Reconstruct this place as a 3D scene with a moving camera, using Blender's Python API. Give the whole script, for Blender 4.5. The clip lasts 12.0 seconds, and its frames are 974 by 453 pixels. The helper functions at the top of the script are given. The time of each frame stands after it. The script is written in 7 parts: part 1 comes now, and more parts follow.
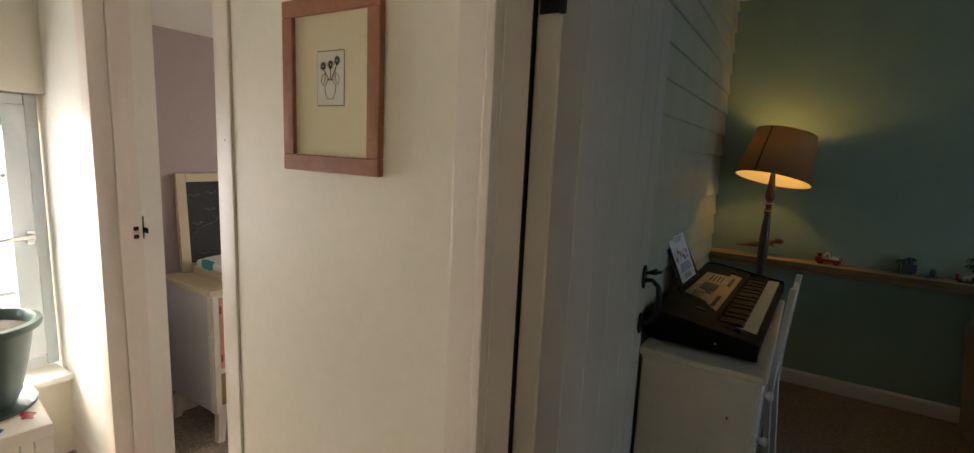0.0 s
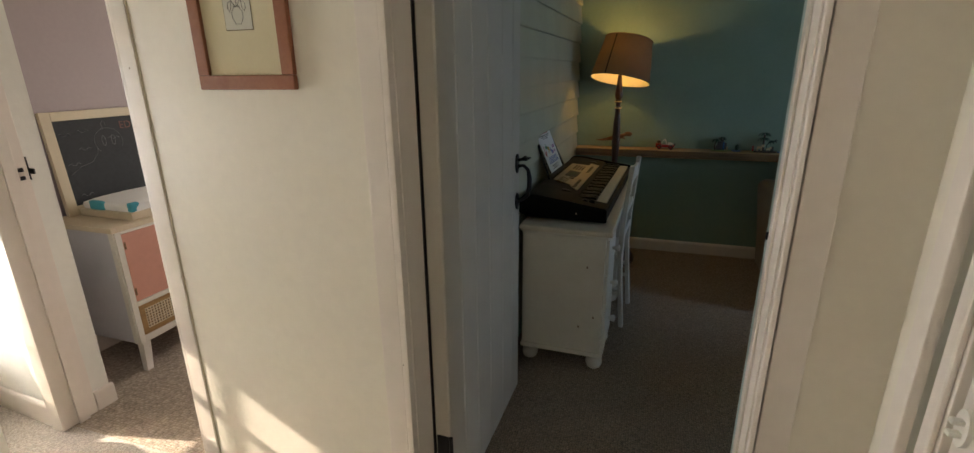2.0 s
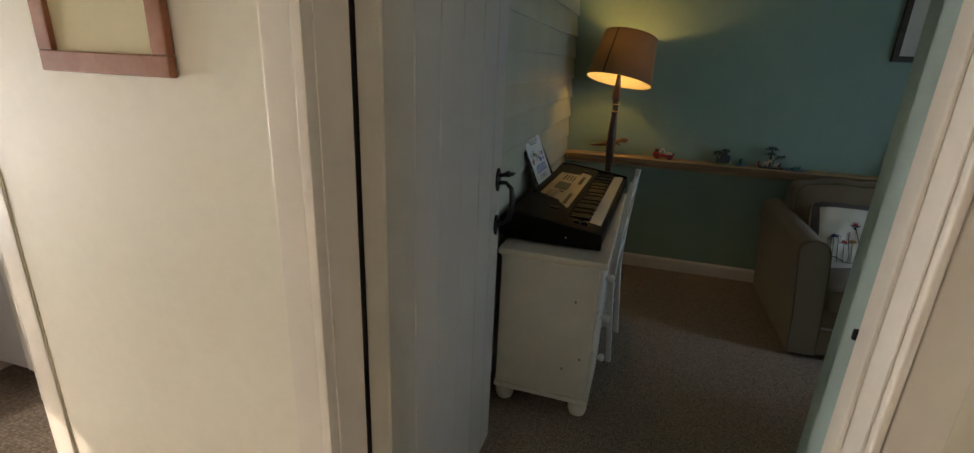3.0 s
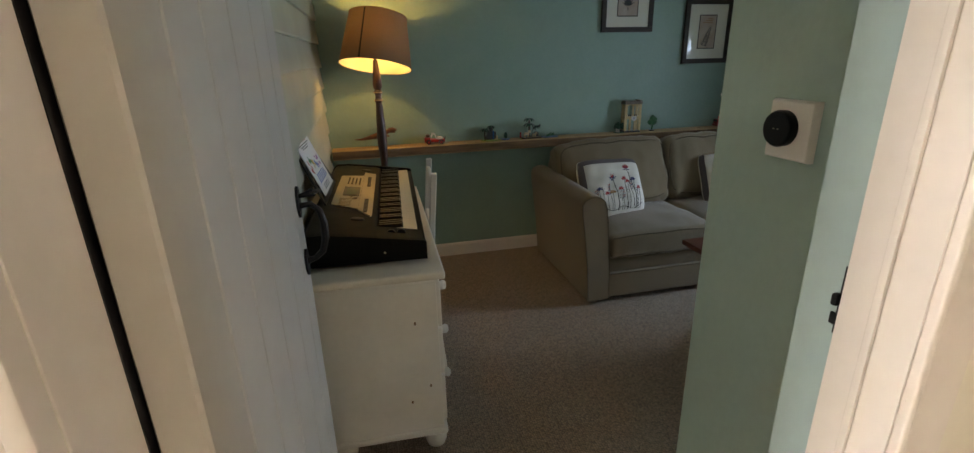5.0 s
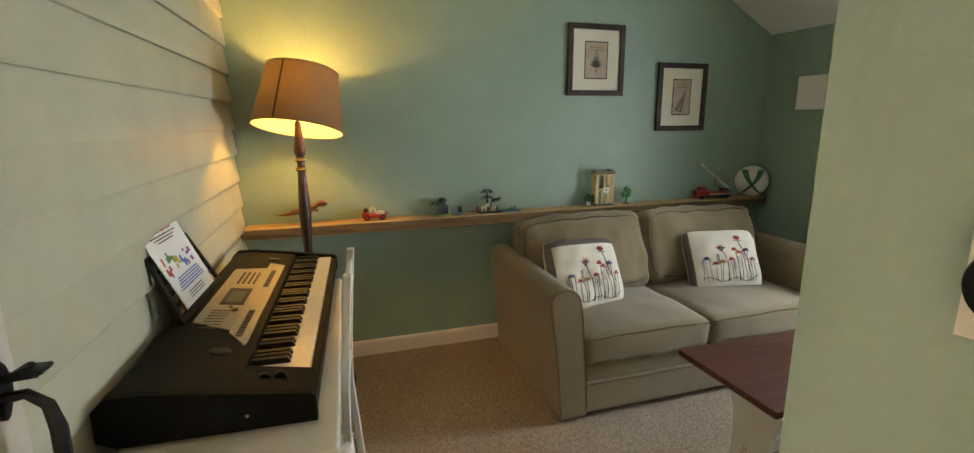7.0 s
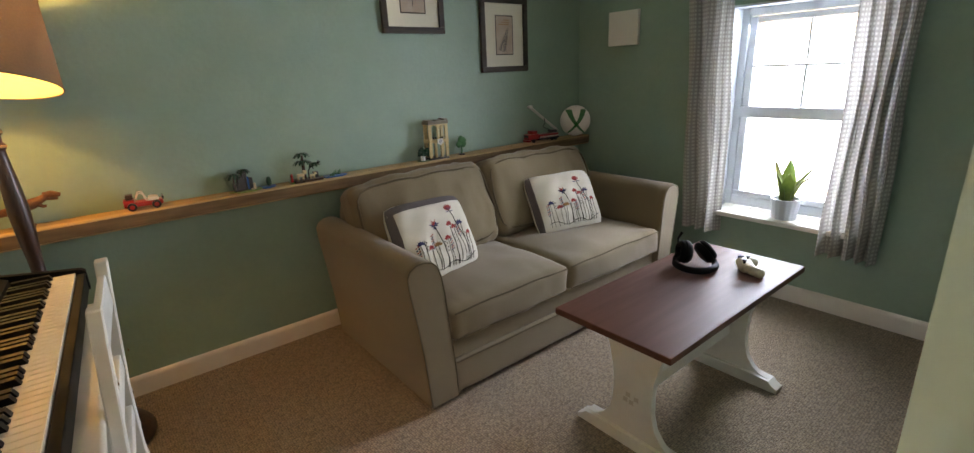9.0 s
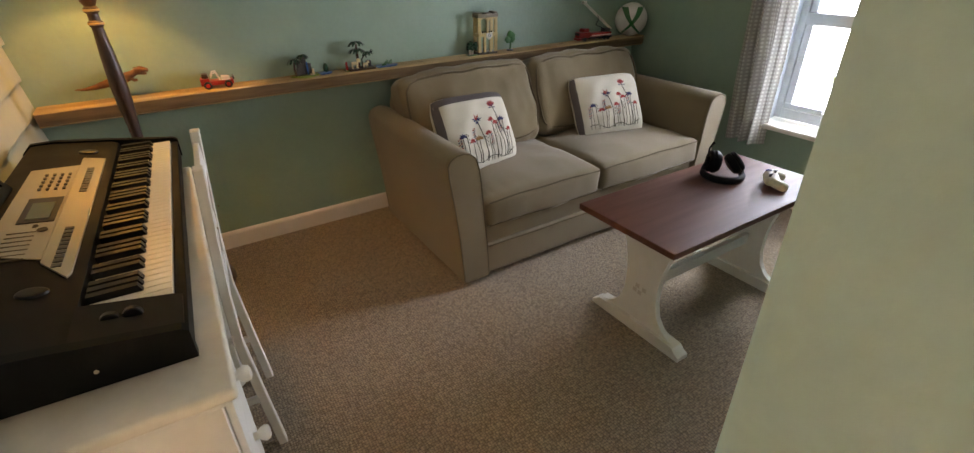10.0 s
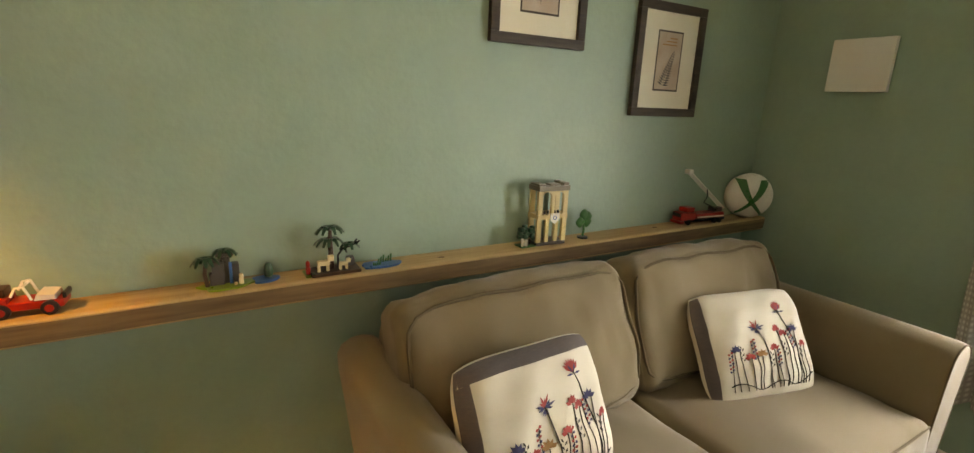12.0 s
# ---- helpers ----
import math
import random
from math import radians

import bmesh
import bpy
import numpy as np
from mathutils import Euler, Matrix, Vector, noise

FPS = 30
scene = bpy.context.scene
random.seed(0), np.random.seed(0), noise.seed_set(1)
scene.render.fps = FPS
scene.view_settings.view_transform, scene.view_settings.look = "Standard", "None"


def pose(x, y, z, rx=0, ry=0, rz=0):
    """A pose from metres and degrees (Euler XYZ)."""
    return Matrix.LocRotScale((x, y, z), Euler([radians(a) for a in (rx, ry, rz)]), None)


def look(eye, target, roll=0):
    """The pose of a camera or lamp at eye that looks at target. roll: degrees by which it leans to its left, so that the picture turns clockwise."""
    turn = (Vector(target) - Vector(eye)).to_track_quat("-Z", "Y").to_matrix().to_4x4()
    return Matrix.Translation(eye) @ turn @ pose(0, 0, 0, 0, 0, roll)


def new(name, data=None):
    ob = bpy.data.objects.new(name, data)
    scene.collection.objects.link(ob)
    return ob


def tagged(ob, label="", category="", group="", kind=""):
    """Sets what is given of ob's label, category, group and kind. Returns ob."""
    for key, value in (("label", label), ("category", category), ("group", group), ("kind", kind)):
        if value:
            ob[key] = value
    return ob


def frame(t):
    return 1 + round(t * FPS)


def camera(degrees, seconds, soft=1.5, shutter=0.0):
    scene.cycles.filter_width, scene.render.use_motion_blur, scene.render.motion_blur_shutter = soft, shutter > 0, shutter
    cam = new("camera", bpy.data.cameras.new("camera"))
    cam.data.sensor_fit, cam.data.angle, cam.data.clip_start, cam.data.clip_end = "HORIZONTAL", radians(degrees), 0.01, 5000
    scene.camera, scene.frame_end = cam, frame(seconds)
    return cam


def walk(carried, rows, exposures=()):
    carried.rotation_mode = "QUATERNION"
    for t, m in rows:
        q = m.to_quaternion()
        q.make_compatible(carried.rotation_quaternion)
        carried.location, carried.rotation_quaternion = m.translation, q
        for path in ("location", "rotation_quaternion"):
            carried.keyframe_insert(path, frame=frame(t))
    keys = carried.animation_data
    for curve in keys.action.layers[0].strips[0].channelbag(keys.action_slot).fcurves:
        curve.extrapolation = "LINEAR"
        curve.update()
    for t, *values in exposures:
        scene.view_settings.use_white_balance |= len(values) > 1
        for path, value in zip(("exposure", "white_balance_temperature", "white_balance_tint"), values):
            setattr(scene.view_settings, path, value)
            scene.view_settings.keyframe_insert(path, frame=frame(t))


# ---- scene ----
cam = camera(89.1, 12.0, soft=1.35)
PATH = [
    (0, (0.005, 0.062, 1.488), (-1.021, 1.751, 1.18), 2.7),
    (0.5, (0.004, -0.015, 1.458), (-0.648, 1.848, 1.139), 3.5),
    (1, (0.05, -0.142, 1.467), (-0.488, 1.746, 1.087), 0.8),
    (1.5, (0.089, -0.23, 1.467), (-0.5, 1.633, 1.039), -0.8),
    (2, (0.135, -0.262, 1.459), (-0.458, 1.552, 0.861), -0.7),
    (2.5, (0.1, -0.094, 1.446), (-0.489, 1.701, 0.79), -0.3),
    (3, (0.047, 0.128, 1.47), (-0.476, 1.952, 0.838), 2.5),
    (3.5, (0.048, 0.303, 1.475), (-0.35, 2.173, 0.887), -2.0),
    (3.7, (0.03, 0.368, 1.488), (-0.253, 2.256, 0.893), -1.8),
    (5.3, (-0.207, 0.446, 1.418), (0.289, 2.269, 0.763), -1.8),
    (5.5, (-0.178, 0.447, 1.425), (0.334, 2.278, 0.803), -2.1),
    (6, (-0.1, 0.554, 1.434), (0.46, 2.422, 0.989), -2.5),
    (6.5, (-0.036, 0.789, 1.446), (0.546, 2.654, 1.017), -0.3),
    (7, (0.042, 0.985, 1.422), (0.626, 2.85, 1.002), -0.4),
    (7.5, (0.104, 1.182, 1.414), (0.897, 2.967, 0.985), -1.7),
    (7.7, (0.118, 1.28, 1.405), (1.124, 2.952, 0.966), -2.3),
    (9.3, (0.12, 1.368, 1.352), (1.301, 2.819, 0.646), -1.5),
    (9.5, (0.095, 1.275, 1.36), (1.173, 2.726, 0.506), -1.0),
    (10, (0.058, 1.2, 1.399), (0.993, 2.68, 0.432), -0.8),
    (10.5, (0.16, 1.406, 1.407), (1.046, 3.112, 0.855), 0.9),
    (11, (0.299, 1.73, 1.441), (1.169, 3.473, 0.99), 1.9),
    (11.5, (0.491, 2.089, 1.374), (1.361, 3.839, 0.946), 1.3),
    (12, (0.629, 2.421, 1.384), (1.617, 4.087, 0.887), 2.3),
]
walk(cam, [(t, look(eye, target, roll)) for t, eye, target, roll in PATH],
     [(0.0, 1.15, 7500, 15), (0.5, 1.65, 7400, 15), (1.5, 1.45, 7200, 14), (2.5, 1.4, 7200, 14), (3.0, 1.6, 7400, 15), (3.7, 2.2, 7500, 16), (5.3, 2.45, 7700, 18), (6.0, 2.5, 8000, 18),
      (6.5, 3.05, 8600, 22), (7.0, 3.55, 10200, 20), (7.7, 3.8, 10000, 20), (9.3, 3.42, 9400, 28), (10.0, 3.5, 9600, 28), (10.5, 3.45, 11000, 26), (11.0, 3.12, 14200, 26), (11.5, 3.35, 14200, 26), (12.0, 3.95, 15400, 26)])

# ---- world, sun, large lights ----
SUN = Vector((1.0, 0.21, -0.585)).normalized()
world = bpy.data.worlds.new("sky")
scene.world = world
world.use_nodes = True
_sky = world.node_tree.nodes.new("ShaderNodeTexSky")
_sky.sky_type, _sky.sun_disc = "NISHITA", False
_sky.sun_elevation = math.asin(-SUN.z)
_sky.sun_rotation = math.atan2(-SUN.x, -SUN.y)
world.node_tree.links.new(_sky.outputs[0], world.node_tree.nodes["Background"].inputs[0])
world.node_tree.nodes["Background"].inputs[1].default_value = 0.15

LAMP_W = 1.08
_sun = bpy.data.lights.new("sun", "SUN")
_sun.energy, _sun.angle, _sun.color = 5.0, radians(0.5), (1.0, 0.93, 0.82)
new("sun", _sun).matrix_world = Matrix.Translation((-6, 0, 6)) @ SUN.to_track_quat("-Z", "Y").to_matrix().to_4x4()


def window_light(name, m, w, h, energy, colour):
    """Skylight that enters through a window's opening."""
    d = bpy.data.lights.new(name, "AREA")
    d.shape, d.size, d.size_y, d.energy, d.color = "RECTANGLE", w, h, energy, colour
    new(name, d).matrix_world = m


window_light("window_skylight_room", look((3.36, 2.49, 1.03), (1.6, 2.49, 0.55)), 0.66, 1.05, 7.5, (0.47, 0.69, 1.0))
window_light("window_skylight_landing", look((-2.95, 0.42, 1.05), (-1.0, 0.42, 0.9)), 0.80, 1.1, 16.0, (0.86, 0.93, 1.0))
window_light("window_skylight_bedroom", look((-1.55, 2.98, 1.35), (-1.9, 1.0, 0.7)), 0.8, 0.9, 5.0, (1.0, 0.97, 0.93))


# ---- materials ----
def nodes_of(name):
    m = bpy.data.materials.new(name)
    m.use_nodes = True
    t = m.node_tree
    return m, t, t.nodes["Principled BSDF"]


def surface(name, colour, rough=0.6, vary=0.12, scale=3.0, fine=60.0, bump=0.1, depth=0.004, metal=0.0, other=None, other_amount=0.35,
            stretch=(1, 1, 1), coat=0.0, per_object=0.0, sheen=0.0, spec=0.5, specks=0.0, speck_colour=(0.22, 0.15, 0.09)):
    """Paint, cloth, wood or metal: broad and fine variation of the colour, the gloss and the relief."""
    m, t, p = nodes_of(name)
    n, l = t.nodes.new, t.links.new
    co = n("ShaderNodeTexCoord")
    mp = n("ShaderNodeMapping")
    mp.inputs["Scale"].default_value = stretch
    l(co.outputs["Object"], mp.inputs[0])
    broad, grain = n("ShaderNodeTexNoise"), n("ShaderNodeTexNoise")
    for node, sc, det in ((broad, scale, 5), (grain, fine, 3)):
        node.inputs["Scale"].default_value, node.inputs["Detail"].default_value = sc, det
        l(mp.outputs[0], node.inputs["Vector"])
    mix = n("ShaderNodeMix")
    mix.data_type = "RGBA"
    c2 = other or tuple(c * (1 - vary * 2) for c in colour)
    mix.inputs["A"].default_value, mix.inputs["B"].default_value = (*colour, 1), (*c2, 1)
    ramp = n("ShaderNodeMapRange")
    ramp.inputs["From Min"].default_value, ramp.inputs["From Max"].default_value = 0.35, 0.75
    ramp.inputs["To Max"].default_value = other_amount if other else 0.6
    l(broad.outputs["Fac"], ramp.inputs["Value"])
    l(ramp.outputs[0], mix.inputs["Factor"])
    hsv = n("ShaderNodeHueSaturation")
    l(mix.outputs["Result"], hsv.inputs["Color"])
    val = n("ShaderNodeMapRange")
    val.inputs["To Min"].default_value, val.inputs["To Max"].default_value = 1 - vary, 1 + vary
    l(grain.outputs["Fac"], val.inputs["Value"])
    out = val.outputs[0]
    if per_object:
        info, add = n("ShaderNodeObjectInfo"), n("ShaderNodeMath")
        rng = n("ShaderNodeMapRange")
        rng.inputs["To Min"].default_value, rng.inputs["To Max"].default_value = -per_object, per_object
        l(info.outputs["Random"], rng.inputs["Value"])
        l(rng.outputs[0], add.inputs[0]), l(out, add.inputs[1])
        out = add.outputs[0]
    l(out, hsv.inputs["Value"])
    base = hsv.outputs[0]
    if specks:
        # sparse scuffs and chips of uneven size
        vor, nz, add3 = n("ShaderNodeTexVoronoi"), n("ShaderNodeTexNoise"), n("ShaderNodeMath")
        vor.inputs["Scale"].default_value, nz.inputs["Scale"].default_value = specks, 90
        l(mp.outputs[0], vor.inputs["Vector"]), l(mp.outputs[0], nz.inputs["Vector"])
        add3.operation = "MULTIPLY_ADD"
        add3.inputs[1].default_value = 0.05
        l(nz.outputs["Fac"], add3.inputs[0]), l(vor.outputs["Distance"], add3.inputs[2])
        sep3 = n("ShaderNodeSeparateColor")
        l(vor.outputs["Color"], sep3.inputs[0])
        thr = n("ShaderNodeMath")
        thr.operation = "MULTIPLY"
        thr.inputs[1].default_value = 0.058
        l(sep3.outputs[0], thr.inputs[0])
        cut = n("ShaderNodeMath")
        cut.operation = "LESS_THAN"
        l(add3.outputs[0], cut.inputs[0]), l(thr.outputs[0], cut.inputs[1])
        mx = n("ShaderNodeMix")
        mx.data_type = "RGBA"
        mx.inputs["B"].default_value = (*speck_colour, 1)
        l(cut.outputs[0], mx.inputs["Factor"]), l(base, mx.inputs["A"])
        base = mx.outputs["Result"]
    l(base, p.inputs["Base Color"])
    rr = n("ShaderNodeMapRange")
    rr.inputs["To Min"].default_value, rr.inputs["To Max"].default_value = max(rough - 0.1, 0.02), min(rough + 0.1, 1)
    l(broad.outputs["Fac"], rr.inputs["Value"])
    l(rr.outputs[0], p.inputs["Roughness"])
    p.inputs["Metallic"].default_value, p.inputs["Coat Weight"].default_value = metal, coat
    p.inputs["Sheen Weight"].default_value, p.inputs["Specular IOR Level"].default_value = sheen, spec
    if bump:
        add2 = n("ShaderNodeMath")
        add2.operation = "MULTIPLY_ADD"
        add2.inputs[1].default_value = 1.5
        l(broad.outputs["Fac"], add2.inputs[0]), l(grain.outputs["Fac"], add2.inputs[2])
        b = n("ShaderNodeBump")
        b.inputs["Strength"].default_value, b.inputs["Distance"].default_value = bump, depth
        l(add2.outputs[0], b.inputs["Height"])
        l(b.outputs[0], p.inputs["Normal"])
    return m


def carpet(name, colour, dark, pitch, bumpy, rows=1.0):
    """Looped carpet: small tufts in rows, with soiled and flattened patches."""
    m, t, p = nodes_of(name)
    n, l = t.nodes.new, t.links.new
    co, mp = n("ShaderNodeTexCoord"), n("ShaderNodeMapping")
    mp.inputs["Scale"].default_value = (rows / pitch, 1 / pitch, 1 / pitch)
    mp.inputs["Rotation"].default_value = (0, 0, 0.0)
    l(co.outputs["Object"], mp.inputs[0])
    wob = n("ShaderNodeTexNoise")
    wob.inputs["Scale"].default_value = 0.35
    l(mp.outputs[0], wob.inputs["Vector"])
    vadd = n("ShaderNodeVectorMath")
    vadd.operation = "MULTIPLY_ADD"
    vadd.inputs[1].default_value = (0.9, 0.9, 0.0)
    l(wob.outputs["Color"], vadd.inputs[0]), l(mp.outputs[0], vadd.inputs[2])
    vor = n("ShaderNodeTexVoronoi")
    vor.inputs["Scale"].default_value, vor.inputs["Randomness"].default_value = 1.0, 0.45
    l(vadd.outputs[0], vor.inputs["Vector"])
    rmp = n("ShaderNodeMapRange")
    rmp.inputs["From Min"].default_value, rmp.inputs["From Max"].default_value = 0.2, 0.75
    l(vor.outputs["Distance"], rmp.inputs["Value"])
    mix = n("ShaderNodeMix")
    mix.data_type = "RGBA"
    mix.inputs["A"].default_value, mix.inputs["B"].default_value = (*colour, 1), (*dark, 1)
    l(rmp.outputs[0], mix.inputs["Factor"])
    big, fib = n("ShaderNodeTexNoise"), n("ShaderNodeTexNoise")
    big.inputs["Scale"].default_value, big.inputs["Detail"].default_value, fib.inputs["Scale"].default_value = 2.2, 6, 260
    l(co.outputs["Object"], big.inputs["Vector"]), l(co.outputs["Object"], fib.inputs["Vector"])
    cell = n("ShaderNodeMath")
    cell.operation = "MULTIPLY_ADD"
    cell.inputs[1].default_value = 0.55
    sep = n("ShaderNodeSeparateColor")
    l(vor.outputs["Color"], sep.inputs[0])
    l(big.outputs["Fac"], cell.inputs[0]), l(sep.outputs[0], cell.inputs[2])
    val = n("ShaderNodeMapRange")
    val.inputs["From Max"].default_value = 1.5
    val.inputs["To Min"].default_value, val.inputs["To Max"].default_value = 0.72, 1.22
    l(cell.outputs[0], val.inputs["Value"])
    hsv = n("ShaderNodeHueSaturation")
    l(mix.outputs["Result"], hsv.inputs["Color"]), l(val.outputs[0], hsv.inputs["Value"])
    l(hsv.outputs[0], p.inputs["Base Color"])
    p.inputs["Roughness"].default_value, p.inputs["Sheen Weight"].default_value = 0.95, 0.15
    p.inputs["Specular IOR Level"].default_value = 0.15
    h = n("ShaderNodeMath")
    h.operation = "MULTIPLY_ADD"
    h.inputs[1].default_value = -1.0
    l(vor.outputs["Distance"], h.inputs[0]), l(fib.outputs["Fac"], h.inputs[2])
    b = n("ShaderNodeBump")
    b.inputs["Strength"].default_value, b.inputs["Distance"].default_value = bumpy, 0.006
    l(h.outputs[0], b.inputs["Height"]), l(b.outputs[0], p.inputs["Normal"])
    return m


def wood(name, colour, dark, axis=0, rough=0.5, scale=9.0, coat=0.0, per_object=0.0):
    """Sawn or polished wood with grain along one axis."""
    m, t, p = nodes_of(name)
    n, l = t.nodes.new, t.links.new
    co, mp = n("ShaderNodeTexCoord"), n("ShaderNodeMapping")
    st = [scale, scale, scale]
    st[axis] = scale * 0.09
    mp.inputs["Scale"].default_value = st
    l(co.outputs["Object"], mp.inputs[0])
    a, f = n("ShaderNodeTexNoise"), n("ShaderNodeTexNoise")
    a.inputs["Scale"].default_value, a.inputs["Detail"].default_value, a.inputs["Distortion"].default_value = 1.6, 7, 0.8
    f.inputs["Scale"].default_value, f.inputs["Detail"].default_value = 9, 4
    l(mp.outputs[0], a.inputs["Vector"]), l(mp.outputs[0], f.inputs["Vector"])
    s = n("ShaderNodeMath")
    s.operation = "MULTIPLY_ADD"
    s.inputs[1].default_value = 0.6
    l(f.outputs["Fac"], s.inputs[0]), l(a.outputs["Fac"], s.inputs[2])
    r = n("ShaderNodeMapRange")
    r.inputs["From Min"].default_value, r.inputs["From Max"].default_value = 0.55, 1.0
    l(s.outputs[0], r.inputs["Value"])
    mix = n("ShaderNodeMix")
    mix.data_type = "RGBA"
    mix.inputs["A"].default_value, mix.inputs["B"].default_value = (*colour, 1), (*dark, 1)
    l(r.outputs[0], mix.inputs["Factor"])
    l(mix.outputs["Result"], p.inputs["Base Color"])
    rr = n("ShaderNodeMapRange")
    rr.inputs["To Min"].default_value, rr.inputs["To Max"].default_value = max(0.05, rough - 0.12), min(1, rough + 0.15)
    l(s.outputs[0], rr.inputs["Value"]), l(rr.outputs[0], p.inputs["Roughness"])
    p.inputs["Coat Weight"].default_value = coat
    b = n("ShaderNodeBump")
    b.inputs["Strength"].default_value, b.inputs["Distance"].default_value = 0.25, 0.002
    l(s.outputs[0], b.inputs["Height"]), l(b.outputs[0], p.inputs["Normal"])
    return m


def glass_material(name, rough=0.0):
    m, t, p = nodes_of(name)
    p.inputs["Transmission Weight"].default_value, p.inputs["Roughness"].default_value = 1.0, rough
    p.inputs["IOR"].default_value = 1.45
    return m


M_GREEN = surface("sage_green_emulsion", (0.235, 0.345, 0.262), 0.55, 0.05, 7.0, 45, 0.2, 0.006, other=(0.275, 0.375, 0.292), other_amount=0.75)
M_CREAM = surface("cream_emulsion", (0.80, 0.745, 0.64), 0.6, 0.04, 1.4, 38, 0.16, 0.004, other=(0.75, 0.69, 0.57), other_amount=0.6, specks=5.0)
M_REVEAL = surface("white_emulsion_reveal", (0.78, 0.76, 0.69), 0.55, 0.04, 1.8, 30, 0.2, 0.005)
# sage green made paler and bluer: brightness of the return wall put into colour
M_GREEN_LIT = surface("sage_emulsion_lit", (0.36, 0.485, 0.42), 0.55, 0.05, 7.0, 45, 0.2, 0.006, other=(0.39, 0.51, 0.445), other_amount=0.75)
M_LILAC = surface("lilac_emulsion", (0.42, 0.345, 0.35), 0.65, 0.05, 1.5, 50, 0.15, 0.004)
M_CEIL = surface("white_ceiling_paint", (0.80, 0.78, 0.73), 0.75, 0.03, 2.0, 40, 0.12, 0.004)
M_GLOSS = surface("off_white_gloss_paint", (0.77, 0.695, 0.625), 0.36, 0.04, 5.0, 30, 0.14, 0.002, other=(0.66, 0.60, 0.50), other_amount=0.4, specks=11.0)
M_JOIN = surface("brown_joint_filler", (0.50, 0.42, 0.29), 0.8, 0.2, 20, 90, 0.2)
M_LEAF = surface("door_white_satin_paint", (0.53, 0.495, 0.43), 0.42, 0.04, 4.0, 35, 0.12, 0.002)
M_CLAD = surface("cladding_green_cream_paint", (0.46, 0.455, 0.34), 0.45, 0.06, 4.0, 26, 0.22, 0.004, per_object=0.03)
M_CARPET = carpet("beige_loop_carpet", (0.43, 0.322, 0.225), (0.175, 0.128, 0.086), 0.0095, 1.0)
M_SISAL = carpet("brown_sisal_carpet", (0.50, 0.41, 0.32), (0.27, 0.21, 0.155), 0.0115, 0.8, rows=0.7)
M_LCARPET = carpet("pale_landing_carpet", (0.56, 0.50, 0.43), (0.36, 0.31, 0.26), 0.007, 0.6)
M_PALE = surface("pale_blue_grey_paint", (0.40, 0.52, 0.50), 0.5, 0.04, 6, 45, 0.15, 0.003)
M_IRON = surface("black_iron", (0.018, 0.018, 0.019), 0.45, 0.3, 30, 120, 0.25, 0.002, metal=0.6)
M_PVC = surface("white_window_frame", (0.64, 0.69, 0.72), 0.3, 0.02, 5, 20, 0.03, 0.002)
M_GLASS = glass_material("window_glass")


# ---- shapes ----
def empty_bm():
    return bmesh.new()


def add_box(bm, x0, y0, z0, x1, y1, z1, bev=0.0, seg=2, m=None):
    r = bmesh.ops.create_cube(bm, size=1.0)
    vs = r["verts"]
    t = Matrix.Translation(((x0 + x1) / 2, (y0 + y1) / 2, (z0 + z1) / 2)) @ Matrix.Diagonal((x1 - x0, y1 - y0, z1 - z0, 1))
    bmesh.ops.transform(bm, matrix=t, verts=vs)
    if bev:
        es = list({e for v in vs for e in v.link_edges})
        out = bmesh.ops.bevel(bm, geom=es, offset=bev, segments=seg, affect="EDGES", profile=0.5)
        vs = list({v for v in out["verts"]} | {v for v in vs if v.is_valid})
        vs = list({v for f in out["faces"] for v in f.verts} | {v for v in vs if v.is_valid})
    if m is not None:
        bmesh.ops.transform(bm, matrix=m, verts=vs)
    return vs


def add_lathe(bm, profile, n=24, m=None, cap=True):
    """A turned shape from (radius, height) pairs, bottom to top."""
    rings = []
    for r, z in profile:
        rings.append([bm.verts.new((r * math.cos(2 * math.pi * i / n), r * math.sin(2 * math.pi * i / n), z)) for i in range(n)])
    for a, b in zip(rings, rings[1:]):
        for i in range(n):
            bm.faces.new((a[i], a[(i + 1) % n], b[(i + 1) % n], b[i])).smooth = True
    if cap:
        for ring, flip in ((rings[0], True), (rings[-1], False)):
            bm.faces.new(ring[::-1] if flip else ring)
    vs = [v for ring in rings for v in ring]
    if m is not None:
        bmesh.ops.transform(bm, matrix=m, verts=vs)
    return vs


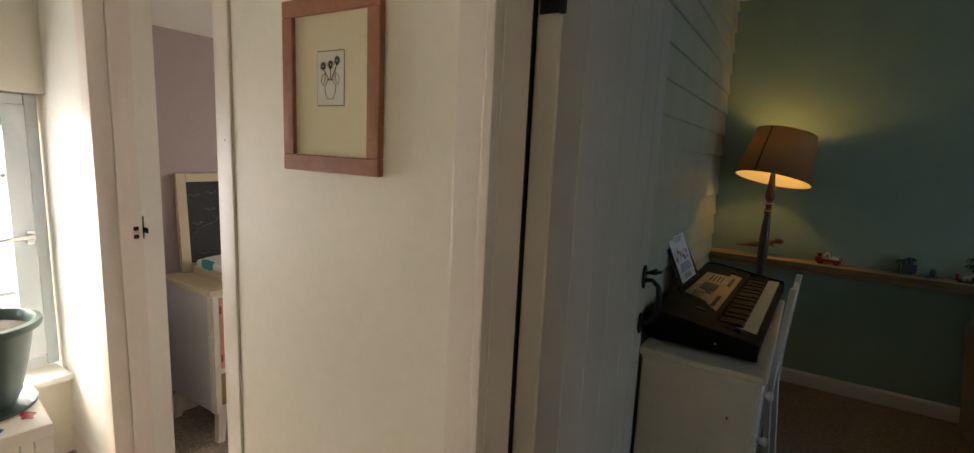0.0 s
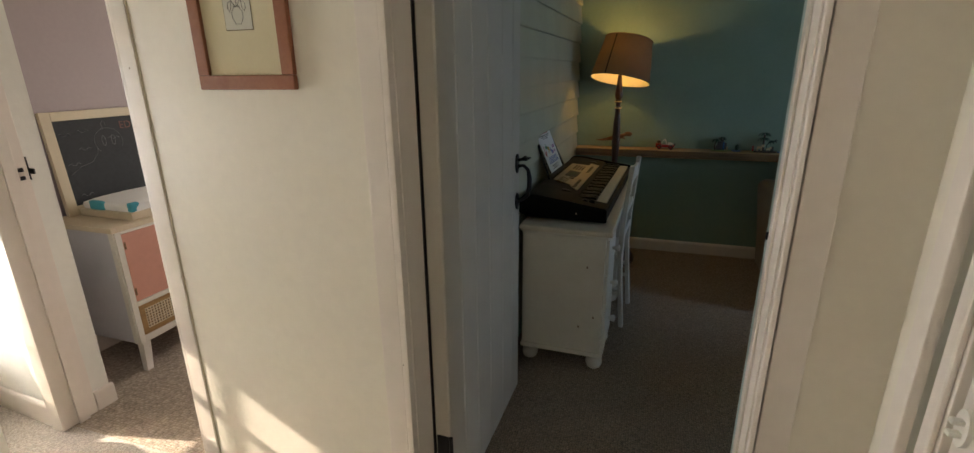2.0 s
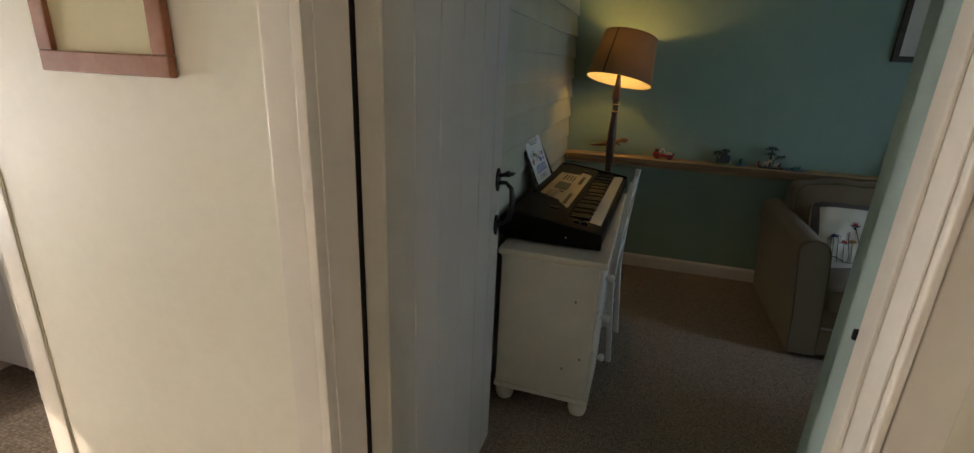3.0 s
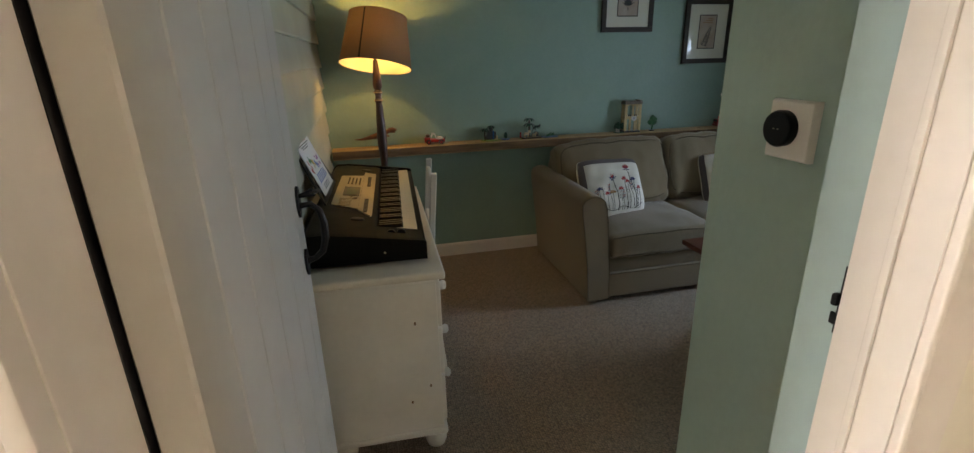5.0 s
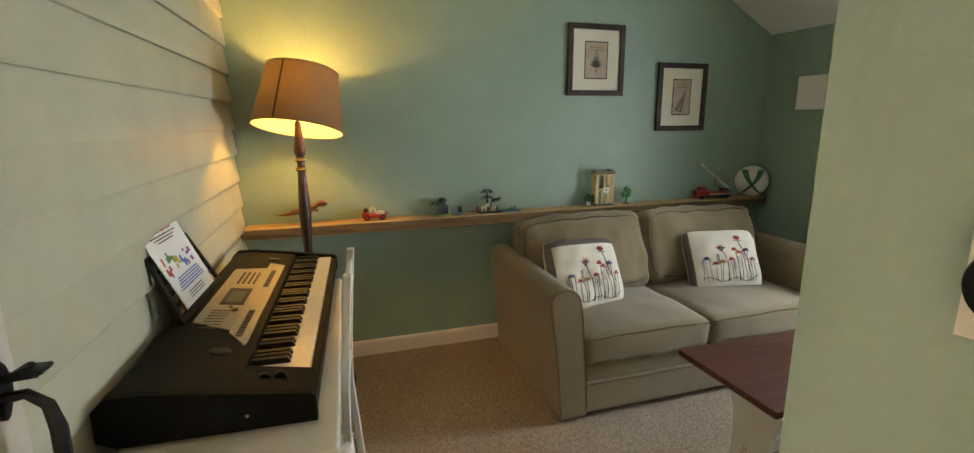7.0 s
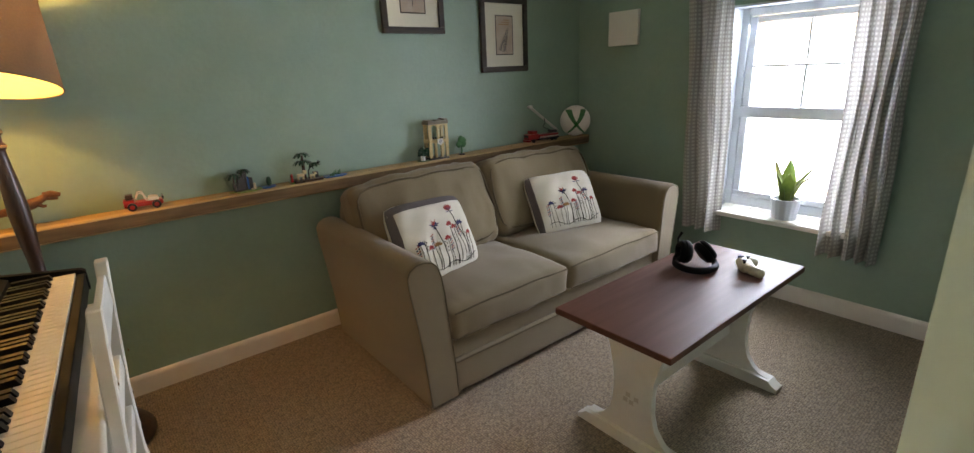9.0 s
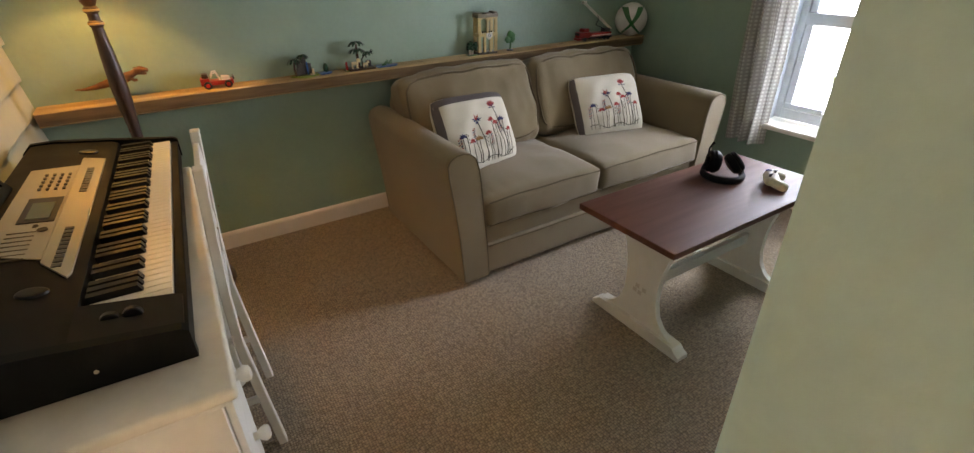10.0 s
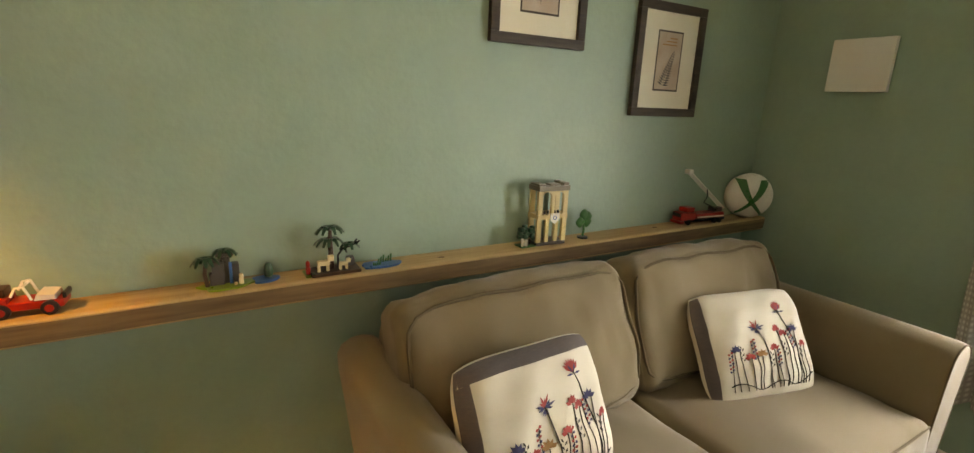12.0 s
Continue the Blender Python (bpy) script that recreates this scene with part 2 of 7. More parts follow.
def add_tube(bm, pts, radius, n=8, closed=False):
    """A round bar along points; radius a number or one for each point."""
    pts = [Vector(p) for p in pts]
    rad = radius if isinstance(radius, (list, tuple)) else [radius] * len(pts)
    rings, up = [], Vector((0, 0, 1))
    for i, p in enumerate(pts):
        a = pts[i - 1] if i or closed else p
        b = pts[(i + 1) % len(pts)] if i + 1 < len(pts) or closed else p
        d = (b - a).normalized()
        side = d.cross(up)
        if side.length < 0.05:
            side = d.cross(Vector((1, 0, 0)))
        side.normalize()
        w = side.cross(d).normalized()
        up = w
        rings.append([bm.verts.new(p + rad[i] * (math.cos(2 * math.pi * k / n) * side + math.sin(2 * math.pi * k / n) * w)) for k in range(n)])
    pairs = list(zip(rings, rings[1:])) + ([(rings[-1], rings[0])] if closed else [])
    for a, b in pairs:
        for k in range(n):
            bm.faces.new((a[k], a[(k + 1) % n], b[(k + 1) % n], b[k])).smooth = True
    if not closed:
        bm.faces.new(rings[0][::-1])
        bm.faces.new(rings[-1])
    return [v for r in rings for v in r]


def add_prism(bm, outline, depth, m=None):
    """A flat outline (x, y) given thickness along z."""
    a = [bm.verts.new((x, y, 0)) for x, y in outline]
    b = [bm.verts.new((x, y, depth)) for x, y in outline]
    k = len(a)
    bm.faces.new(a[::-1]), bm.faces.new(b)
    for i in range(k):
        bm.faces.new((a[i], a[(i + 1) % k], b[(i + 1) % k], b[i]))
    if m is not None:
        bmesh.ops.transform(bm, matrix=m, verts=a + b)
    return a + b


def flat_sides(me, limit):
    """Normals weighted by area, so that broad faces stay flat right up to their rounded edges."""
    if len(me.polygons) > 6000:
        return
    faces = [(p.normal.copy(), p.area) for p in me.polygons]
    around = {}
    for i, p in enumerate(me.polygons):
        for v in p.vertices:
            around.setdefault(v, []).append(i)
    out = []
    for i, p in enumerate(me.polygons):
        for v in p.vertices:
            s = Vector((0, 0, 0))
            for j in around[v]:
                if faces[j][0].dot(faces[i][0]) >= limit:
                    s += faces[j][0] * faces[j][1]
            out.append(s.normalized() if s.length > 0 else faces[i][0])
    me.normals_split_custom_set(out)


def mesh_of(name, bm, material, smooth=None):
    bmesh.ops.recalc_face_normals(bm, faces=bm.faces[:])
    me = bpy.data.meshes.new(name)
    bm.to_mesh(me)
    bm.free()
    me.materials.append(material)
    if smooth is not None:
        me.set_sharp_from_angle(angle=radians(smooth))
        flat_sides(me, math.cos(radians(smooth)))
    return me


def part(name, bm, material, parent, label="", smooth=35):
    ob = new(name, mesh_of(name, bm, material, smooth))
    ob.parent = parent
    if label:
        tagged(ob, label)
    return ob


def thing(name, label, category, at=(0, 0, 0), rz=0.0, group="", m=None):
    ob = new(name)
    ob.empty_display_size = 0.05
    ob.matrix_world = m if m is not None else pose(*at, 0, 0, rz)
    return tagged(ob, label, category, group)


def setting(name, bm, material, label="", category="", smooth=35):
    ob = new(name, mesh_of(name, bm, material, smooth))
    return tagged(ob, label, category, kind="structure")


def box_bm(*a, **k):
    bm = empty_bm()
    add_box(bm, *a, **k)
    return bm


# ---- the large structure ----
WL, WR, YB = -0.47, 3.10, 3.93          # green room: left, right, back
PF, PB = 0.827, 0.965                   # wall between landing and rooms
FLAT = 2.55                             # flat ceilings

bm = box_bm(-0.60, PB - 0.07, -0.12, 3.5, YB + 0.12, 0.0)
setting("floor_room", bm, M_CARPET, "beige looped wool carpet in the sitting room", "carpet")
bm = box_bm(-3.1, -1.2, -0.12, 0.9, PB - 0.07, 0.0)
setting("floor_landing", bm, M_LCARPET, "pale beige carpet on the landing", "carpet")
bm = box_bm(-3.1, PB - 0.07, -0.12, -0.60, 3.2, 0.0)
setting("floor_bedroom", bm, M_SISAL, "brown woven carpet in the lilac bedroom", "carpet")

# back wall, green
setting("wall_north", box_bm(-0.6, YB, 0, 3.4, YB + 0.14, 2.8), M_GREEN, "sage green painted plaster wall behind the sofa", "wall")
# window wall of the room, with its opening
WY0, WY1, WZ0, WZ1 = 2.09, 2.82, 0.47, 1.64
bm = empty_bm()
add_box(bm, WR, 1.3, 0, WR + 0.34, WY0, 2.3)
add_box(bm, WR, WY1, 0, WR + 0.34, YB, 2.3)
add_box(bm, WR, WY0, 0, WR + 0.34, WY1, WZ0 - 0.03)
add_box(bm, WR, WY0, WZ1, WR + 0.34, WY1, 2.3)
setting("wall_east", bm, M_GREEN, "sage green wall with a deep low window", "wall")
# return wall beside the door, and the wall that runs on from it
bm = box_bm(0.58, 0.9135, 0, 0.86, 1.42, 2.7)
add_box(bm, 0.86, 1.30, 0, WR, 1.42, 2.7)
# the wall's lighter colour stands for light on the sage green paint
setting("wall_south_room", bm, M_GREEN_LIT, "sage green wall beside the door, its light put into a paler colour", "wall")
# wall behind the cladding
def west_x(y):
    """The cladded wall runs slightly askew."""
    return -0.505 + 0.0165 * (y - 1.0)


bm = empty_bm()
add_prism(bm, [(-0.62, PB), (west_x(PB), PB), (west_x(YB), YB), (-0.62, YB)], 2.7)
wall_west_room = setting("wall_west_room", bm, M_GREEN, "wall clad in lapped boards painted pale green", "wall")
# ceilings
bm = box_bm(-0.62, PB, FLAT, 2.12, YB + 0.1, FLAT + 0.1)
vs = add_box(bm, 0, PB, 0, 1.3, YB + 0.1, 0.1)
sl = math.degrees(math.atan2(0.55, 1.0))
bmesh.ops.transform(bm, matrix=Matrix.Translation((2.10, 0, FLAT)) @ Matrix.Rotation(radians(sl), 4, "Y"), verts=vs)
setting("ceiling_room", bm, M_CEIL, "white ceiling that slopes down to the window wall", "ceiling")

# wall between landing and rooms
LX0, LX1 = -2.17, -1.305                # bedroom doorway
DX0, DX1 = -0.45, 0.405                 # green room's doorway
DH = 2.0
bm = empty_bm()
add_prism(bm, [(LX1, PF + 0.021), (LX1 + 0.06, PF + 0.021), (LX1 + 0.06, PF), (DX0, PF), (DX0, PB), (LX1, PB)], 2.7)
setting("wall_landing", bm, M_CREAM, "cream painted wall with small scuffs, between two doorways", "wall")
setting("wall_over_door_1", box_bm(DX0, PF, DH, DX1, 0.913, 2.7), M_CREAM, "cream wall above the open door", "wall")
setting("wall_landing_right", box_bm(DX1, PF, 0, 0.86, 0.913, 2.7), M_CREAM, "cream wall beside the door frame", "wall")
setting("wall_over_door_2", box_bm(LX0, PF + 0.04, DH, LX1, PB, 2.7), M_CREAM, "cream wall above the bedroom doorway", "wall")
bm = empty_bm()
add_prism(bm, [(-3.10, 0.93), (LX0, 0.875), (LX0, 1.08), (-3.10, 1.08)], 2.7)
setting("wall_landing_window", bm, M_REVEAL, "white painted wall beside the landing window", "wall")
# bedroom walls
setting("wall_bedroom_west", box_bm(-2.85, 1.08, 0, -2.68, 3.2, 2.7), M_LILAC, "dusty lilac painted bedroom wall", "wall")
bm = box_bm(-2.85, 3.0, 0, -2.0, 3.14, 2.7)
add_box(bm, -1.1, 3.0, 0, -0.62, 3.14, 2.7)
add_box(bm, -2.0, 3.0, 0, -1.1, 3.14, 0.85)
add_box(bm, -2.0, 3.0, 1.85, -1.1, 3.14, 2.7)
setting("wall_bedroom_north", bm, M_LILAC, "dusty lilac painted wall", "wall")
setting("wall_bedroom_east", box_bm(-0.70, PB, 0, -0.62, 3.0, 2.7), M_LILAC, "dusty lilac painted wall", "wall")
# landing: end wall with window, wall behind, right wall
LY0, LY1, LZ0, LZ1 = -0.02, 0.94, 0.40, 1.63
bm = empty_bm()
add_box(bm, -3.05, -1.2, 0, -2.72, LY0, 2.4)
add_box(bm, -3.05, LY0, 0, -2.72, LY1, LZ0 - 0.03)
add_box(bm, -3.05, LY0, LZ1, -2.72, LY1, 2.4)
setting("wall_west_landing", bm, M_CREAM, "cream wall with a deep window", "wall")
setting("wall_south_landing", box_bm(-3.05, -1.2, 0, 0.9, -1.08, 2.7), M_CREAM, "cream wall behind the landing", "wall")
RX = 0.645
bm = box_bm(RX, -1.08, 0, RX + 0.12, -0.05, 2.7)
add_box(bm, RX, 0.74, 0, RX + 0.12, PF, 2.7)
add_box(bm, RX, -0.05, 2.0, RX + 0.12, 0.74, 2.7)
setting("wall_east_landing", bm, M_CREAM, "cream wall with a closed plank door", "wall")
bm = box_bm(-1.75, -1.2, FLAT, 0.9, PB, FLAT + 0.1)
vs = add_box(bm, -1.5, -1.2, 0, 0, PB, 0.1)
bmesh.ops.transform(bm, matrix=Matrix.Translation((-1.73, 0, FLAT)) @ Matrix.Rotation(radians(-sl), 4, "Y"), verts=vs)
setting("ceiling_landing", bm, M_CEIL, "white ceiling sloping to the landing window", "ceiling")
bm = box_bm(-1.70, PB, FLAT, -0.6, 3.2, FLAT + 0.1)
vs = add_box(bm, -1.5, PB, 0, 0, 3.2, 0.1)
bmesh.ops.transform(bm, matrix=Matrix.Translation((-1.68, 0, FLAT)) @ Matrix.Rotation(radians(-sl), 4, "Y"), verts=vs)
setting("ceiling_bedroom", bm, M_CEIL, "white sloping bedroom ceiling", "ceiling")
# ground and distance outside
M_GRASS = surface("lawn", (0.09, 0.13, 0.04), 0.9, 0.3, 0.4, 30, 0.4, 0.03)
setting("ground", box_bm(-400, -400, -3.0, 400, 400, -2.9), M_GRASS, "mown grass outside the house", "lawn")
# the backdrop emits light itself, in place of daylight on the distance
_m, _t, _p = nodes_of("glowing_distance")
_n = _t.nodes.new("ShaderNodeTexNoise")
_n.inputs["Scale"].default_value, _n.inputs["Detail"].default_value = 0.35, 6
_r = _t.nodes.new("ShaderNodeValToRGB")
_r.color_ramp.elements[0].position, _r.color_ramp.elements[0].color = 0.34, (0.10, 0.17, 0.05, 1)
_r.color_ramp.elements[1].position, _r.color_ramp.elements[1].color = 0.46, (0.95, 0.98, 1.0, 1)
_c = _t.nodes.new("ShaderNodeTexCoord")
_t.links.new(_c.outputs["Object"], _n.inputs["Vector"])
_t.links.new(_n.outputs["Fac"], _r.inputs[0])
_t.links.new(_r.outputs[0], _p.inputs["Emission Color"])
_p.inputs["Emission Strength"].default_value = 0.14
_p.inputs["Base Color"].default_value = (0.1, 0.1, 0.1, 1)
setting("backdrop", box_bm(60, -60, -2.9, 60.4, 70, 22), _m, "glowing backdrop of hazy fields and trees in the distance", "backdrop")

# ---- shapes for soft things ----
def add_soft(bm, sx, sy, sz, r, crown=(0, 0, 0), cuts=9, wob=0.0, m=None, seed=0.0):
    """A stuffed block with rounded edges, bulging faces and slight unevenness, centred on the origin."""
    k = cuts + 1
    made = {}

    def vert(*c):
        if c not in made:
            made[c] = bm.verts.new([2 * q / k - 1 for q in c])
        return made[c]

    for ax in range(3):
        for side in (0, k):
            for i in range(k):
                for j in range(k):
                    q = []
                    for di, dj in ((0, 0), (1, 0), (1, 1), (0, 1)):
                        c = [0, 0, 0]
                        c[ax], c[(ax + 1) % 3], c[(ax + 2) % 3] = side, i + di, j + dj
                        q.append(vert(*c))
                    bm.faces.new(q if side else q[::-1])
    vs = list(made.values())
    half = Vector((sx, sy, sz)) / 2
    for v in vs:
        u = v.co.copy()
        # crowd the grid towards the edges
        w = Vector([math.copysign(abs(c) ** 0.75, c) for c in u])
        p = Vector([w[i] * half[i] for i in range(3)])
        inner = Vector([max(-(half[i] - r), min(half[i] - r, p[i])) for i in range(3)])
        d = p - inner
        if d.length > 1e-6:
            p = inner + d.normalized() * r
        for i in range(3):
            j, k = (i + 1) % 3, (i + 2) % 3
            if abs(u[i]) > 0.99 and crown[i]:
                p[i] += math.copysign(crown[i], u[i]) * (1 - u[j] ** 2) * (1 - u[k] ** 2)
        if wob:
            p += wob * noise.noise_vector(p * 7 + Vector((seed, seed, 0)))
            p += 0.45 * wob * noise.noise_vector(Vector((p.x * 26, p.y * 9, p.z * 9)) + Vector((seed, 0, seed)))
        v.co = p
    for f in {f for v in vs for f in v.link_faces}:
        f.smooth = True
    if m is not None:
        bmesh.ops.transform(bm, matrix=m, verts=vs)
    return vs


def quad_strip(bm, rows):
    """A sheet from rows of points."""
    vv = [[bm.verts.new(p) for p in row] for row in rows]
    for a, b in zip(vv, vv[1:]):
        for i in range(len(a) - 1):
            bm.faces.new((a[i], a[i + 1], b[i + 1], b[i])).smooth = True
    return [v for r in vv for v in r]


# ---- more materials ----
M_SOFA = surface("taupe_woven_upholstery", (0.205, 0.153, 0.090), 0.9, 0.10, 2.2, 420, 0.35, 0.0015, other=(0.160, 0.118, 0.068), other_amount=0.6, sheen=0.25, spec=0.2)
M_PIPE = surface("taupe_piping", (0.125, 0.094, 0.056), 0.9, 0.1, 5, 300, 0.2, 0.001, spec=0.2)
M_FOOT = surface("black_foot_tape_and_gap_shade", (0.02, 0.017, 0.015), 0.5, 0.2)
M_CUSH = surface("cream_cotton", (0.62, 0.57, 0.47), 0.9, 0.05, 3, 500, 0.25, 0.001, sheen=0.2, spec=0.2)
M_BORDER = surface("grey_brown_striped_border", (0.115, 0.10, 0.10), 0.9, 0.3, 60, 300, 0.3, 0.001, other=(0.20, 0.15, 0.14), stretch=(1, 8, 1), spec=0.2)
M_STEM = surface("black_thread", (0.025, 0.022, 0.02), 0.8, 0.2)
M_RED = surface("red_thread", (0.38, 0.035, 0.03), 0.8, 0.2)
M_BLUE = surface("blue_thread", (0.028, 0.032, 0.10), 0.8, 0.2)
M_OCHRE = surface("ochre_thread", (0.35, 0.17, 0.06), 0.8, 0.2)
M_TOP = wood("red_brown_stained_tabletop", (0.150, 0.046, 0.023), (0.095, 0.029, 0.015), 0, 0.40, 3.5, 0.0)
M_TOP.node_tree.nodes["Principled BSDF"].inputs["Specular IOR Level"].default_value = 0.3
M_WHITE = surface("chalky_white_furniture_paint", (0.74, 0.71, 0.64), 0.45, 0.05, 6, 40, 0.12, 0.002, other=(0.60, 0.54, 0.44), other_amount=0.3)
M_DESKTOP = surface("worn_white_desk_top", (0.70, 0.64, 0.53), 0.4, 0.06, 4, 40, 0.1, 0.002, other=(0.55, 0.47, 0.36), other_amount=0.4)
M_SHELF = wood("rough_sawn_pine", (0.56, 0.39, 0.205), (0.36, 0.22, 0.10), 0, 0.7, 6)
M_BARK = wood("sawn_edge_darker", (0.27, 0.165, 0.08), (0.12, 0.07, 0.035), 0, 0.8, 8)
M_KBODY = surface("charcoal_grey_plastic", (0.006, 0.006, 0.0055), 0.5, 0.1, 8, 300, 0.1, 0.001, spec=0.07)
M_KTOP = surface("dark_grey_speckled_plastic", (0.015, 0.0135, 0.011), 0.5, 0.12, 8, 400, 0.1, 0.001, spec=0.07)
M_SILVER = surface("champagne_silver_plastic", (0.40, 0.345, 0.245), 0.38, 0.05, 8, 200, 0.05, 0.001, metal=0.25)
M_BLACK = surface("black_plastic", (0.005, 0.005, 0.005), 0.35, 0.2, 12, 200, 0.06, 0.001, spec=0.3)
M_IVORY = surface("ivory_key_plastic", (0.72, 0.67, 0.55), 0.22, 0.03, 8, 60, 0.02, 0.001)
M_LCD = surface("grey_green_display", (0.20, 0.23, 0.18), 0.25, 0.05)
M_PAPER = surface("white_paper", (0.80, 0.79, 0.76), 0.7, 0.03, 6, 100, 0.05, 0.001)
M_MAHOG = wood("dark_mahogany", (0.085, 0.030, 0.014), (0.03, 0.011, 0.006), 2, 0.3, 14, 0.4)
M_PFRAME = wood("dark_brown_picture_frame", (0.055, 0.034, 0.018), (0.022, 0.013, 0.008), 0, 0.5, 14, 0.0)
M_TERRA = wood("red_brown_picture_frame", (0.34, 0.13, 0.06), (0.29, 0.105, 0.05), 2, 0.5, 10)
M_MOUNT = surface("cream_mount_card", (0.68, 0.60, 0.40), 0.8, 0.03, 4, 120, 0.08, 0.001)
M_MOUNT2 = surface("ivory_mount_card", (0.70, 0.65, 0.51), 0.8, 0.03, 4, 120, 0.0, 0.001, coat=1.0)
M_PRINT = surface("aged_botanical_print", (0.47, 0.37, 0.28), 0.7, 0.1, 14, 80, 0.0, 0.001, other=(0.38, 0.24, 0.16), other_amount=0.8, coat=1.0)
M_PRINT2 = surface("pale_grey_blue_print", (0.62, 0.59, 0.50), 0.7, 0.04, 6, 80, 0.05, 0.001)
M_GILT = surface("dark_gilt_line", (0.17, 0.13, 0.06), 0.5, 0.1)
M_INK = surface("dark_ink", (0.06, 0.055, 0.05), 0.8, 0.2)
M_WPLAST = surface("white_moulded_plastic", (0.78, 0.74, 0.67), 0.35, 0.02, 6, 60, 0.03, 0.001)
M_CHROME = surface("brushed_chrome", (0.62, 0.62, 0.62), 0.22, 0.05, 20, 200, 0.05, 0.001, metal=1.0)


def shade_material():
    """Brown linen that lets some lamp light through."""
    m, t, p = nodes_of("brown_linen_shade")
    n, l = t.nodes.new, t.links.new
    co, a, b = n("ShaderNodeTexCoord"), n("ShaderNodeTexNoise"), n("ShaderNodeTexNoise")
    a.inputs["Scale"].default_value, b.inputs["Scale"].default_value = 7, 160
    l(co.outputs["Object"], a.inputs["Vector"]), l(co.outputs["Object"], b.inputs["Vector"])
    mix = n("ShaderNodeMix")
    mix.data_type = "RGBA"
    mix.inputs["A"].default_value, mix.inputs["B"].default_value = (0.27, 0.185, 0.11, 1), (0.20, 0.135, 0.08, 1)
    l(a.outputs["Fac"], mix.inputs["Factor"])
    h = n("ShaderNodeHueSaturation")
    v = n("ShaderNodeMapRange")
    v.inputs["To Min"].default_value, v.inputs["To Max"].default_value = 0.8, 1.2
    l(b.outputs["Fac"], v.inputs["Value"]), l(v.outputs[0], h.inputs["Value"]), l(mix.outputs["Result"], h.inputs["Color"])
    l(h.outputs[0], p.inputs["Base Color"])
    p.inputs["Roughness"].default_value = 0.9
    tr, add = n("ShaderNodeBsdfTranslucent"), n("ShaderNodeMixShader")
    tr.inputs["Color"].default_value = (0.30, 0.23, 0.16, 1)
    add.inputs[0].default_value = 0.30
    l(p.outputs[0], add.inputs[1]), l(tr.outputs[0], add.inputs[2])
    l(add.outputs[0], t.nodes["Material Output"].inputs["Surface"])
    return m


def curtain_material():
    """Thin grey-beige woven cloth with fine stripes, partly see-through to light."""
    m, t, p = nodes_of("striped_linen_curtain")
    n, l = t.nodes.new, t.links.new
    co = n("ShaderNodeUVMap")
    w1, w2 = n("ShaderNodeTexWave"), n("ShaderNodeTexWave")
    for w, sc, d in ((w1, 6.9, "X"), (w2, 8.8, "Y")):
        w.bands_direction = d
        w.inputs["Scale"].default_value, w.inputs["Distortion"].default_value = sc, 0.4
        l(co.outputs[0], w.inputs["Vector"])
    mul = n("ShaderNodeMath")
    mul.operation = "MULTIPLY"
    l(w1.outputs["Fac"], mul.inputs[0]), l(w2.outputs["Fac"], mul.inputs[1])
    mix = n("ShaderNodeMix")
    mix.data_type = "RGBA"
    mix.inputs["A"].default_value, mix.inputs["B"].default_value = (0.42, 0.39, 0.35, 1), (0.70, 0.68, 0.64, 1)
    l(mul.outputs[0], mix.inputs["Factor"])
    l(mix.outputs["Result"], p.inputs["Base Color"])
    p.inputs["Roughness"].default_value = 0.95
    tr, add = n("ShaderNodeBsdfTranslucent"), n("ShaderNodeMixShader")
    l(mix.outputs["Result"], tr.inputs["Color"])
    add.inputs[0].default_value = 0.24
    l(p.outputs[0], add.inputs[1]), l(tr.outputs[0], add.inputs[2])
    l(add.outputs[0], t.nodes["Material Output"].inputs["Surface"])
    return m


M_SHADE, M_CURTAIN = shade_material(), curtain_material()
M_LINING, _t, _p = nodes_of("cream_shade_lining")
_p.inputs["Base Color"].default_value, _p.inputs["Roughness"].default_value = (0.82, 0.74, 0.58, 1), 0.8
_tr, _mx = _t.nodes.new("ShaderNodeBsdfTranslucent"), _t.nodes.new("ShaderNodeMixShader")
_tr.inputs["Color"].default_value = (0.7, 0.58, 0.42, 1)
_mx.inputs[0].default_value = 0.16
_t.links.new(_p.outputs[0], _mx.inputs[1])
_t.links.new(_tr.outputs[0], _mx.inputs[2])
_t.links.new(_mx.outputs[0], _t.nodes["Material Output"].inputs["Surface"])


# ---- joinery: door frames, doors, skirting ----
frame_room = tagged(new("door_frame_1"), "off-white painted timber door frame with chipped edges", "door frame", kind="structure")
part("architrave", box_bm(-0.530, PF - 0.016, 0, -0.4695, PF, DH + 0.03, bev=0.004), M_GLOSS, frame_room)
part("frame_edge", box_bm(-0.469, PF - 0.020, 0, -0.4492, PF + 0.01, DH, bev=0.003), M_GLOSS, frame_room)
part("architrave", box_bm(0.4235, PF - 0.021, 0, 0.489, PF, DH + 0.03, bev=0.003), M_GLOSS, frame_room)
part("architrave_bead", box_bm(0.408, PF - 0.026, 0, 0.420, PF, DH + 0.03, bev=0.0035, seg=3), M_GLOSS, frame_room)
part("architrave", box_bm(-0.532, PF - 0.022, DH + 0.032, 0.491, PF, DH + 0.11, bev=0.004), M_GLOSS, frame_room)
part("jamb", box_bm(DX0 - 0.004, PF + 0.0105, 0, DX0 + 0.002, 0.9395, DH, bev=0.0015), M_GLOSS, frame_room)
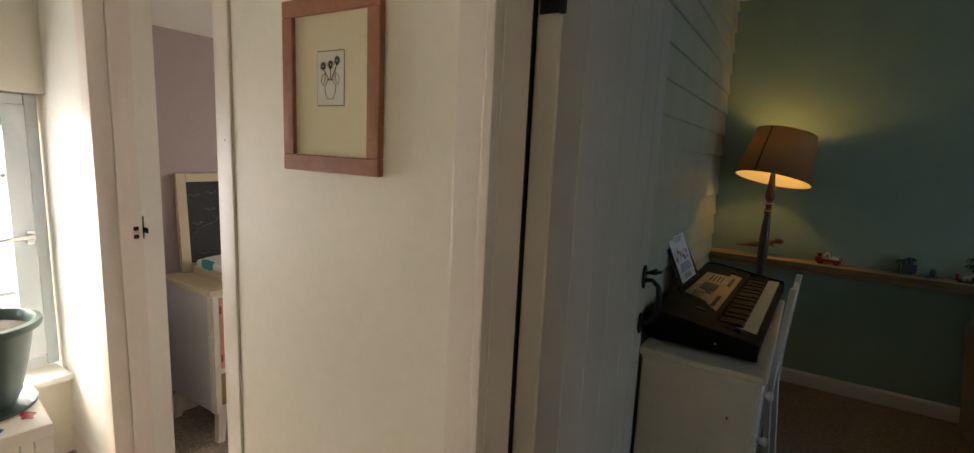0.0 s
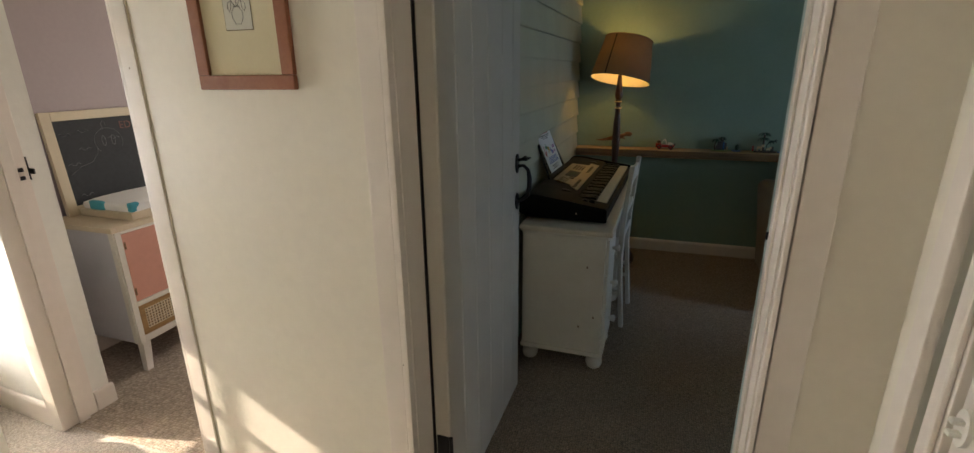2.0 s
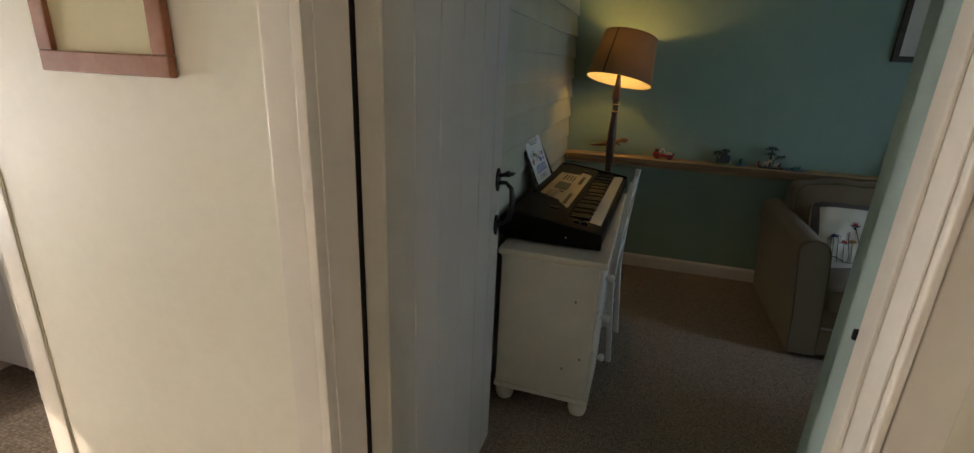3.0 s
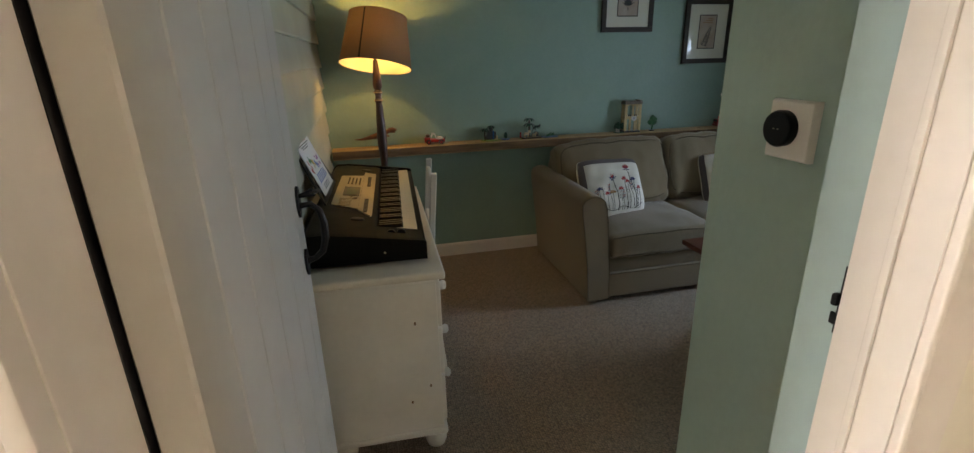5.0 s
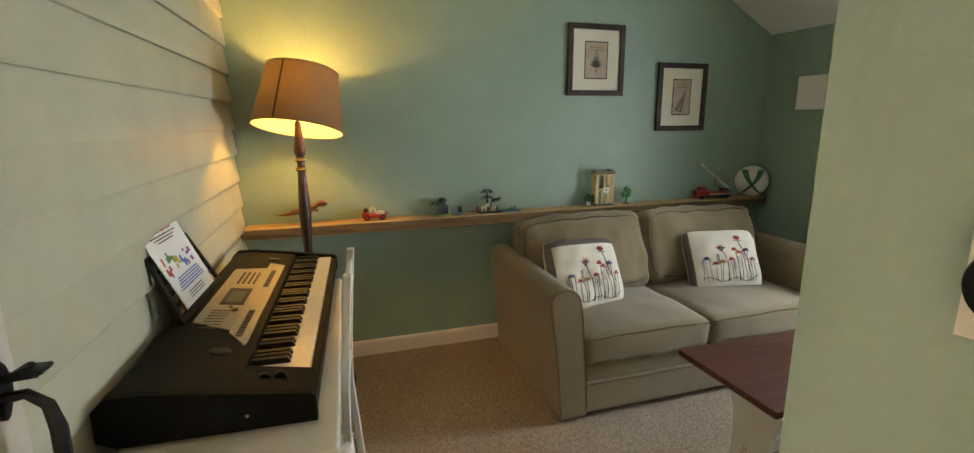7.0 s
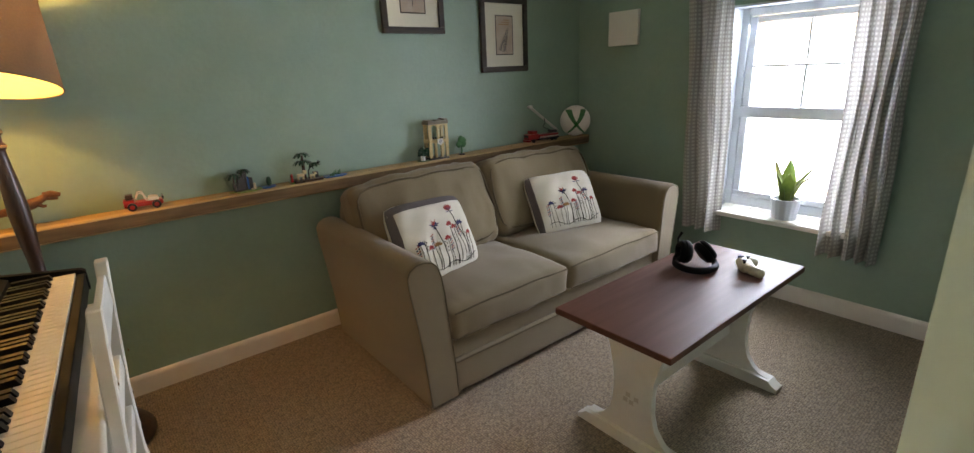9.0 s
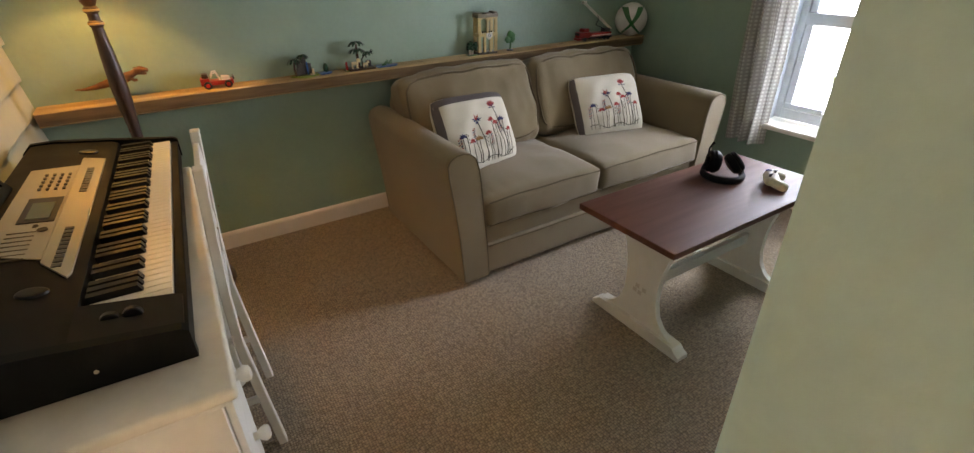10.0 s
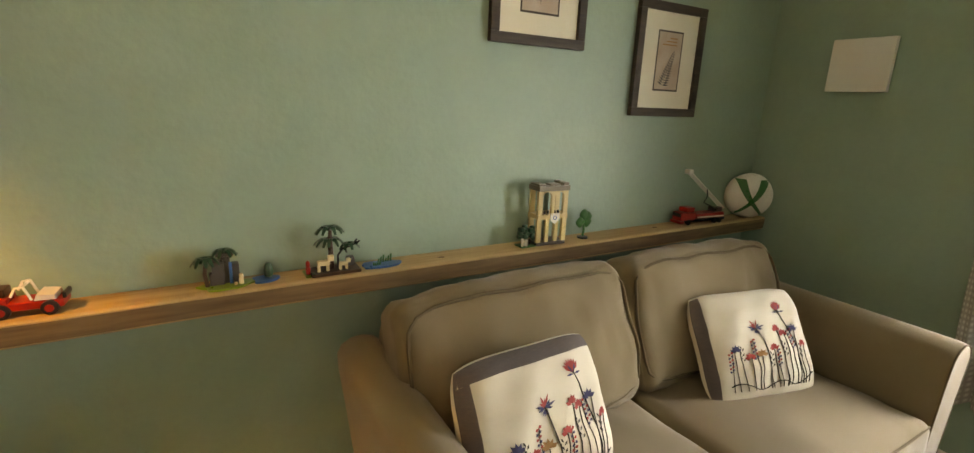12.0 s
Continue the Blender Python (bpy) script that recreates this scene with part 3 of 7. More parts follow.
# shade of the hinge gap, put in as a black strip
part("gap_shade", box_bm(DX0 - 0.004, 0.9400, 0, DX0 + 0.0025, 0.9580, DH), M_FOOT, frame_room, "black strip put in for the shade of the hinge gap")
part("jamb", box_bm(0.4030, PF - 0.014, 0, 0.4075, 0.9130, DH, bev=0.0015), M_GLOSS, frame_room)
part("door_stop", box_bm(0.3960, PF + 0.03, 0, 0.4028, 0.868, DH, bev=0.002), M_GLOSS, frame_room)
part("head_lining", box_bm(DX0, PF, DH - 0.02, DX1, PB, DH + 0.002, bev=0.002), M_GLOSS, frame_room)
bm = box_bm(0.4115, 0.9145, 1.050, 0.4146, 0.922, 1.150, bev=0.001)
add_box(bm, 0.4105, 0.9145, 1.062, 0.4146, 0.930, 1.080, bev=0.002)
add_box(bm, 0.400, 0.916, 1.094, 0.4112, 0.925, 1.112, bev=0.003)
part("latch_keep", bm, M_IRON, frame_room, "black iron latch keep")
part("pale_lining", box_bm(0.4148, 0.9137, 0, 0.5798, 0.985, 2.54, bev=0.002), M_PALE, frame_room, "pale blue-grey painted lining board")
# plank door, standing open into the room
leaf = tagged(new("door_1"), "open ledged plank door painted off-white with black iron latch", "door", kind="structure")
leaf.matrix_world = pose(-0.390, 0.987, 0, 0, 0, 90 - 1.2)
W, T, TOPZ = 0.760, 0.050, 1.955
cutsx = [-0.042, 0.088, 0.222, 0.364, 0.520, 0.655, W]
for a, b in zip(cutsx, cutsx[1:]):
    bm = empty_bm()
    g = 0.0042
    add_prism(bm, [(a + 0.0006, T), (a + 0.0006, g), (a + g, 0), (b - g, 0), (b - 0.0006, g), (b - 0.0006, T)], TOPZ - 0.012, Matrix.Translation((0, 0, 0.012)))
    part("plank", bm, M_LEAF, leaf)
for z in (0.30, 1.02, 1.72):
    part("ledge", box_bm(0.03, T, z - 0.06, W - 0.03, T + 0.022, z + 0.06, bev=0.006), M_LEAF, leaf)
for z in (0.30, 1.785):
    bm = box_bm(-0.0455, 0.004, z - 0.042, -0.0425, T - 0.004, z + 0.042, bev=0.001)
    add_lathe(bm, [(0.0065, z - 0.045), (0.0065, z + 0.045)], 10, Matrix.Translation((-0.0480, -0.004, 0)))
    for zz in (-0.028, 0.028):
        add_lathe(bm, [(0.004, 0), (0.004, 0.002)], 8, pose(-0.0455, 0.026, z + zz, 0, -90, 0))
    part("hinge", bm, M_IRON, leaf, "black butt hinge")
# thumb latch: plates, bow handle and thumb press
bm = empty_bm()
for z, hgt in ((1.095, 0.040), (0.935, 0.036)):
    o = [(0.022 * math.sin(k * math.pi / 8) * (1.0 if 2 < k < 14 else 0.8), -hgt * math.cos(k * math.pi / 8)) for k in range(16)]
    add_prism(bm, o, 0.006, pose(0.715, 0.0, z, 90, 0, 0))
latch = part("latch_handle", bm, M_IRON, leaf, "black iron thumb latch and bow handle")
bm = empty_bm()
bow = [(0.715, -0.004, 1.085), (0.715, -0.030, 1.088), (0.715, -0.050, 1.070), (0.715, -0.056, 1.035), (0.715, -0.055, 0.995), (0.715, -0.046, 0.962), (0.715, -0.026, 0.944), (0.715, -0.004, 0.938)]
add_tube(bm, bow, [0.008, 0.007, 0.008, 0.010, 0.010, 0.009, 0.007, 0.009], 10)
part("bow", bm, M_IRON, latch)
bm = empty_bm()
add_tube(bm, [(0.715, 0.0, 1.108), (0.715, -0.022, 1.113), (0.715, -0.042, 1.119)], [0.005, 0.007, 0.012], 8)
add_box(bm, 0.700, -0.058, 1.116, 0.730, -0.034, 1.123, bev=0.003)
part("thumb_press", bm, M_IRON, latch)

# bedroom doorway
frame_bed = tagged(new("door_frame_2"), "white painted door frame of the lilac bedroom", "door frame", kind="structure")
bm = box_bm(LX0 - 0.055, 0.853, 0, LX0 + 0.016, 1.0, DH, bev=0.004)
part("jamb", bm, M_GLOSS, frame_bed)
part("door_stop", box_bm(LX0 + 0.0165, 0.915, 0, LX0 + 0.029, 0.958, DH, bev=0.002), M_GLOSS, frame_bed)
bm = box_bm(LX0 + 0.0155, 0.966, 1.110, LX0 + 0.0175, 0.984, 1.126, bev=0.0005)
add_box(bm, LX0 + 0.0155, 0.966, 1.078, LX0 + 0.0175, 0.984, 1.094, bev=0.0005)
add_box(bm, LX0 + 0.0055, 1.0005, 1.075, LX0 + 0.0165, 1.004, 1.165, bev=0.001)
add_box(bm, LX0 + 0.010, 1.001, 1.098, LX0 + 0.044, 1.008, 1.120, bev=0.004)
part("latch_keep", bm, M_IRON, frame_bed, "black iron latch keep")
bm = box_bm(LX1, PF - 0.004, 0, LX1 + 0.060, PF + 0.020, DH, bev=0.004)
add_box(bm, LX1 - 0.012, PF - 0.002, 0, LX1 - 0.001, PB, DH, bev=0.002)
part("jamb", bm, M_GLOSS, frame_bed)
part("filler_joint", box_bm(LX1 + 0.0605, PF - 0.0015, 0, LX1 + 0.0665, PF + 0.01, DH), M_JOIN, frame_bed)
part("head_lining", box_bm(LX0 - 0.05, 0.853, DH + 0.001, LX1 + 0.06, PF + 0.04, DH + 0.07, bev=0.003), M_GLOSS, frame_bed)
bm = empty_bm()
vs = add_prism(bm, [(0, 0), (0.016, 0), (0.016, 0.08), (0.010, 0.092), (0, 0.095)], 0.085, pose(LX0, 1.09, 0, 90, 0, 0))
part("plinth_block", bm, M_GLOSS, frame_bed)


# skirting boards
def skirting(name, a, b, height=0.095, thick=0.016, label="off-white painted skirting board"):
    """A moulded board along the line a-b; the room lies to the left of it."""
    a, b = Vector((*a, 0)), Vector((*b, 0))
    d = b - a
    bm = empty_bm()
    prof = [(0, 0), (thick, 0), (thick, height - 0.022), (thick * 0.75, height - 0.010), (thick * 0.35, height - 0.002), (0, height)]
    add_prism(bm, prof, d.length, Matrix.Translation(a) @ Matrix(((-d.normalized().y, 0, d.normalized().x, 0), (d.normalized().x, 0, d.normalized().y, 0), (0, 1, 0, 0), (0, 0, 0, 1))))
    return setting(name, bm, M_GLOSS, label, "skirting board")


skirting("baseboard_north", (WR, YB), (west_x(YB), YB))
skirting("baseboard_east", (WR, 1.42), (WR, YB - 0.017))
skirting("baseboard_south", (0.58, 1.42), (WR - 0.017, 1.42))
skirting("baseboard_return", (0.58, 0.987), (0.58, 1.42))
skirting("baseboard_landing", (LX0 - 0.058, 0.879), (-2.75, 0.918), 0.11)
skirting("baseboard_bedroom", (-2.68, 2.95), (-2.68, 1.10), 0.11)

# plank door on the landing's right wall
door_r = tagged(new("door_3"), "closed cream painted plank door with white latch", "door", kind="structure")
for y0, y1 in ((0.52, 0.655), (0.383, 0.518), (0.246, 0.381), (0.109, 0.244), (-0.03, 0.107)):
    part("plank", box_bm(RX + 0.030, y0, 0.012, RX + 0.070, y1, 1.98, bev=0.004, seg=1), M_GLOSS, door_r)
part("stile", box_bm(RX + 0.018, 0.657, 0.012, RX + 0.07, 0.72, 1.98, bev=0.003), M_GLOSS, door_r)
part("bead", box_bm(RX + 0.006, 0.664, 0.012, RX + 0.018, 0.677, 1.98, bev=0.005), M_GLOSS, door_r)
bm = empty_bm()
o = [(0.019 * math.cos(k * math.pi / 10), 0.036 * math.sin(k * math.pi / 10)) for k in range(20)]
add_prism(bm, o, 0.008, Matrix.Translation((RX + 0.030, 0.628, 0.885)) @ Matrix(((0, 0, -1, 0), (1, 0, 0, 0), (0, 1, 0, 0), (0, 0, 0, 1))))
add_box(bm, RX + 0.004, 0.620, 0.868, RX + 0.024, 0.634, 0.878, bev=0.003)
add_box(bm, RX + 0.004, 0.620, 0.892, RX + 0.024, 0.634, 0.902, bev=0.003)
part("latch_keep", bm, M_WPLAST, door_r, "white painted latch keep")
bm = empty_bm()
add_lathe(bm, [(0.008, 0), (0.008, 0.015), (0.018, 0.022), (0.020, 0.032), (0.012, 0.040)], 16, pose(RX + 0.030, 0.612, 0.815, 0, -90, 0))
part("knob", bm, M_SHELF, door_r, "varnished wooden knob")
frame_r = tagged(new("door_frame_3"), "cream painted door frame", "door frame", kind="structure")
part("architrave", box_bm(RX - 0.012, 0.722, 0, RX + 0.01, 0.772, 2.05, bev=0.005), M_GLOSS, frame_r)
part("architrave", box_bm(RX - 0.012, -0.10, 0, RX - 0.0005, -0.04, 2.05, bev=0.005), M_GLOSS, frame_r)
part("architrave", box_bm(RX - 0.012, -0.04, 1.985, RX - 0.0005, 0.72, 2.05, bev=0.005), M_GLOSS, frame_r)


# ---- windows ----
def sash_window(name, label, x, y0, y1, z0, z1, fw, cells, inner):
    """A painted window in a wall that faces along x. cells: panes as (y0, y1, z0, z1); inner: +1 where the room is on the -x side."""
    w = tagged(new(name), label, "window", kind="structure")
    d0, d1 = (x, x + 0.065)
    for a, b, c, d in ((y0, y0 + fw, z0, z1), (y1 - fw, y1, z0, z1), (y0 + fw, y1 - fw, z0, z0 + fw), (y0 + fw, y1 - fw, z1 - fw, z1)):
        part("window_frame", box_bm(d0, a, c, d1, b, d, bev=0.006), M_PVC, w)
    for a, b, c, d in cells:
        pane = part("pane", box_bm(x + 0.030, a - 0.004, c - 0.004, x + 0.034, b + 0.004, d + 0.004), M_GLASS, w)
        pane.visible_shadow = False
    return w


win = sash_window("window_1", "white painted sash window with six panes in view", 3.215, WY0 - 0.01, WY1 + 0.01, 0.482, WZ1 + 0.005, 0.06,
                  [(2.187, 2.440, 1.319, 1.548), (2.456, 2.725, 1.319, 1.548), (2.187, 2.440, 1.088, 1.303), (2.456, 2.725, 1.088, 1.303), (2.187, 2.725, 0.575, 1.019)], 1)
part("meeting_rail", box_bm(3.205, 2.142, 1.021, 3.275, 2.768, 1.086, bev=0.006), M_PVC, win)
for y0, y1 in ((2.142, 2.185), (2.727, 2.768)):
    part("sash_stile", box_bm(3.221, y0, 0.5755, 3.270, y1, 1.0205, bev=0.006), M_PVC, win)
    part("sash_stile", box_bm(3.226, y0, 1.0865, 3.270, y1, 1.580, bev=0.006), M_PVC, win)
part("top_rail", box_bm(3.226, 2.1855, 1.549, 3.270, 2.7265, 1.580, bev=0.005), M_PVC, win)
part("glazing_bar", box_bm(3.222, 2.186, 1.304, 3.262, 2.726, 1.318, bev=0.004), M_PVC, win)
part("glazing_bar", box_bm(3.220, 2.441, 1.0865, 3.264, 2.455, 1.3035, bev=0.004), M_PVC, win)
part("glazing_bar", box_bm(3.220, 2.441, 1.3185, 3.264, 2.455, 1.5485, bev=0.004), M_PVC, win)
for y0, y1 in ((WY0 - 0.0005, WY0 + 0.012), (WY1 - 0.012, WY1 + 0.0005)):
    part("reveal_lining", box_bm(3.104, y0, 0.473, 3.2145, y1, WZ1 - 0.001, bev=0.002), M_PVC, win)
part("reveal_lining", box_bm(3.104, WY0 + 0.0125, WZ1 - 0.013, 3.2145, WY1 - 0.0125, WZ1 + 0.0005, bev=0.002), M_PVC, win)
part("bottom_rail", box_bm(3.218, 2.142, 0.5425, 3.272, 2.768, 0.5745, bev=0.005), M_PVC, win)
setting("window_sill_1", box_bm(3.045, WY0 - 0.035, 0.442, 3.28, WY1 + 0.035, 0.472, bev=0.008), M_WPLAST, "white painted window sill", "window sill")

ROWS = ((0.50, 0.765), (0.785, 1.005), (1.025, 1.275), (1.295, 1.487))
winl = sash_window("window_2", "white casement window with small panes and lever handle", -2.88, LY0 + 0.01, 0.905, 0.412, LZ1 - 0.002, 0.045,
                   [(y0, y1, z0, z1) for y0, y1 in ((0.479, 0.777), (0.165, 0.466)) for z0, z1 in ROWS], -1)
for a, b in ((0.779, 0.858), (0.036, 0.163)):
    part("casement_stile", box_bm(-2.872, a, 0.468, -2.800, b, 1.584, bev=0.006), M_PVC, winl)
part("glazing_bar", box_bm(-2.862, 0.466, 0.500, -2.812, 0.479, 1.487, bev=0.003), M_PVC, winl)
for z in (0.775, 1.015, 1.285):
    for a, b in ((0.4795, 0.778), (0.164, 0.4655)):
        part("glazing_bar", box_bm(-2.862, a, z - 0.010, -2.812, b, z + 0.010, bev=0.004), M_PVC, winl)
part("casement_rail", box_bm(-2.870, 0.164, 0.468, -2.802, 0.778, 0.4995, bev=0.004), M_PVC, winl)
part("casement_rail", box_bm(-2.870, 0.164, 1.4875, -2.802, 0.778, 1.584, bev=0.004), M_PVC, winl)
bm = box_bm(-2.799, 0.820, 0.985, -2.786, 0.850, 1.045, bev=0.005)
add_lathe(bm, [(0.014, 0), (0.014, 0.02), (0.010, 0.03)], 14, pose(-2.787, 0.835, 1.02, 0, 90, 0))
add_tube(bm, [(-2.765, 0.835, 1.02), (-2.755, 0.80, 1.02), (-2.755, 0.74, 1.018), (-2.757, 0.71, 1.016)], [0.011, 0.011, 0.010, 0.009], 10)
part("handle", bm, M_CHROME, winl, "brushed metal lever handle")
setting("window_sill_2", box_bm(-2.90, LY0 - 0.02, 0.372, -2.655, 0.900, 0.402, bev=0.006), M_WPLAST, "white painted window board", "window sill")


# ---- sitting room: shelf, lamp, pictures ----
shelf = thing("shelf", "long thick pine board shelf fixed along the green wall", "shelf")
bm = empty_bm()
rows, rnd = [], random.Random(4)
xs = [west_x(YB) + 0.035 + k * (WR - 0.012 - west_x(YB) - 0.035) / 60 for k in range(61)]
for x in xs:
    wv = 0.004 * math.sin(x * 2.3) + 0.003 * noise.noise(Vector((x * 4, 0, 0)))
    f = 3.812 + wv
    rows.append([(x, YB - 0.001, 0.862), (x, f + 0.006, 0.862), (x, f, 0.857), (x, f + 0.004, 0.803 + wv), (x, f + 0.01, 0.798), (x, YB - 0.001, 0.798)])
vs = quad_strip(bm, rows)
bm.faces.new([v for v in vs[:6]]), bm.faces.new([v for v in vs[-6:]])
part("board", bm, M_SHELF, shelf)
bm = empty_bm()
quad_strip(bm, [[(x, 3.8115 + 0.004 * math.sin(x * 2.3) + 0.003 * noise.noise(Vector((x * 4, 0, 0))) + o, z) for o, z in ((-0.0015, 0.854), (-0.0005, 0.83), (0.003, 0.805))] for x in xs])
part("sawn_edge", bm, M_BARK, shelf, "darker weathered front edge")
for x, y, z in ((1.31, 3.865, 0.8625), (2.36, 3.88, 0.8625), (0.95, 3.86, 0.8625)):
    bm = empty_bm()
    add_lathe(bm, [(0.009, 0), (0.0085, 0.0008)], 12, Matrix.Translation((x, y, z)) @ Matrix.Diagonal((1.6, 0.8, 1, 1)))
    part("knot", bm, M_BARK, shelf)

lamp = thing("floor_lamp", "turned dark wood floor lamp with lit brown linen shade", "lamp", (-0.100, 3.62, 0))
bm = empty_bm()
add_lathe(bm, [(0.19, 0), (0.198, 0.012), (0.197, 0.03), (0.180, 0.055), (0.150, 0.080), (0.100, 0.100), (0.058, 0.108), (0.045, 0.115)], 32)
part("base", bm, M_MAHOG, lamp)
bm = empty_bm()
add_lathe(bm, [(0.045, 0.108), (0.025, 0.13), (0.022, 0.18), (0.030, 0.22), (0.023, 0.26), (0.019, 0.40), (0.021, 0.58), (0.026, 0.66), (0.020, 0.69), (0.026, 0.71), (0.026, 0.735), (0.020, 0.75),
               (0.021, 0.80), (0.028, 0.90), (0.030, 0.97), (0.025, 1.08), (0.019, 1.16), (0.0185, 1.176), (0.024, 1.184), (0.024, 1.196), (0.018, 1.202), (0.018, 1.224), (0.024, 1.230), (0.024, 1.242), (0.018, 1.25),
               (0.026, 1.265), (0.028, 1.285), (0.022, 1.34), (0.015, 1.40), (0.014, 1.42)], 24)
part("stem", bm, M_MAHOG, lamp)
for z in (1.190, 1.236):
    bm = empty_bm()
    add_lathe(bm, [(0.0245, z - 0.004), (0.0262, z), (0.0245, z + 0.004)], 24)
    part("collar", bm, M_SHELF, lamp, "paler worn collar ring")
tilt = Matrix.Translation((0.0, 0.0, 1.385)) @ Matrix.Rotation(radians(8.5), 4, "Y") @ Matrix.Rotation(radians(-12), 4, "X")
bm = empty_bm()
n = 48
prof = [(0.213, 0.0), (0.167, 0.290)]
rows = []
for r, z in (prof[0], (0.201, 0.075), (0.1905, 0.145), (0.179, 0.215), prof[1]):
    rows.append([tilt @ Vector((r * math.cos(2 * math.pi * k / n), r * math.sin(2 * math.pi * k / n), z)) for k in range(n + 1)])
quad_strip(bm, rows)
shade = part("shade", bm, M_SHADE, lamp, "brown linen drum shade, lit from inside", smooth=80)
for r, z in prof:
    bm = empty_bm()
    add_tube(bm, [tilt @ Vector((r * math.cos(2 * math.pi * k / n), r * math.sin(2 * math.pi * k / n), z)) for k in range(n)], 0.0028, 6, True)
    part("rim", bm, M_SHADE, shade)
bm = empty_bm()
quad_strip(bm, [[tilt @ Vector(((r - 0.003) * math.cos(2 * math.pi * k / n), (r - 0.003) * math.sin(2 * math.pi * k / n), z)) for k in range(n + 1)] for r, z in (prof[0], (0.1905, 0.145), prof[1])])
part("lining", bm, M_LINING, shade, "cream inner lining", smooth=80)
bm = empty_bm()
seam = radians(-118)
quad_strip(bm, [[tilt @ Vector(((r + 0.0015) * math.cos(seam + s), (r + 0.0015) * math.sin(seam + s), z)) for s in (-0.025, 0.0, 0.025)] for r, z in ((0.212, 0.004), (0.1905, 0.145), (0.1677, 0.286))])
part("seam", bm, M_FOOT, shade, "dark seam tape")
bm = empty_bm()
for k in range(3):
    a = 2 * math.pi * k / 3
    add_tube(bm, [(0.016 * math.cos(a), 0.016 * math.sin(a), 1.44), tilt @ Vector((0.20 * math.cos(a), 0.20 * math.sin(a), 0.09))], 0.002, 6)
add_lathe(bm, [(0.008, 1.415), (0.008, 1.473), (0.017, 1.483), (0.017, 1.518), (0.012, 1.523)], 16)
part("lamp_holder", bm, M_IRON, lamp)
M_BULB, _t, _p = nodes_of("warm_bulb")
_p.inputs["Emission Color"].default_value, _p.inputs["Emission Strength"].default_value = (1.0, 0.66, 0.26, 1), 1.5
bm = empty_bm()
add_lathe(bm, [(0.012, 1.521), (0.014, 1.538), (0.028, 1.573), (0.030, 1.593), (0.022, 1.613), (0.004, 1.623)], 18)
bulb = part("bulb", bm, M_BULB, lamp)
bulb.visible_shadow = False
_l = bpy.data.lights.new("lamp_light", "POINT")
_l.energy, _l.color, _l.shadow_soft_size = LAMP_W, (1.0, 0.61, 0.19), 0.025
new("lamp_light", _l).location = (-0.100, 3.62, 1.585)


def picture(name, label, m, w, h, fw, depth, frame_mat, mount_mat, print_mat, pw, ph, shift=0.0, glazed=True):
    """A framed picture; local x along the wall, y up, z out of the wall."""
    p = thing(name, label, "picture", m=m)
    for k, (a, b, c, d) in enumerate(((-w / 2, -h / 2, w / 2, -h / 2 + fw), (-w / 2, h / 2 - fw, w / 2, h / 2), (-w / 2, -h / 2 + fw, -w / 2 + fw, h / 2 - fw), (w / 2 - fw, -h / 2 + fw, w / 2, h / 2 - fw))):
        bm = empty_bm()
        add_box(bm, a, b, 0.001, c, d, depth, bev=0.003)
        part("frame_rail", bm, frame_mat, p)
    part("mount", box_bm(-w / 2 + fw - 0.003, -h / 2 + fw - 0.003, 0.003, w / 2 - fw + 0.003, h / 2 - fw + 0.003, depth * 0.45), mount_mat, p)
    z = depth * 0.45
    pr = part("print", box_bm(-pw / 2, -ph / 2 + shift, z - 0.001, pw / 2, ph / 2 + shift, z + 0.0012), print_mat, p)
    if glazed:
        part("print_border", box_bm(-pw / 2 - 0.004, -ph / 2 + shift - 0.004, z - 0.001, pw / 2 + 0.004, ph / 2 + shift + 0.004, z + 0.0006), M_GILT, p, "thin dark gilt line round the print")
        g = part("glass", box_bm(-w / 2 + fw, -h / 2 + fw, z + 0.004, w / 2 - fw, h / 2 - fw, z + 0.006), M_GLASS, p)
        g.visible_shadow = False
    return p, pr, z + 0.0014


def back_wall(x, z):
    return Matrix(((1, 0, 0, x), (0, 0, -1, YB), (0, 1, 0, z), (0, 0, 0, 1)))


def leaflet(bm, p, q, width, z):
    p, q = Vector((*p, z)), Vector((*q, z))
    d = (q - p)
    s = Vector((-d.y, d.x, 0)).normalized() * width
    vs = [bm.verts.new(c) for c in (p, p + d * 0.4 + s, q, p + d * 0.4 - s)]
    bm.faces.new(vs)


pic, pr, z = picture("framed_print", "dark framed botanical print of a spreading plant", back_wall(1.695, 1.789), 0.400, 0.436, 0.034, 0.024, M_PFRAME, M_MOUNT2, M_PRINT, 0.150, 0.215, glazed=False)
part("print_border", box_bm(-0.082, -0.1145, z - 0.002, 0.082, 0.1145, z - 0.0008), M_PFRAME, pic)
bm = empty_bm()
for k in range(9):
    a = radians(20 + k * 17.5)
    leaflet(bm, (0, -0.045), (0.052 * math.cos(a), -0.045 + 0.075 * math.sin(a)), 0.006, z)
leaflet(bm, (0, -0.085), (0.0, -0.03), 0.003, z)
for k in range(5):
    leaflet(bm, (0, -0.02 + k * 0.016), (0.026 - k * 0.004, -0.005 + k * 0.016), 0.004, z)
    leaflet(bm, (0, -0.02 + k * 0.016), (-0.026 + k * 0.004, -0.005 + k * 0.016), 0.004, z)
part("plant_drawing", bm, M_INK, pr)
bm = empty_bm()
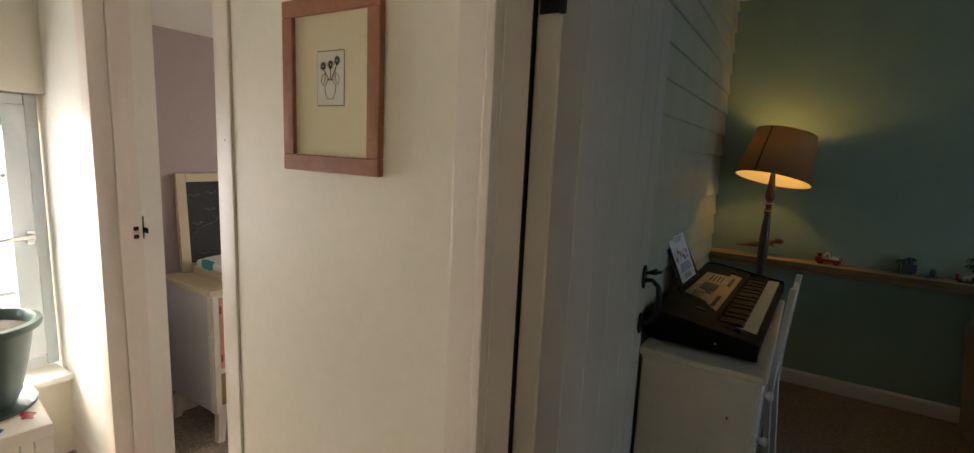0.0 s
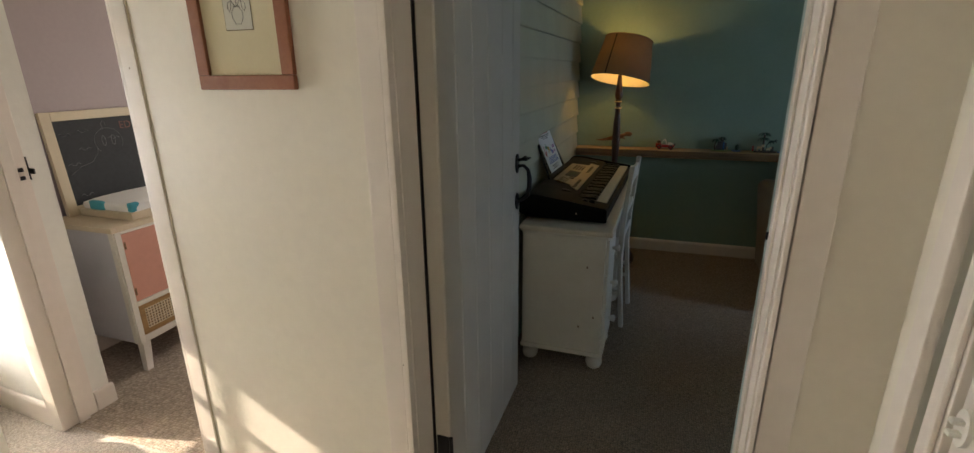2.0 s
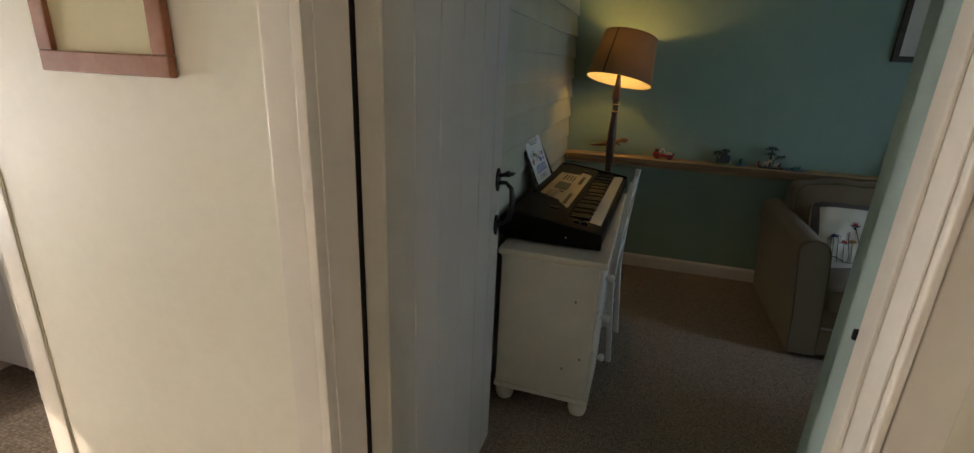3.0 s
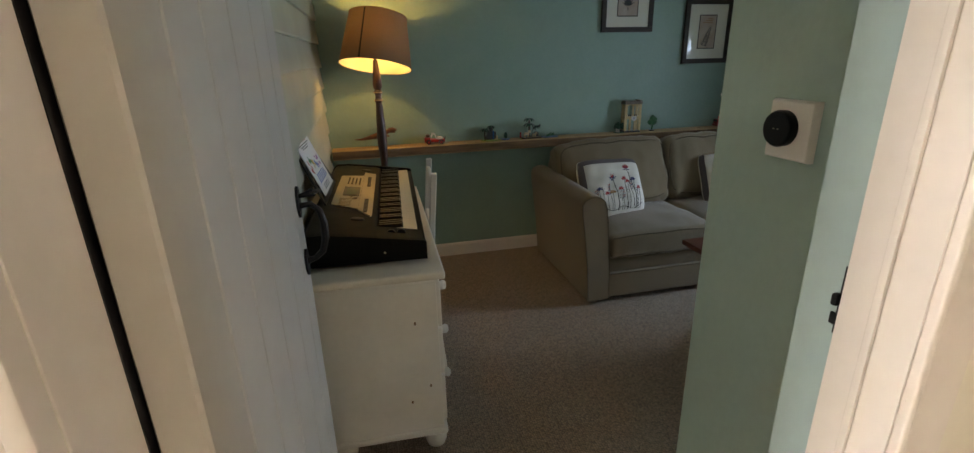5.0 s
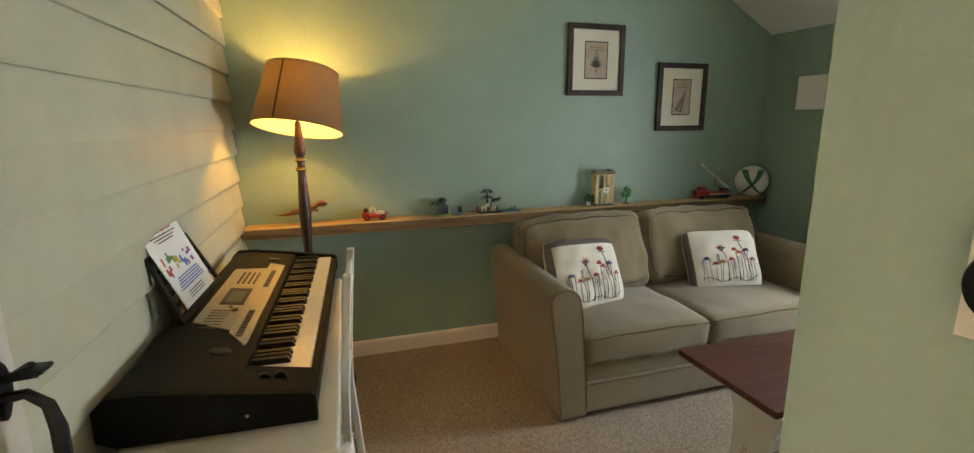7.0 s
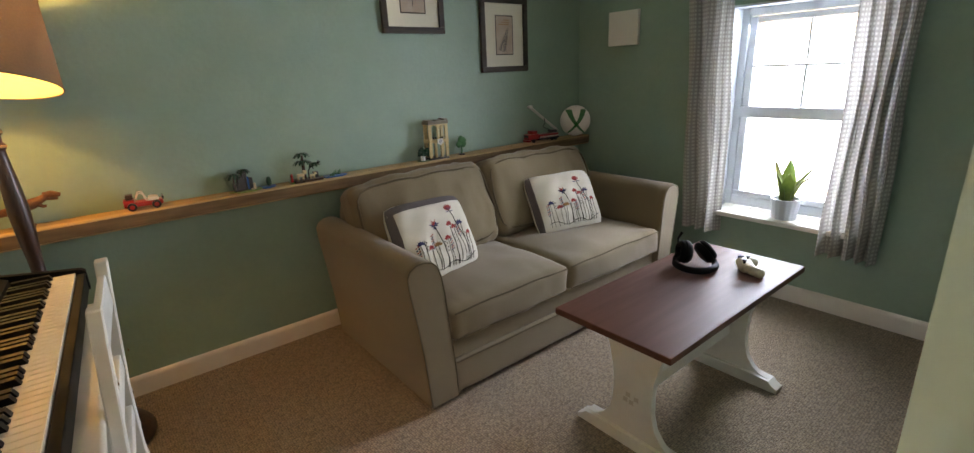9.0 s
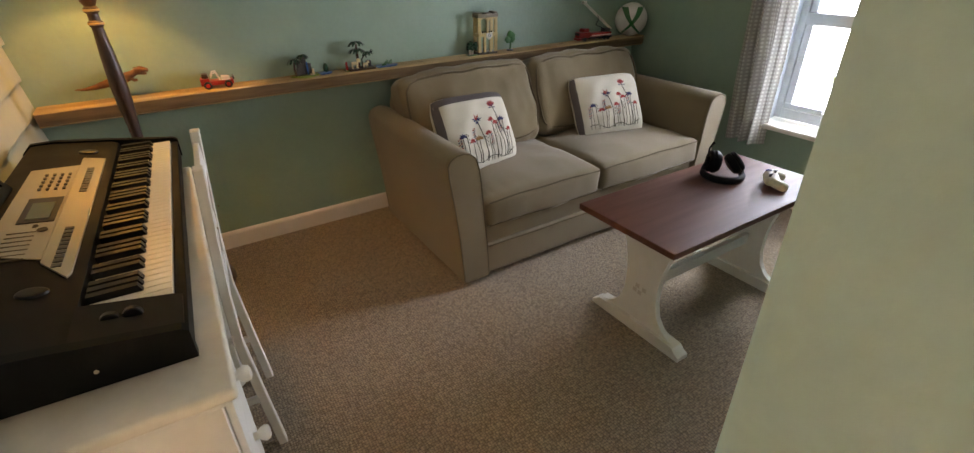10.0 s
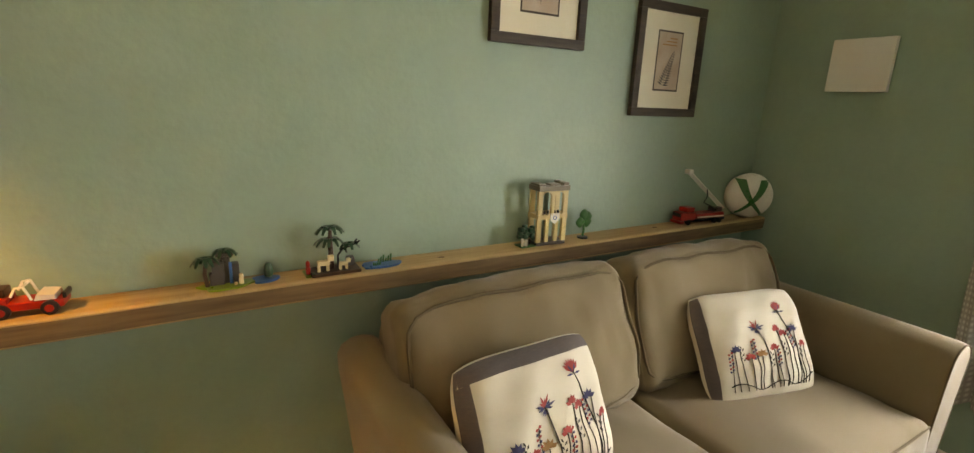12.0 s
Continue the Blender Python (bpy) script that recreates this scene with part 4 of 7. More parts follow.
for k in range(2):
    add_box(bm, -0.05, 0.060 + k * 0.016, z - 0.0005, 0.05 - k * 0.02, 0.066 + k * 0.016, z + 0.0003)
part("caption_bars", bm, M_OCHRE, pr, "faint printed lines")

pic, pr, z = picture("framed_print", "dark framed fern print hanging lower on the wall", back_wall(2.361, 1.566), 0.392, 0.446, 0.034, 0.024, M_PFRAME, M_MOUNT2, M_PRINT, 0.135, 0.225, glazed=False)
part("print_border", box_bm(-0.0745, -0.1195, z - 0.002, 0.0745, 0.1195, z - 0.0008), M_PFRAME, pic)
bm = empty_bm()
for k in range(15):
    t = k / 14
    cx, cy = -0.022 + 0.05 * t, -0.095 + 0.135 * t
    ln = 0.040 * (1 - t) ** 0.7 + 0.004
    leaflet(bm, (cx, cy), (cx + ln * 0.9, cy + ln * 0.1 - 0.004), 0.0042, z)
    leaflet(bm, (cx, cy), (cx - ln * 0.75, cy + ln * 0.35), 0.0042, z)
leaflet(bm, (-0.025, -0.10), (0.03, 0.045), 0.002, z)
part("fern_drawing", bm, M_INK, pr)
bm = empty_bm()
for k in range(3):
    add_box(bm, -0.045 + 0.02 * k, 0.062 + k * 0.013, z - 0.0005, 0.04, 0.067 + k * 0.013, z + 0.0003)
part("caption_bars", bm, M_OCHRE, pr, "faint printed lines")

# landing picture
gm = Matrix(((1, 0, 0, -0.866), (0, 0, -1, PF), (0, 1, 0, 1.607), (0, 0, 0, 1)))
pic, pr, z = picture("framed_drawing", "red-brown framed drawing of three flowers in a vase", gm, 0.302, 0.372, 0.036, 0.017, M_TERRA, M_MOUNT, M_PRINT2, 0.082, 0.112, 0.016, glazed=False)
part("mount_bevel", box_bm(-0.043, -0.0425, z - 0.0026, 0.043, 0.0745, z - 0.0012), M_GILT, pic)
bm = empty_bm()
def ink(pts, r=0.0006):
    add_tube(bm, [(x, y + 0.016, z) for x, y in pts], r, 5)
ink([(-0.008, -0.004), (-0.017, -0.016), (-0.016, -0.030), (-0.008, -0.043), (0.008, -0.043), (0.016, -0.030), (0.017, -0.016), (0.008, -0.004), (-0.008, -0.004)])
ink([(-0.010, -0.002), (0.010, -0.002)], 0.0008)
for fx, fy in ((-0.022, 0.026), (0.001, 0.028), (0.021, 0.036)):
    ink([(fx * 0.15, -0.002), (fx * 0.7, fy * 0.45), (fx, fy - 0.006)], 0.0008)
    for k in range(12):
        a = k * math.pi / 6
        ink([(fx + 0.003 * math.cos(a), fy + 0.003 * math.sin(a)), (fx + 0.009 * math.cos(a + 0.2), fy + 0.009 * math.sin(a + 0.2))], 0.0012)
for s in (-1, 1):
    ink([(s * 0.012, 0.012), (s * 0.026, 0.006), (s * 0.028, -0.006), (s * 0.022, -0.014), (s * 0.017, -0.004), (s * 0.015, 0.010)])
part("ink_drawing", bm, M_INK, pr)

# thermostat and blanking plate
th = thing("thermostat", "white square wall thermostat with a black round dial", "thermostat", m=Matrix(((0, 0, -1, 0.58), (-1, 0, 0, 1.2065), (0, 1, 0, 1.284), (0, 0, 0, 1))))
bm = empty_bm()
o = [(-0.050, -0.054), (0.050, -0.054), (0.050, 0.054), (-0.050, 0.054)]
quadrows = [(1.0, 0.001), (1.0, 0.012), (0.94, 0.018), (0.78, 0.020)]
rings = [[bm.verts.new((x * s, y * s, zz)) for x, y in o] for s, zz in quadrows]
for a, b in zip(rings, rings[1:]):
    for k in range(4):
        bm.faces.new((a[k], a[(k + 1) % 4], b[(k + 1) % 4], b[k]))
bm.faces.new(rings[-1]), bm.faces.new(rings[0][::-1])
part("backplate", bm, M_WPLAST, th)
bm = empty_bm()
add_lathe(bm, [(0.030, 0.0205), (0.033, 0.023), (0.0335, 0.036), (0.031, 0.040), (0.027, 0.0405)], 36, Matrix.Translation((-0.006, 0.004, 0)))
dial = part("dial", bm, M_BLACK, th, "glossy black dial")
bm = box_bm(-0.013, 0.003, 0.0406, -0.008, 0.005, 0.0410)
add_box(bm, -0.003, 0.003, 0.0406, 0.001, 0.005, 0.0410)
part("marks", bm, M_CHROME, dial)
pl = thing("speaker_panel", "plain white square panel fixed to the green wall", "wall panel")
part("panel_face", box_bm(3.068, 3.41, 1.476, 3.092, 3.645, 1.692, bev=0.004), M_WPLAST, pl)
part("backing", box_bm(3.092, 3.43, 1.495, 3.0995, 3.625, 1.672), M_WPLAST, pl)


# ---- sofa ----
sofa = thing("sofa", "two-seat taupe fabric sofa with piped loose cushions", "sofa", (1.865, 0, 0))
HW = 0.905
ARM = [(0.732, 0.028), (0.738, 0.20), (0.750, 0.38), (0.766, 0.53), (0.778, 0.605), (0.792, 0.648), (0.818, 0.670), (0.850, 0.679), (0.885, 0.676), (0.915, 0.660), (0.929, 0.634), (0.926, 0.58), (0.908, 0.44), (0.886, 0.25), (0.868, 0.028)]


def arm(s):
    """A flared arm: thin upright panel that leans outwards, with a rounded top and a piped front."""
    bm = empty_bm()
    rows = []
    for y, e in ((2.885, 0.016), (2.888, 0.008), (2.895, 0.002), (2.91, 0.0), (3.1, 0.0), (3.3, 0.0), (3.5, 0.0), (3.7, 0.0), (3.79, 0.002), (3.80, 0.012)):
        row = []
        for u, zz in ARM:
            c = Vector((0.825, 0, 0.36))
            p = Vector((u, 0, zz))
            if zz > 0.03:
                p += (c - p).normalized() * e
                p += 0.0035 * noise.noise_vector(Vector((u * 5 * s, y * 4, zz * 5)))
            row.append((s * p.x, y, p.z))
        rows.append(row)
    vs = quad_strip(bm, rows)
    k = len(rows[0])
    bm.faces.new(vs[:k][::-1] if s > 0 else vs[:k]), bm.faces.new(vs[-k:])
    for i in range(len(rows) - 1):
        bm.faces.new((vs[i * k], vs[i * k + k - 1], vs[(i + 1) * k + k - 1], vs[(i + 1) * k]))
    a = part("arm", bm, M_SOFA, sofa, smooth=50)
    bm = empty_bm()
    c = Vector((0.825, 0, 0.36))
    front = [Vector((u, 0, zz)) + (c - Vector((u, 0, zz))).normalized() * 0.007 for u, zz in ARM]
    add_tube(bm, [(s * p.x, 2.8865, max(p.z, 0.032)) for p in front], 0.0032, 6)
    part("piping", bm, M_PIPE, a)


arm(-1), arm(1)
SPLIT = -0.035
bm = empty_bm()
add_soft(bm, 1.468, 0.80, 0.160, 0.014, (0, 0.003, 0), 8, 0.002, Matrix.Translation((0, 3.292, 0.110)))
part("base", bm, M_SOFA, sofa)
bm = empty_bm()
add_soft(bm, 1.480, 0.76, 0.105, 0.014, (0, 0.002, 0), 8, 0.002, Matrix.Translation((0, 3.290, 0.236)))
part("seat_platform", bm, M_SOFA, sofa)
bm = empty_bm()
add_tube(bm, [(-0.726 + 1.452 * k / 24, 2.8905, 0.183 + 0.0015 * math.sin(k)) for k in range(25)], 0.0035, 6)
part("piping", bm, M_PIPE, sofa)
bm = empty_bm()
add_soft(bm, 1.62, 0.15, 0.74, 0.06, (0, 0.01, 0), 6, 0.002, Matrix.Translation((0, 3.725, 0.40)))
part("back_frame", bm, M_SOFA, sofa)
for s, x0, x1 in ((-1, -0.742, SPLIT - 0.002), (1, SPLIT + 0.002, 0.742)):
    x, w = (x0 + x1) / 2, x1 - x0
    bm = empty_bm()
    add_soft(bm, w, 0.66, 0.146, 0.030, (0.004, 0.010, 0.034), 22, 0.007, Matrix.Translation((x, 3.210, 0.357)), seed=3.1 * s)
    c = part("seat_cushion", bm, M_SOFA, sofa, smooth=70)
    for zz, yo in ((0.414, 2.884), (0.299, 2.884)):
        bm = empty_bm()
        add_tube(bm, [(x + u * (w / 2 - 0.016), yo - 0.006 * (1 - u * u), zz + (0.010 * (1 - u * u) if zz > 0.4 else 0) + 0.002 * math.sin(7 * u + s)) for u in [k / 12 - 1 for k in range(25)]], 0.0042, 6)
        part("piping", bm, M_PIPE, c)
for s, x, w in ((-1, -0.428, 0.805), (1, 0.392, 0.830)):
    bm = empty_bm()
    lean = Matrix.Translation((x, 3.545, 0.628)) @ Matrix.Rotation(radians(-23), 4, "X") @ Matrix.Rotation(radians(1.2 * s), 4, "Y")
    add_soft(bm, w, 0.185, 0.460, 0.055, (0.008, 0.034, 0.020), 30, 0.0135, lean, seed=5.7 * s)
    c = part("back_cushion", bm, M_SOFA, sofa, smooth=70)
    bm = empty_bm()
    loop = []
    for k in range(48):
        a = 2 * math.pi * k / 48
        cx, cz = math.cos(a), math.sin(a)
        f = (abs(cx) ** 7 + abs(cz) ** 7) ** (-1 / 7)
        px, pz = cx * f, cz * f
        xx, zz = (w / 2 - 0.016) * px, 0.204 * pz
        yy = -0.088 - 0.034 * (1 - (2 * xx / w) ** 2) * (1 - (zz / 0.23) ** 2)
        q = Vector((xx, yy, zz))
        loop.append(lean @ (q + 0.0135 * noise.noise_vector(q * 7 + Vector((5.7 * s, 5.7 * s, 0)))))
    add_tube(bm, loop, 0.0055, 6, True)
    part("piping", bm, M_PIPE, c)
for x in (-0.80, 0.80):
    for y in (2.95, 3.72):
        part("foot", box_bm(x - 0.03, y - 0.03, 0.0, x + 0.03, y + 0.03, 0.034, bev=0.006), M_FOOT, sofa)


# ---- scatter cushions ----
def pillow_z(u, v, t, ph):
    return t / 2 * (max(0.0, (1 - abs(u) ** 3.2)) * max(0.0, (1 - abs(v) ** 3.2))) ** 0.55 + 0.004 * math.sin(4 * u + 3 * v + ph) * (1 - u * u) * (1 - v * v) + 0.0045 * math.sin(11 * u - 5 * v + ph) * (1 - u ** 4) * (1 - v ** 4) + 0.010 * noise.noise(Vector((u * 2.3 + ph, v * 4.1 - ph, ph))) * (1 - u ** 4) * (1 - v ** 4)


def scatter_cushion(label, m, w, h, t, ph, border_top):
    c = thing("scatter_cushion", label, "cushion", m=m, group="embroidered cushions on the sofa")

    def at(u, v, off=0.0, back=False):
        pinch = 1 - 0.085 * abs(v) ** 5 - 0.012 * math.sin(3 * v + ph) * abs(u)
        pinch2 = 1 - 0.085 * abs(u) ** 5 - 0.012 * math.sin(2.5 * u + ph) * abs(v)
        zz = pillow_z(u, v, t, ph)
        return Vector((w / 2 * u * pinch, h / 2 * v * pinch2, -zz if back else zz + off))

    n = 28
    g = [math.sin(k / n * math.pi - math.pi / 2) * 0.5 + (k / n * 2 - 1) * 0.5 for k in range(n + 1)]
    bm = empty_bm()
    quad_strip(bm, [[at(u, v) for u in g] for v in g])
    quad_strip(bm, [[at(u, v, 0, True) for u in g] for v in g])
    bmesh.ops.remove_doubles(bm, verts=bm.verts[:], dist=0.0025)
    body = part("cover", bm, M_CUSH, c, smooth=80)
    bm = empty_bm()
    top = 0.80 if border_top else 0.97
    quad_strip(bm, [[at(-0.995 + 0.135 * i / 6, -0.97 + (top + 0.97) * k / 20, 0.0026) for i in range(7)] for k in range(21)])
    if border_top:
        quad_strip(bm, [[at(-0.995 + 1.97 * i / 24, 0.80 + 0.19 * k / 6, 0.0026) for i in range(25)] for k in range(7)])
    part("border", bm, M_BORDER, body, "grey-brown striped border strip", smooth=80)
    stems, red, blue, ochre = empty_bm(), empty_bm(), empty_bm(), empty_bm()
    rnd = random.Random(11)

    def stem(u0, u1, v1, r=0.0016, bend=0.0):
        pts = []
        for k in range(9):
            f = k / 8
            pts.append(at(u0 + (u1 - u0) * f + bend * math.sin(math.pi * f), -0.80 + (v1 + 0.80) * f, 0.0012))
        add_tube(stems, pts, r, 5)

    def petal(bm, u, v, a, ln, wd):
        p, q = at(u, v, 0.0022), at(u + ln * math.cos(a) * 2 / w, v + ln * math.sin(a) * 2 / h, 0.0026)
        d = q - p
        s = d.cross(Vector((0, 0, 1))).normalized() * wd
        vs = [bm.verts.new(x) for x in (p - s * 0.3, p + d * 0.55 + s, q, p + d * 0.55 - s)]
        bm.faces.new(vs)

    # the two tall flowers
    stem(-0.02, -0.12, 0.28, 0.0018, 0.06)
    for k in range(9):
        petal(red if 2 < k < 7 else blue, -0.12, 0.26, radians(-10 + k * 25), 0.034 if k % 2 else 0.024, 0.0035)
    for k in range(4):
        petal(blue, -0.12, 0.25, radians(-60 - k * 22), 0.018, 0.003)
    stem(0.60, 0.40, 0.55, 0.0018, 0.05)
    for k in range(7):
        petal(red, 0.40, 0.54, radians(40 + k * 17), 0.036, 0.006)
    for k in range(4):
        petal(blue, 0.40, 0.52, radians(0 + k * 60), 0.028, 0.003)
    # the low row of seed heads and buds
    spots = [-0.66, -0.56, -0.45, -0.33, -0.24, -0.14, 0.03, 0.10, 0.17, 0.24, 0.30, 0.36, 0.48, 0.55, 0.64, 0.72]
    for k, u in enumerate(spots):
        top = -0.28 + 0.34 * rnd.random() + (0.12 if u > 0.2 else 0)
        stem(u + rnd.uniform(-0.02, 0.02), u + rnd.uniform(-0.04, 0.04), top, 0.0014, rnd.uniform(-0.02, 0.02))
        kind = k % 4
        if kind == 0:
            for j in range(6):
                for s in (0, math.pi):
                    petal((red, blue)[j % 2], u, top - j * 0.06, s + 0.5, 0.011, 0.004)
        elif kind == 1:
            for j in range(5):
                petal((red, blue, ochre)[k % 3], u, top, radians(20 + j * 35), 0.024, 0.006)
        elif kind == 2:
            for j in range(6):
                petal(stems, u, top - j * 0.045, radians(50 if j % 2 else 130), 0.014, 0.003)
        else:
            for j in range(5):
                petal((ochre, red)[k % 2], u, top, radians(10 + j * 40), 0.020, 0.007)
    add_tube(stems, [at(-0.70 + 1.5 * k / 20, -0.70 + 0.06 * math.sin(k * 0.7) - 0.05 * math.sin(math.pi * k / 20), 0.0012) for k in range(21)], 0.0018, 5)
    tagged(part("stem_embroidery", stems, M_STEM, body, smooth=None), kind="stuff")
    tagged(part("red_embroidery", red, M_RED, body, smooth=None), kind="stuff")
    tagged(part("blue_embroidery", blue, M_BLUE, body, smooth=None), kind="stuff")
    tagged(part("ochre_embroidery", ochre, M_OCHRE, body, smooth=None), kind="stuff")


def leaning(x, y, z, yaw, tip, spin):
    """Front of the cushion towards -y, tipped back and turned."""
    return Matrix.Translation((x, y, z)) @ Matrix.Rotation(radians(yaw), 4, "Z") @ Matrix.Rotation(radians(90 - tip), 4, "X") @ Matrix.Rotation(radians(spin), 4, "Z")


scatter_cushion("cream cushion embroidered with wild flowers, grey border on two sides", leaning(1.305, 3.275, 0.605, 8, 26, -2), 0.465, 0.385, 0.15, 0.4, True)
scatter_cushion("cream cushion embroidered with wild flowers, grey border on one side", leaning(2.245, 3.305, 0.592, -15, 32, 1), 0.450, 0.370, 0.14, 2.0, False)


# ---- coffee table and what lies on it ----
table = thing("coffee_table", "low trestle table, red-brown stained top on white painted legs", "table", (1.785, 2.245, 0))
part("tabletop", box_bm(-0.495, -0.228, 0.514, 0.495, 0.228, 0.540, bev=0.005), M_TOP, table)


def trestle(x):
    half = [(0.225, 0.0), (0.225, 0.028), (0.205, 0.030), (0.196, 0.046), (0.160, 0.052), (0.125, 0.075), (0.096, 0.115), (0.082, 0.17), (0.080, 0.24), (0.086, 0.31), (0.105, 0.385), (0.130, 0.44), (0.150, 0.475), (0.155, 0.513)]
    o = half + [(-a, b) for a, b in half[::-1]]
    bm = empty_bm()
    add_prism(bm, o[3:-3], 0.026, Matrix.Translation((x - 0.013, 0, 0)) @ Matrix(((0, 0, 1, 0), (1, 0, 0, 0), (0, 1, 0, 0), (0, 0, 0, 1))))
    leg = part("trestle_leg", bm, M_WHITE, table)
    bm = empty_bm()
    f = [(-0.235, 0.0), (0.235, 0.0), (0.235, 0.018), (0.212, 0.030), (0.200, 0.045), (0.13, 0.050), (-0.13, 0.050), (-0.200, 0.045), (-0.212, 0.030), (-0.235, 0.018)]
    add_prism(bm, f, 0.058, Matrix.Translation((x - 0.029, 0, 0)) @ Matrix(((0, 0, 1, 0), (1, 0, 0, 0), (0, 1, 0, 0), (0, 0, 0, 1))))
    part("foot_rail", bm, M_WHITE, leg)
    part("top_rail", box_bm(x - 0.025, -0.19, 0.488, x + 0.025, 0.19, 0.5135, bev=0.004), M_WHITE, leg)


trestle(-0.325), trestle(0.385)
part("stretcher", box_bm(-0.311, -0.013, 0.190, 0.371, 0.013, 0.242, bev=0.003), M_WHITE, table)
M_MOTIF = surface("faded_stencil_paint", (0.56, 0.50, 0.41), 0.6, 0.1)
bm = empty_bm()
for dx, dy in ((-0.02, 0.006), (0.015, 0.012), (0.0, -0.016), (0.025, -0.012)):
    o = [(dx + 0.014 * math.cos(k * math.pi / 4) * (1 if k % 2 else 0.6), 0.20 + dy + 0.014 * math.sin(k * math.pi / 4) * (1 if k % 2 else 0.6)) for k in range(8)]
    add_prism(bm, o, 0.0012, Matrix.Translation((-0.3385, 0, 0)) @ Matrix(((0, 0, -1, 0), (1, 0, 0, 0), (0, 1, 0, 0), (0, 0, 0, 1))))
part("worn_motif", bm, M_MOTIF, table, "faint worn flower motif")

M_MATT = surface("matt_black_plastic", (0.008, 0.008, 0.009), 0.62, 0.2, 12, 200, 0.06, 0.001, spec=0.12)
M_FOAM = surface("black_ear_pad_cloth", (0.010, 0.010, 0.010), 0.85, 0.2, 30, 300, 0.2, 0.001, spec=0.08)
hp = thing("headphones", "black over-ear headphones with a short microphone", "headphones", m=pose(1.985, 2.335, 0.541, 0, 0, -52) @ Matrix.Diagonal((0.98, 1.0, 1.0, 1)))
bm = empty_bm()
band = [(0.080 * math.cos(radians(a)), -0.02 - 0.085 * math.sin(radians(a)), 0.016) for a in range(-5, 186, 12)]
add_tube(bm, band, 0.014, 10)
part("headband", bm, M_MATT, hp)
for s, tz, turn in ((-1, 10, 82), (1, -14, 52)):
    bm = empty_bm()
    mm = Matrix.Translation((s * 0.038, 0.004, 0.056)) @ Matrix.Rotation(radians(s * turn), 4, "Y") @ Matrix.Rotation(radians(tz), 4, "X")
    add_lathe(bm, [(0.020, -0.024), (0.040, -0.019), (0.049, -0.006), (0.049, 0.006), (0.044, 0.012)], 28, mm)
    cup = part("ear_cup", bm, M_MATT, hp)
    bm = empty_bm()
    add_tube(bm, [mm @ Vector((0.034 * math.cos(k * math.pi / 10), 0.034 * math.sin(k * math.pi / 10), 0.018)) for k in range(20)], 0.0135, 8, True)
    part("ear_pad", bm, M_FOAM, cup)
    bm = empty_bm()
    add_tube(bm, [(s * 0.080, -0.022, 0.018), (s * 0.078, 0.0, 0.030), (s * 0.068, 0.006, 0.050)], [0.011, 0.009, 0.008], 8)
    part("yoke", bm, M_MATT, hp)
bm = empty_bm()
add_tube(bm, [(-0.066, 0.01, 0.075), (-0.066, 0.03, 0.105), (-0.050, 0.04, 0.130)], [0.005, 0.004, 0.006], 8)
part("microphone", bm, M_MATT, hp)

pad = thing("game_controller", "pale cream game controller with dark sticks", "game controller", m=pose(2.070, 2.165, 0.540, 0, 0, 35) @ Matrix.Diagonal((0.9, 0.9, 0.95, 1)))
bm = empty_bm()
add_soft(bm, 0.115, 0.060, 0.036, 0.017, (0, 0.004, 0.005), 7, 0, Matrix.Translation((0, 0, 0.026)))
for s in (-1, 1):
    add_soft(bm, 0.042, 0.085, 0.036, 0.017, (0, 0, 0.002), 6, 0, Matrix.Translation((s * 0.058, -0.025, 0.022)) @ Matrix.Rotation(radians(s * 22), 4, "Z") @ Matrix.Rotation(radians(14), 4, "X"))
part("shell", bm, surface("khaki_and_cream_shell", (0.60, 0.52, 0.36), 0.5, 0.1, 60, 200, 0.05, 0.001, other=(0.20, 0.20, 0.18), other_amount=0.5), pad, smooth=60)
for x, y in ((-0.034, 0.012), (0.020, -0.012)):
    bm = empty_bm()
    add_lathe(bm, [(0.006, 0.044), (0.006, 0.054), (0.010, 0.057), (0.009, 0.061)], 14, Matrix.Translation((x, y, 0)))
    part("thumb_stick", bm, M_BLACK, pad)
bm = empty_bm()
for dx, dy in ((0.009, 0), (-0.009, 0), (0, 0.009), (0, -0.009)):
    add_lathe(bm, [(0.004, 0.044), (0.004, 0.051)], 10, Matrix.Translation((0.040 + dx, 0.012 + dy, 0)))
part("buttons", bm, M_BLUE, pad)


# ---- desk, keyboard and chair ----
desk = thing("desk", "white painted pedestal desk with drawers and bun feet", "desk", (0.006, 1.95, 0), -1.6)
DL, DD = 1.21, 0.435
part("desk_top", box_bm(-DD, 0, 0.722, 0.012, DL, 0.750, bev=0.009, seg=3), M_DESKTOP, desk)


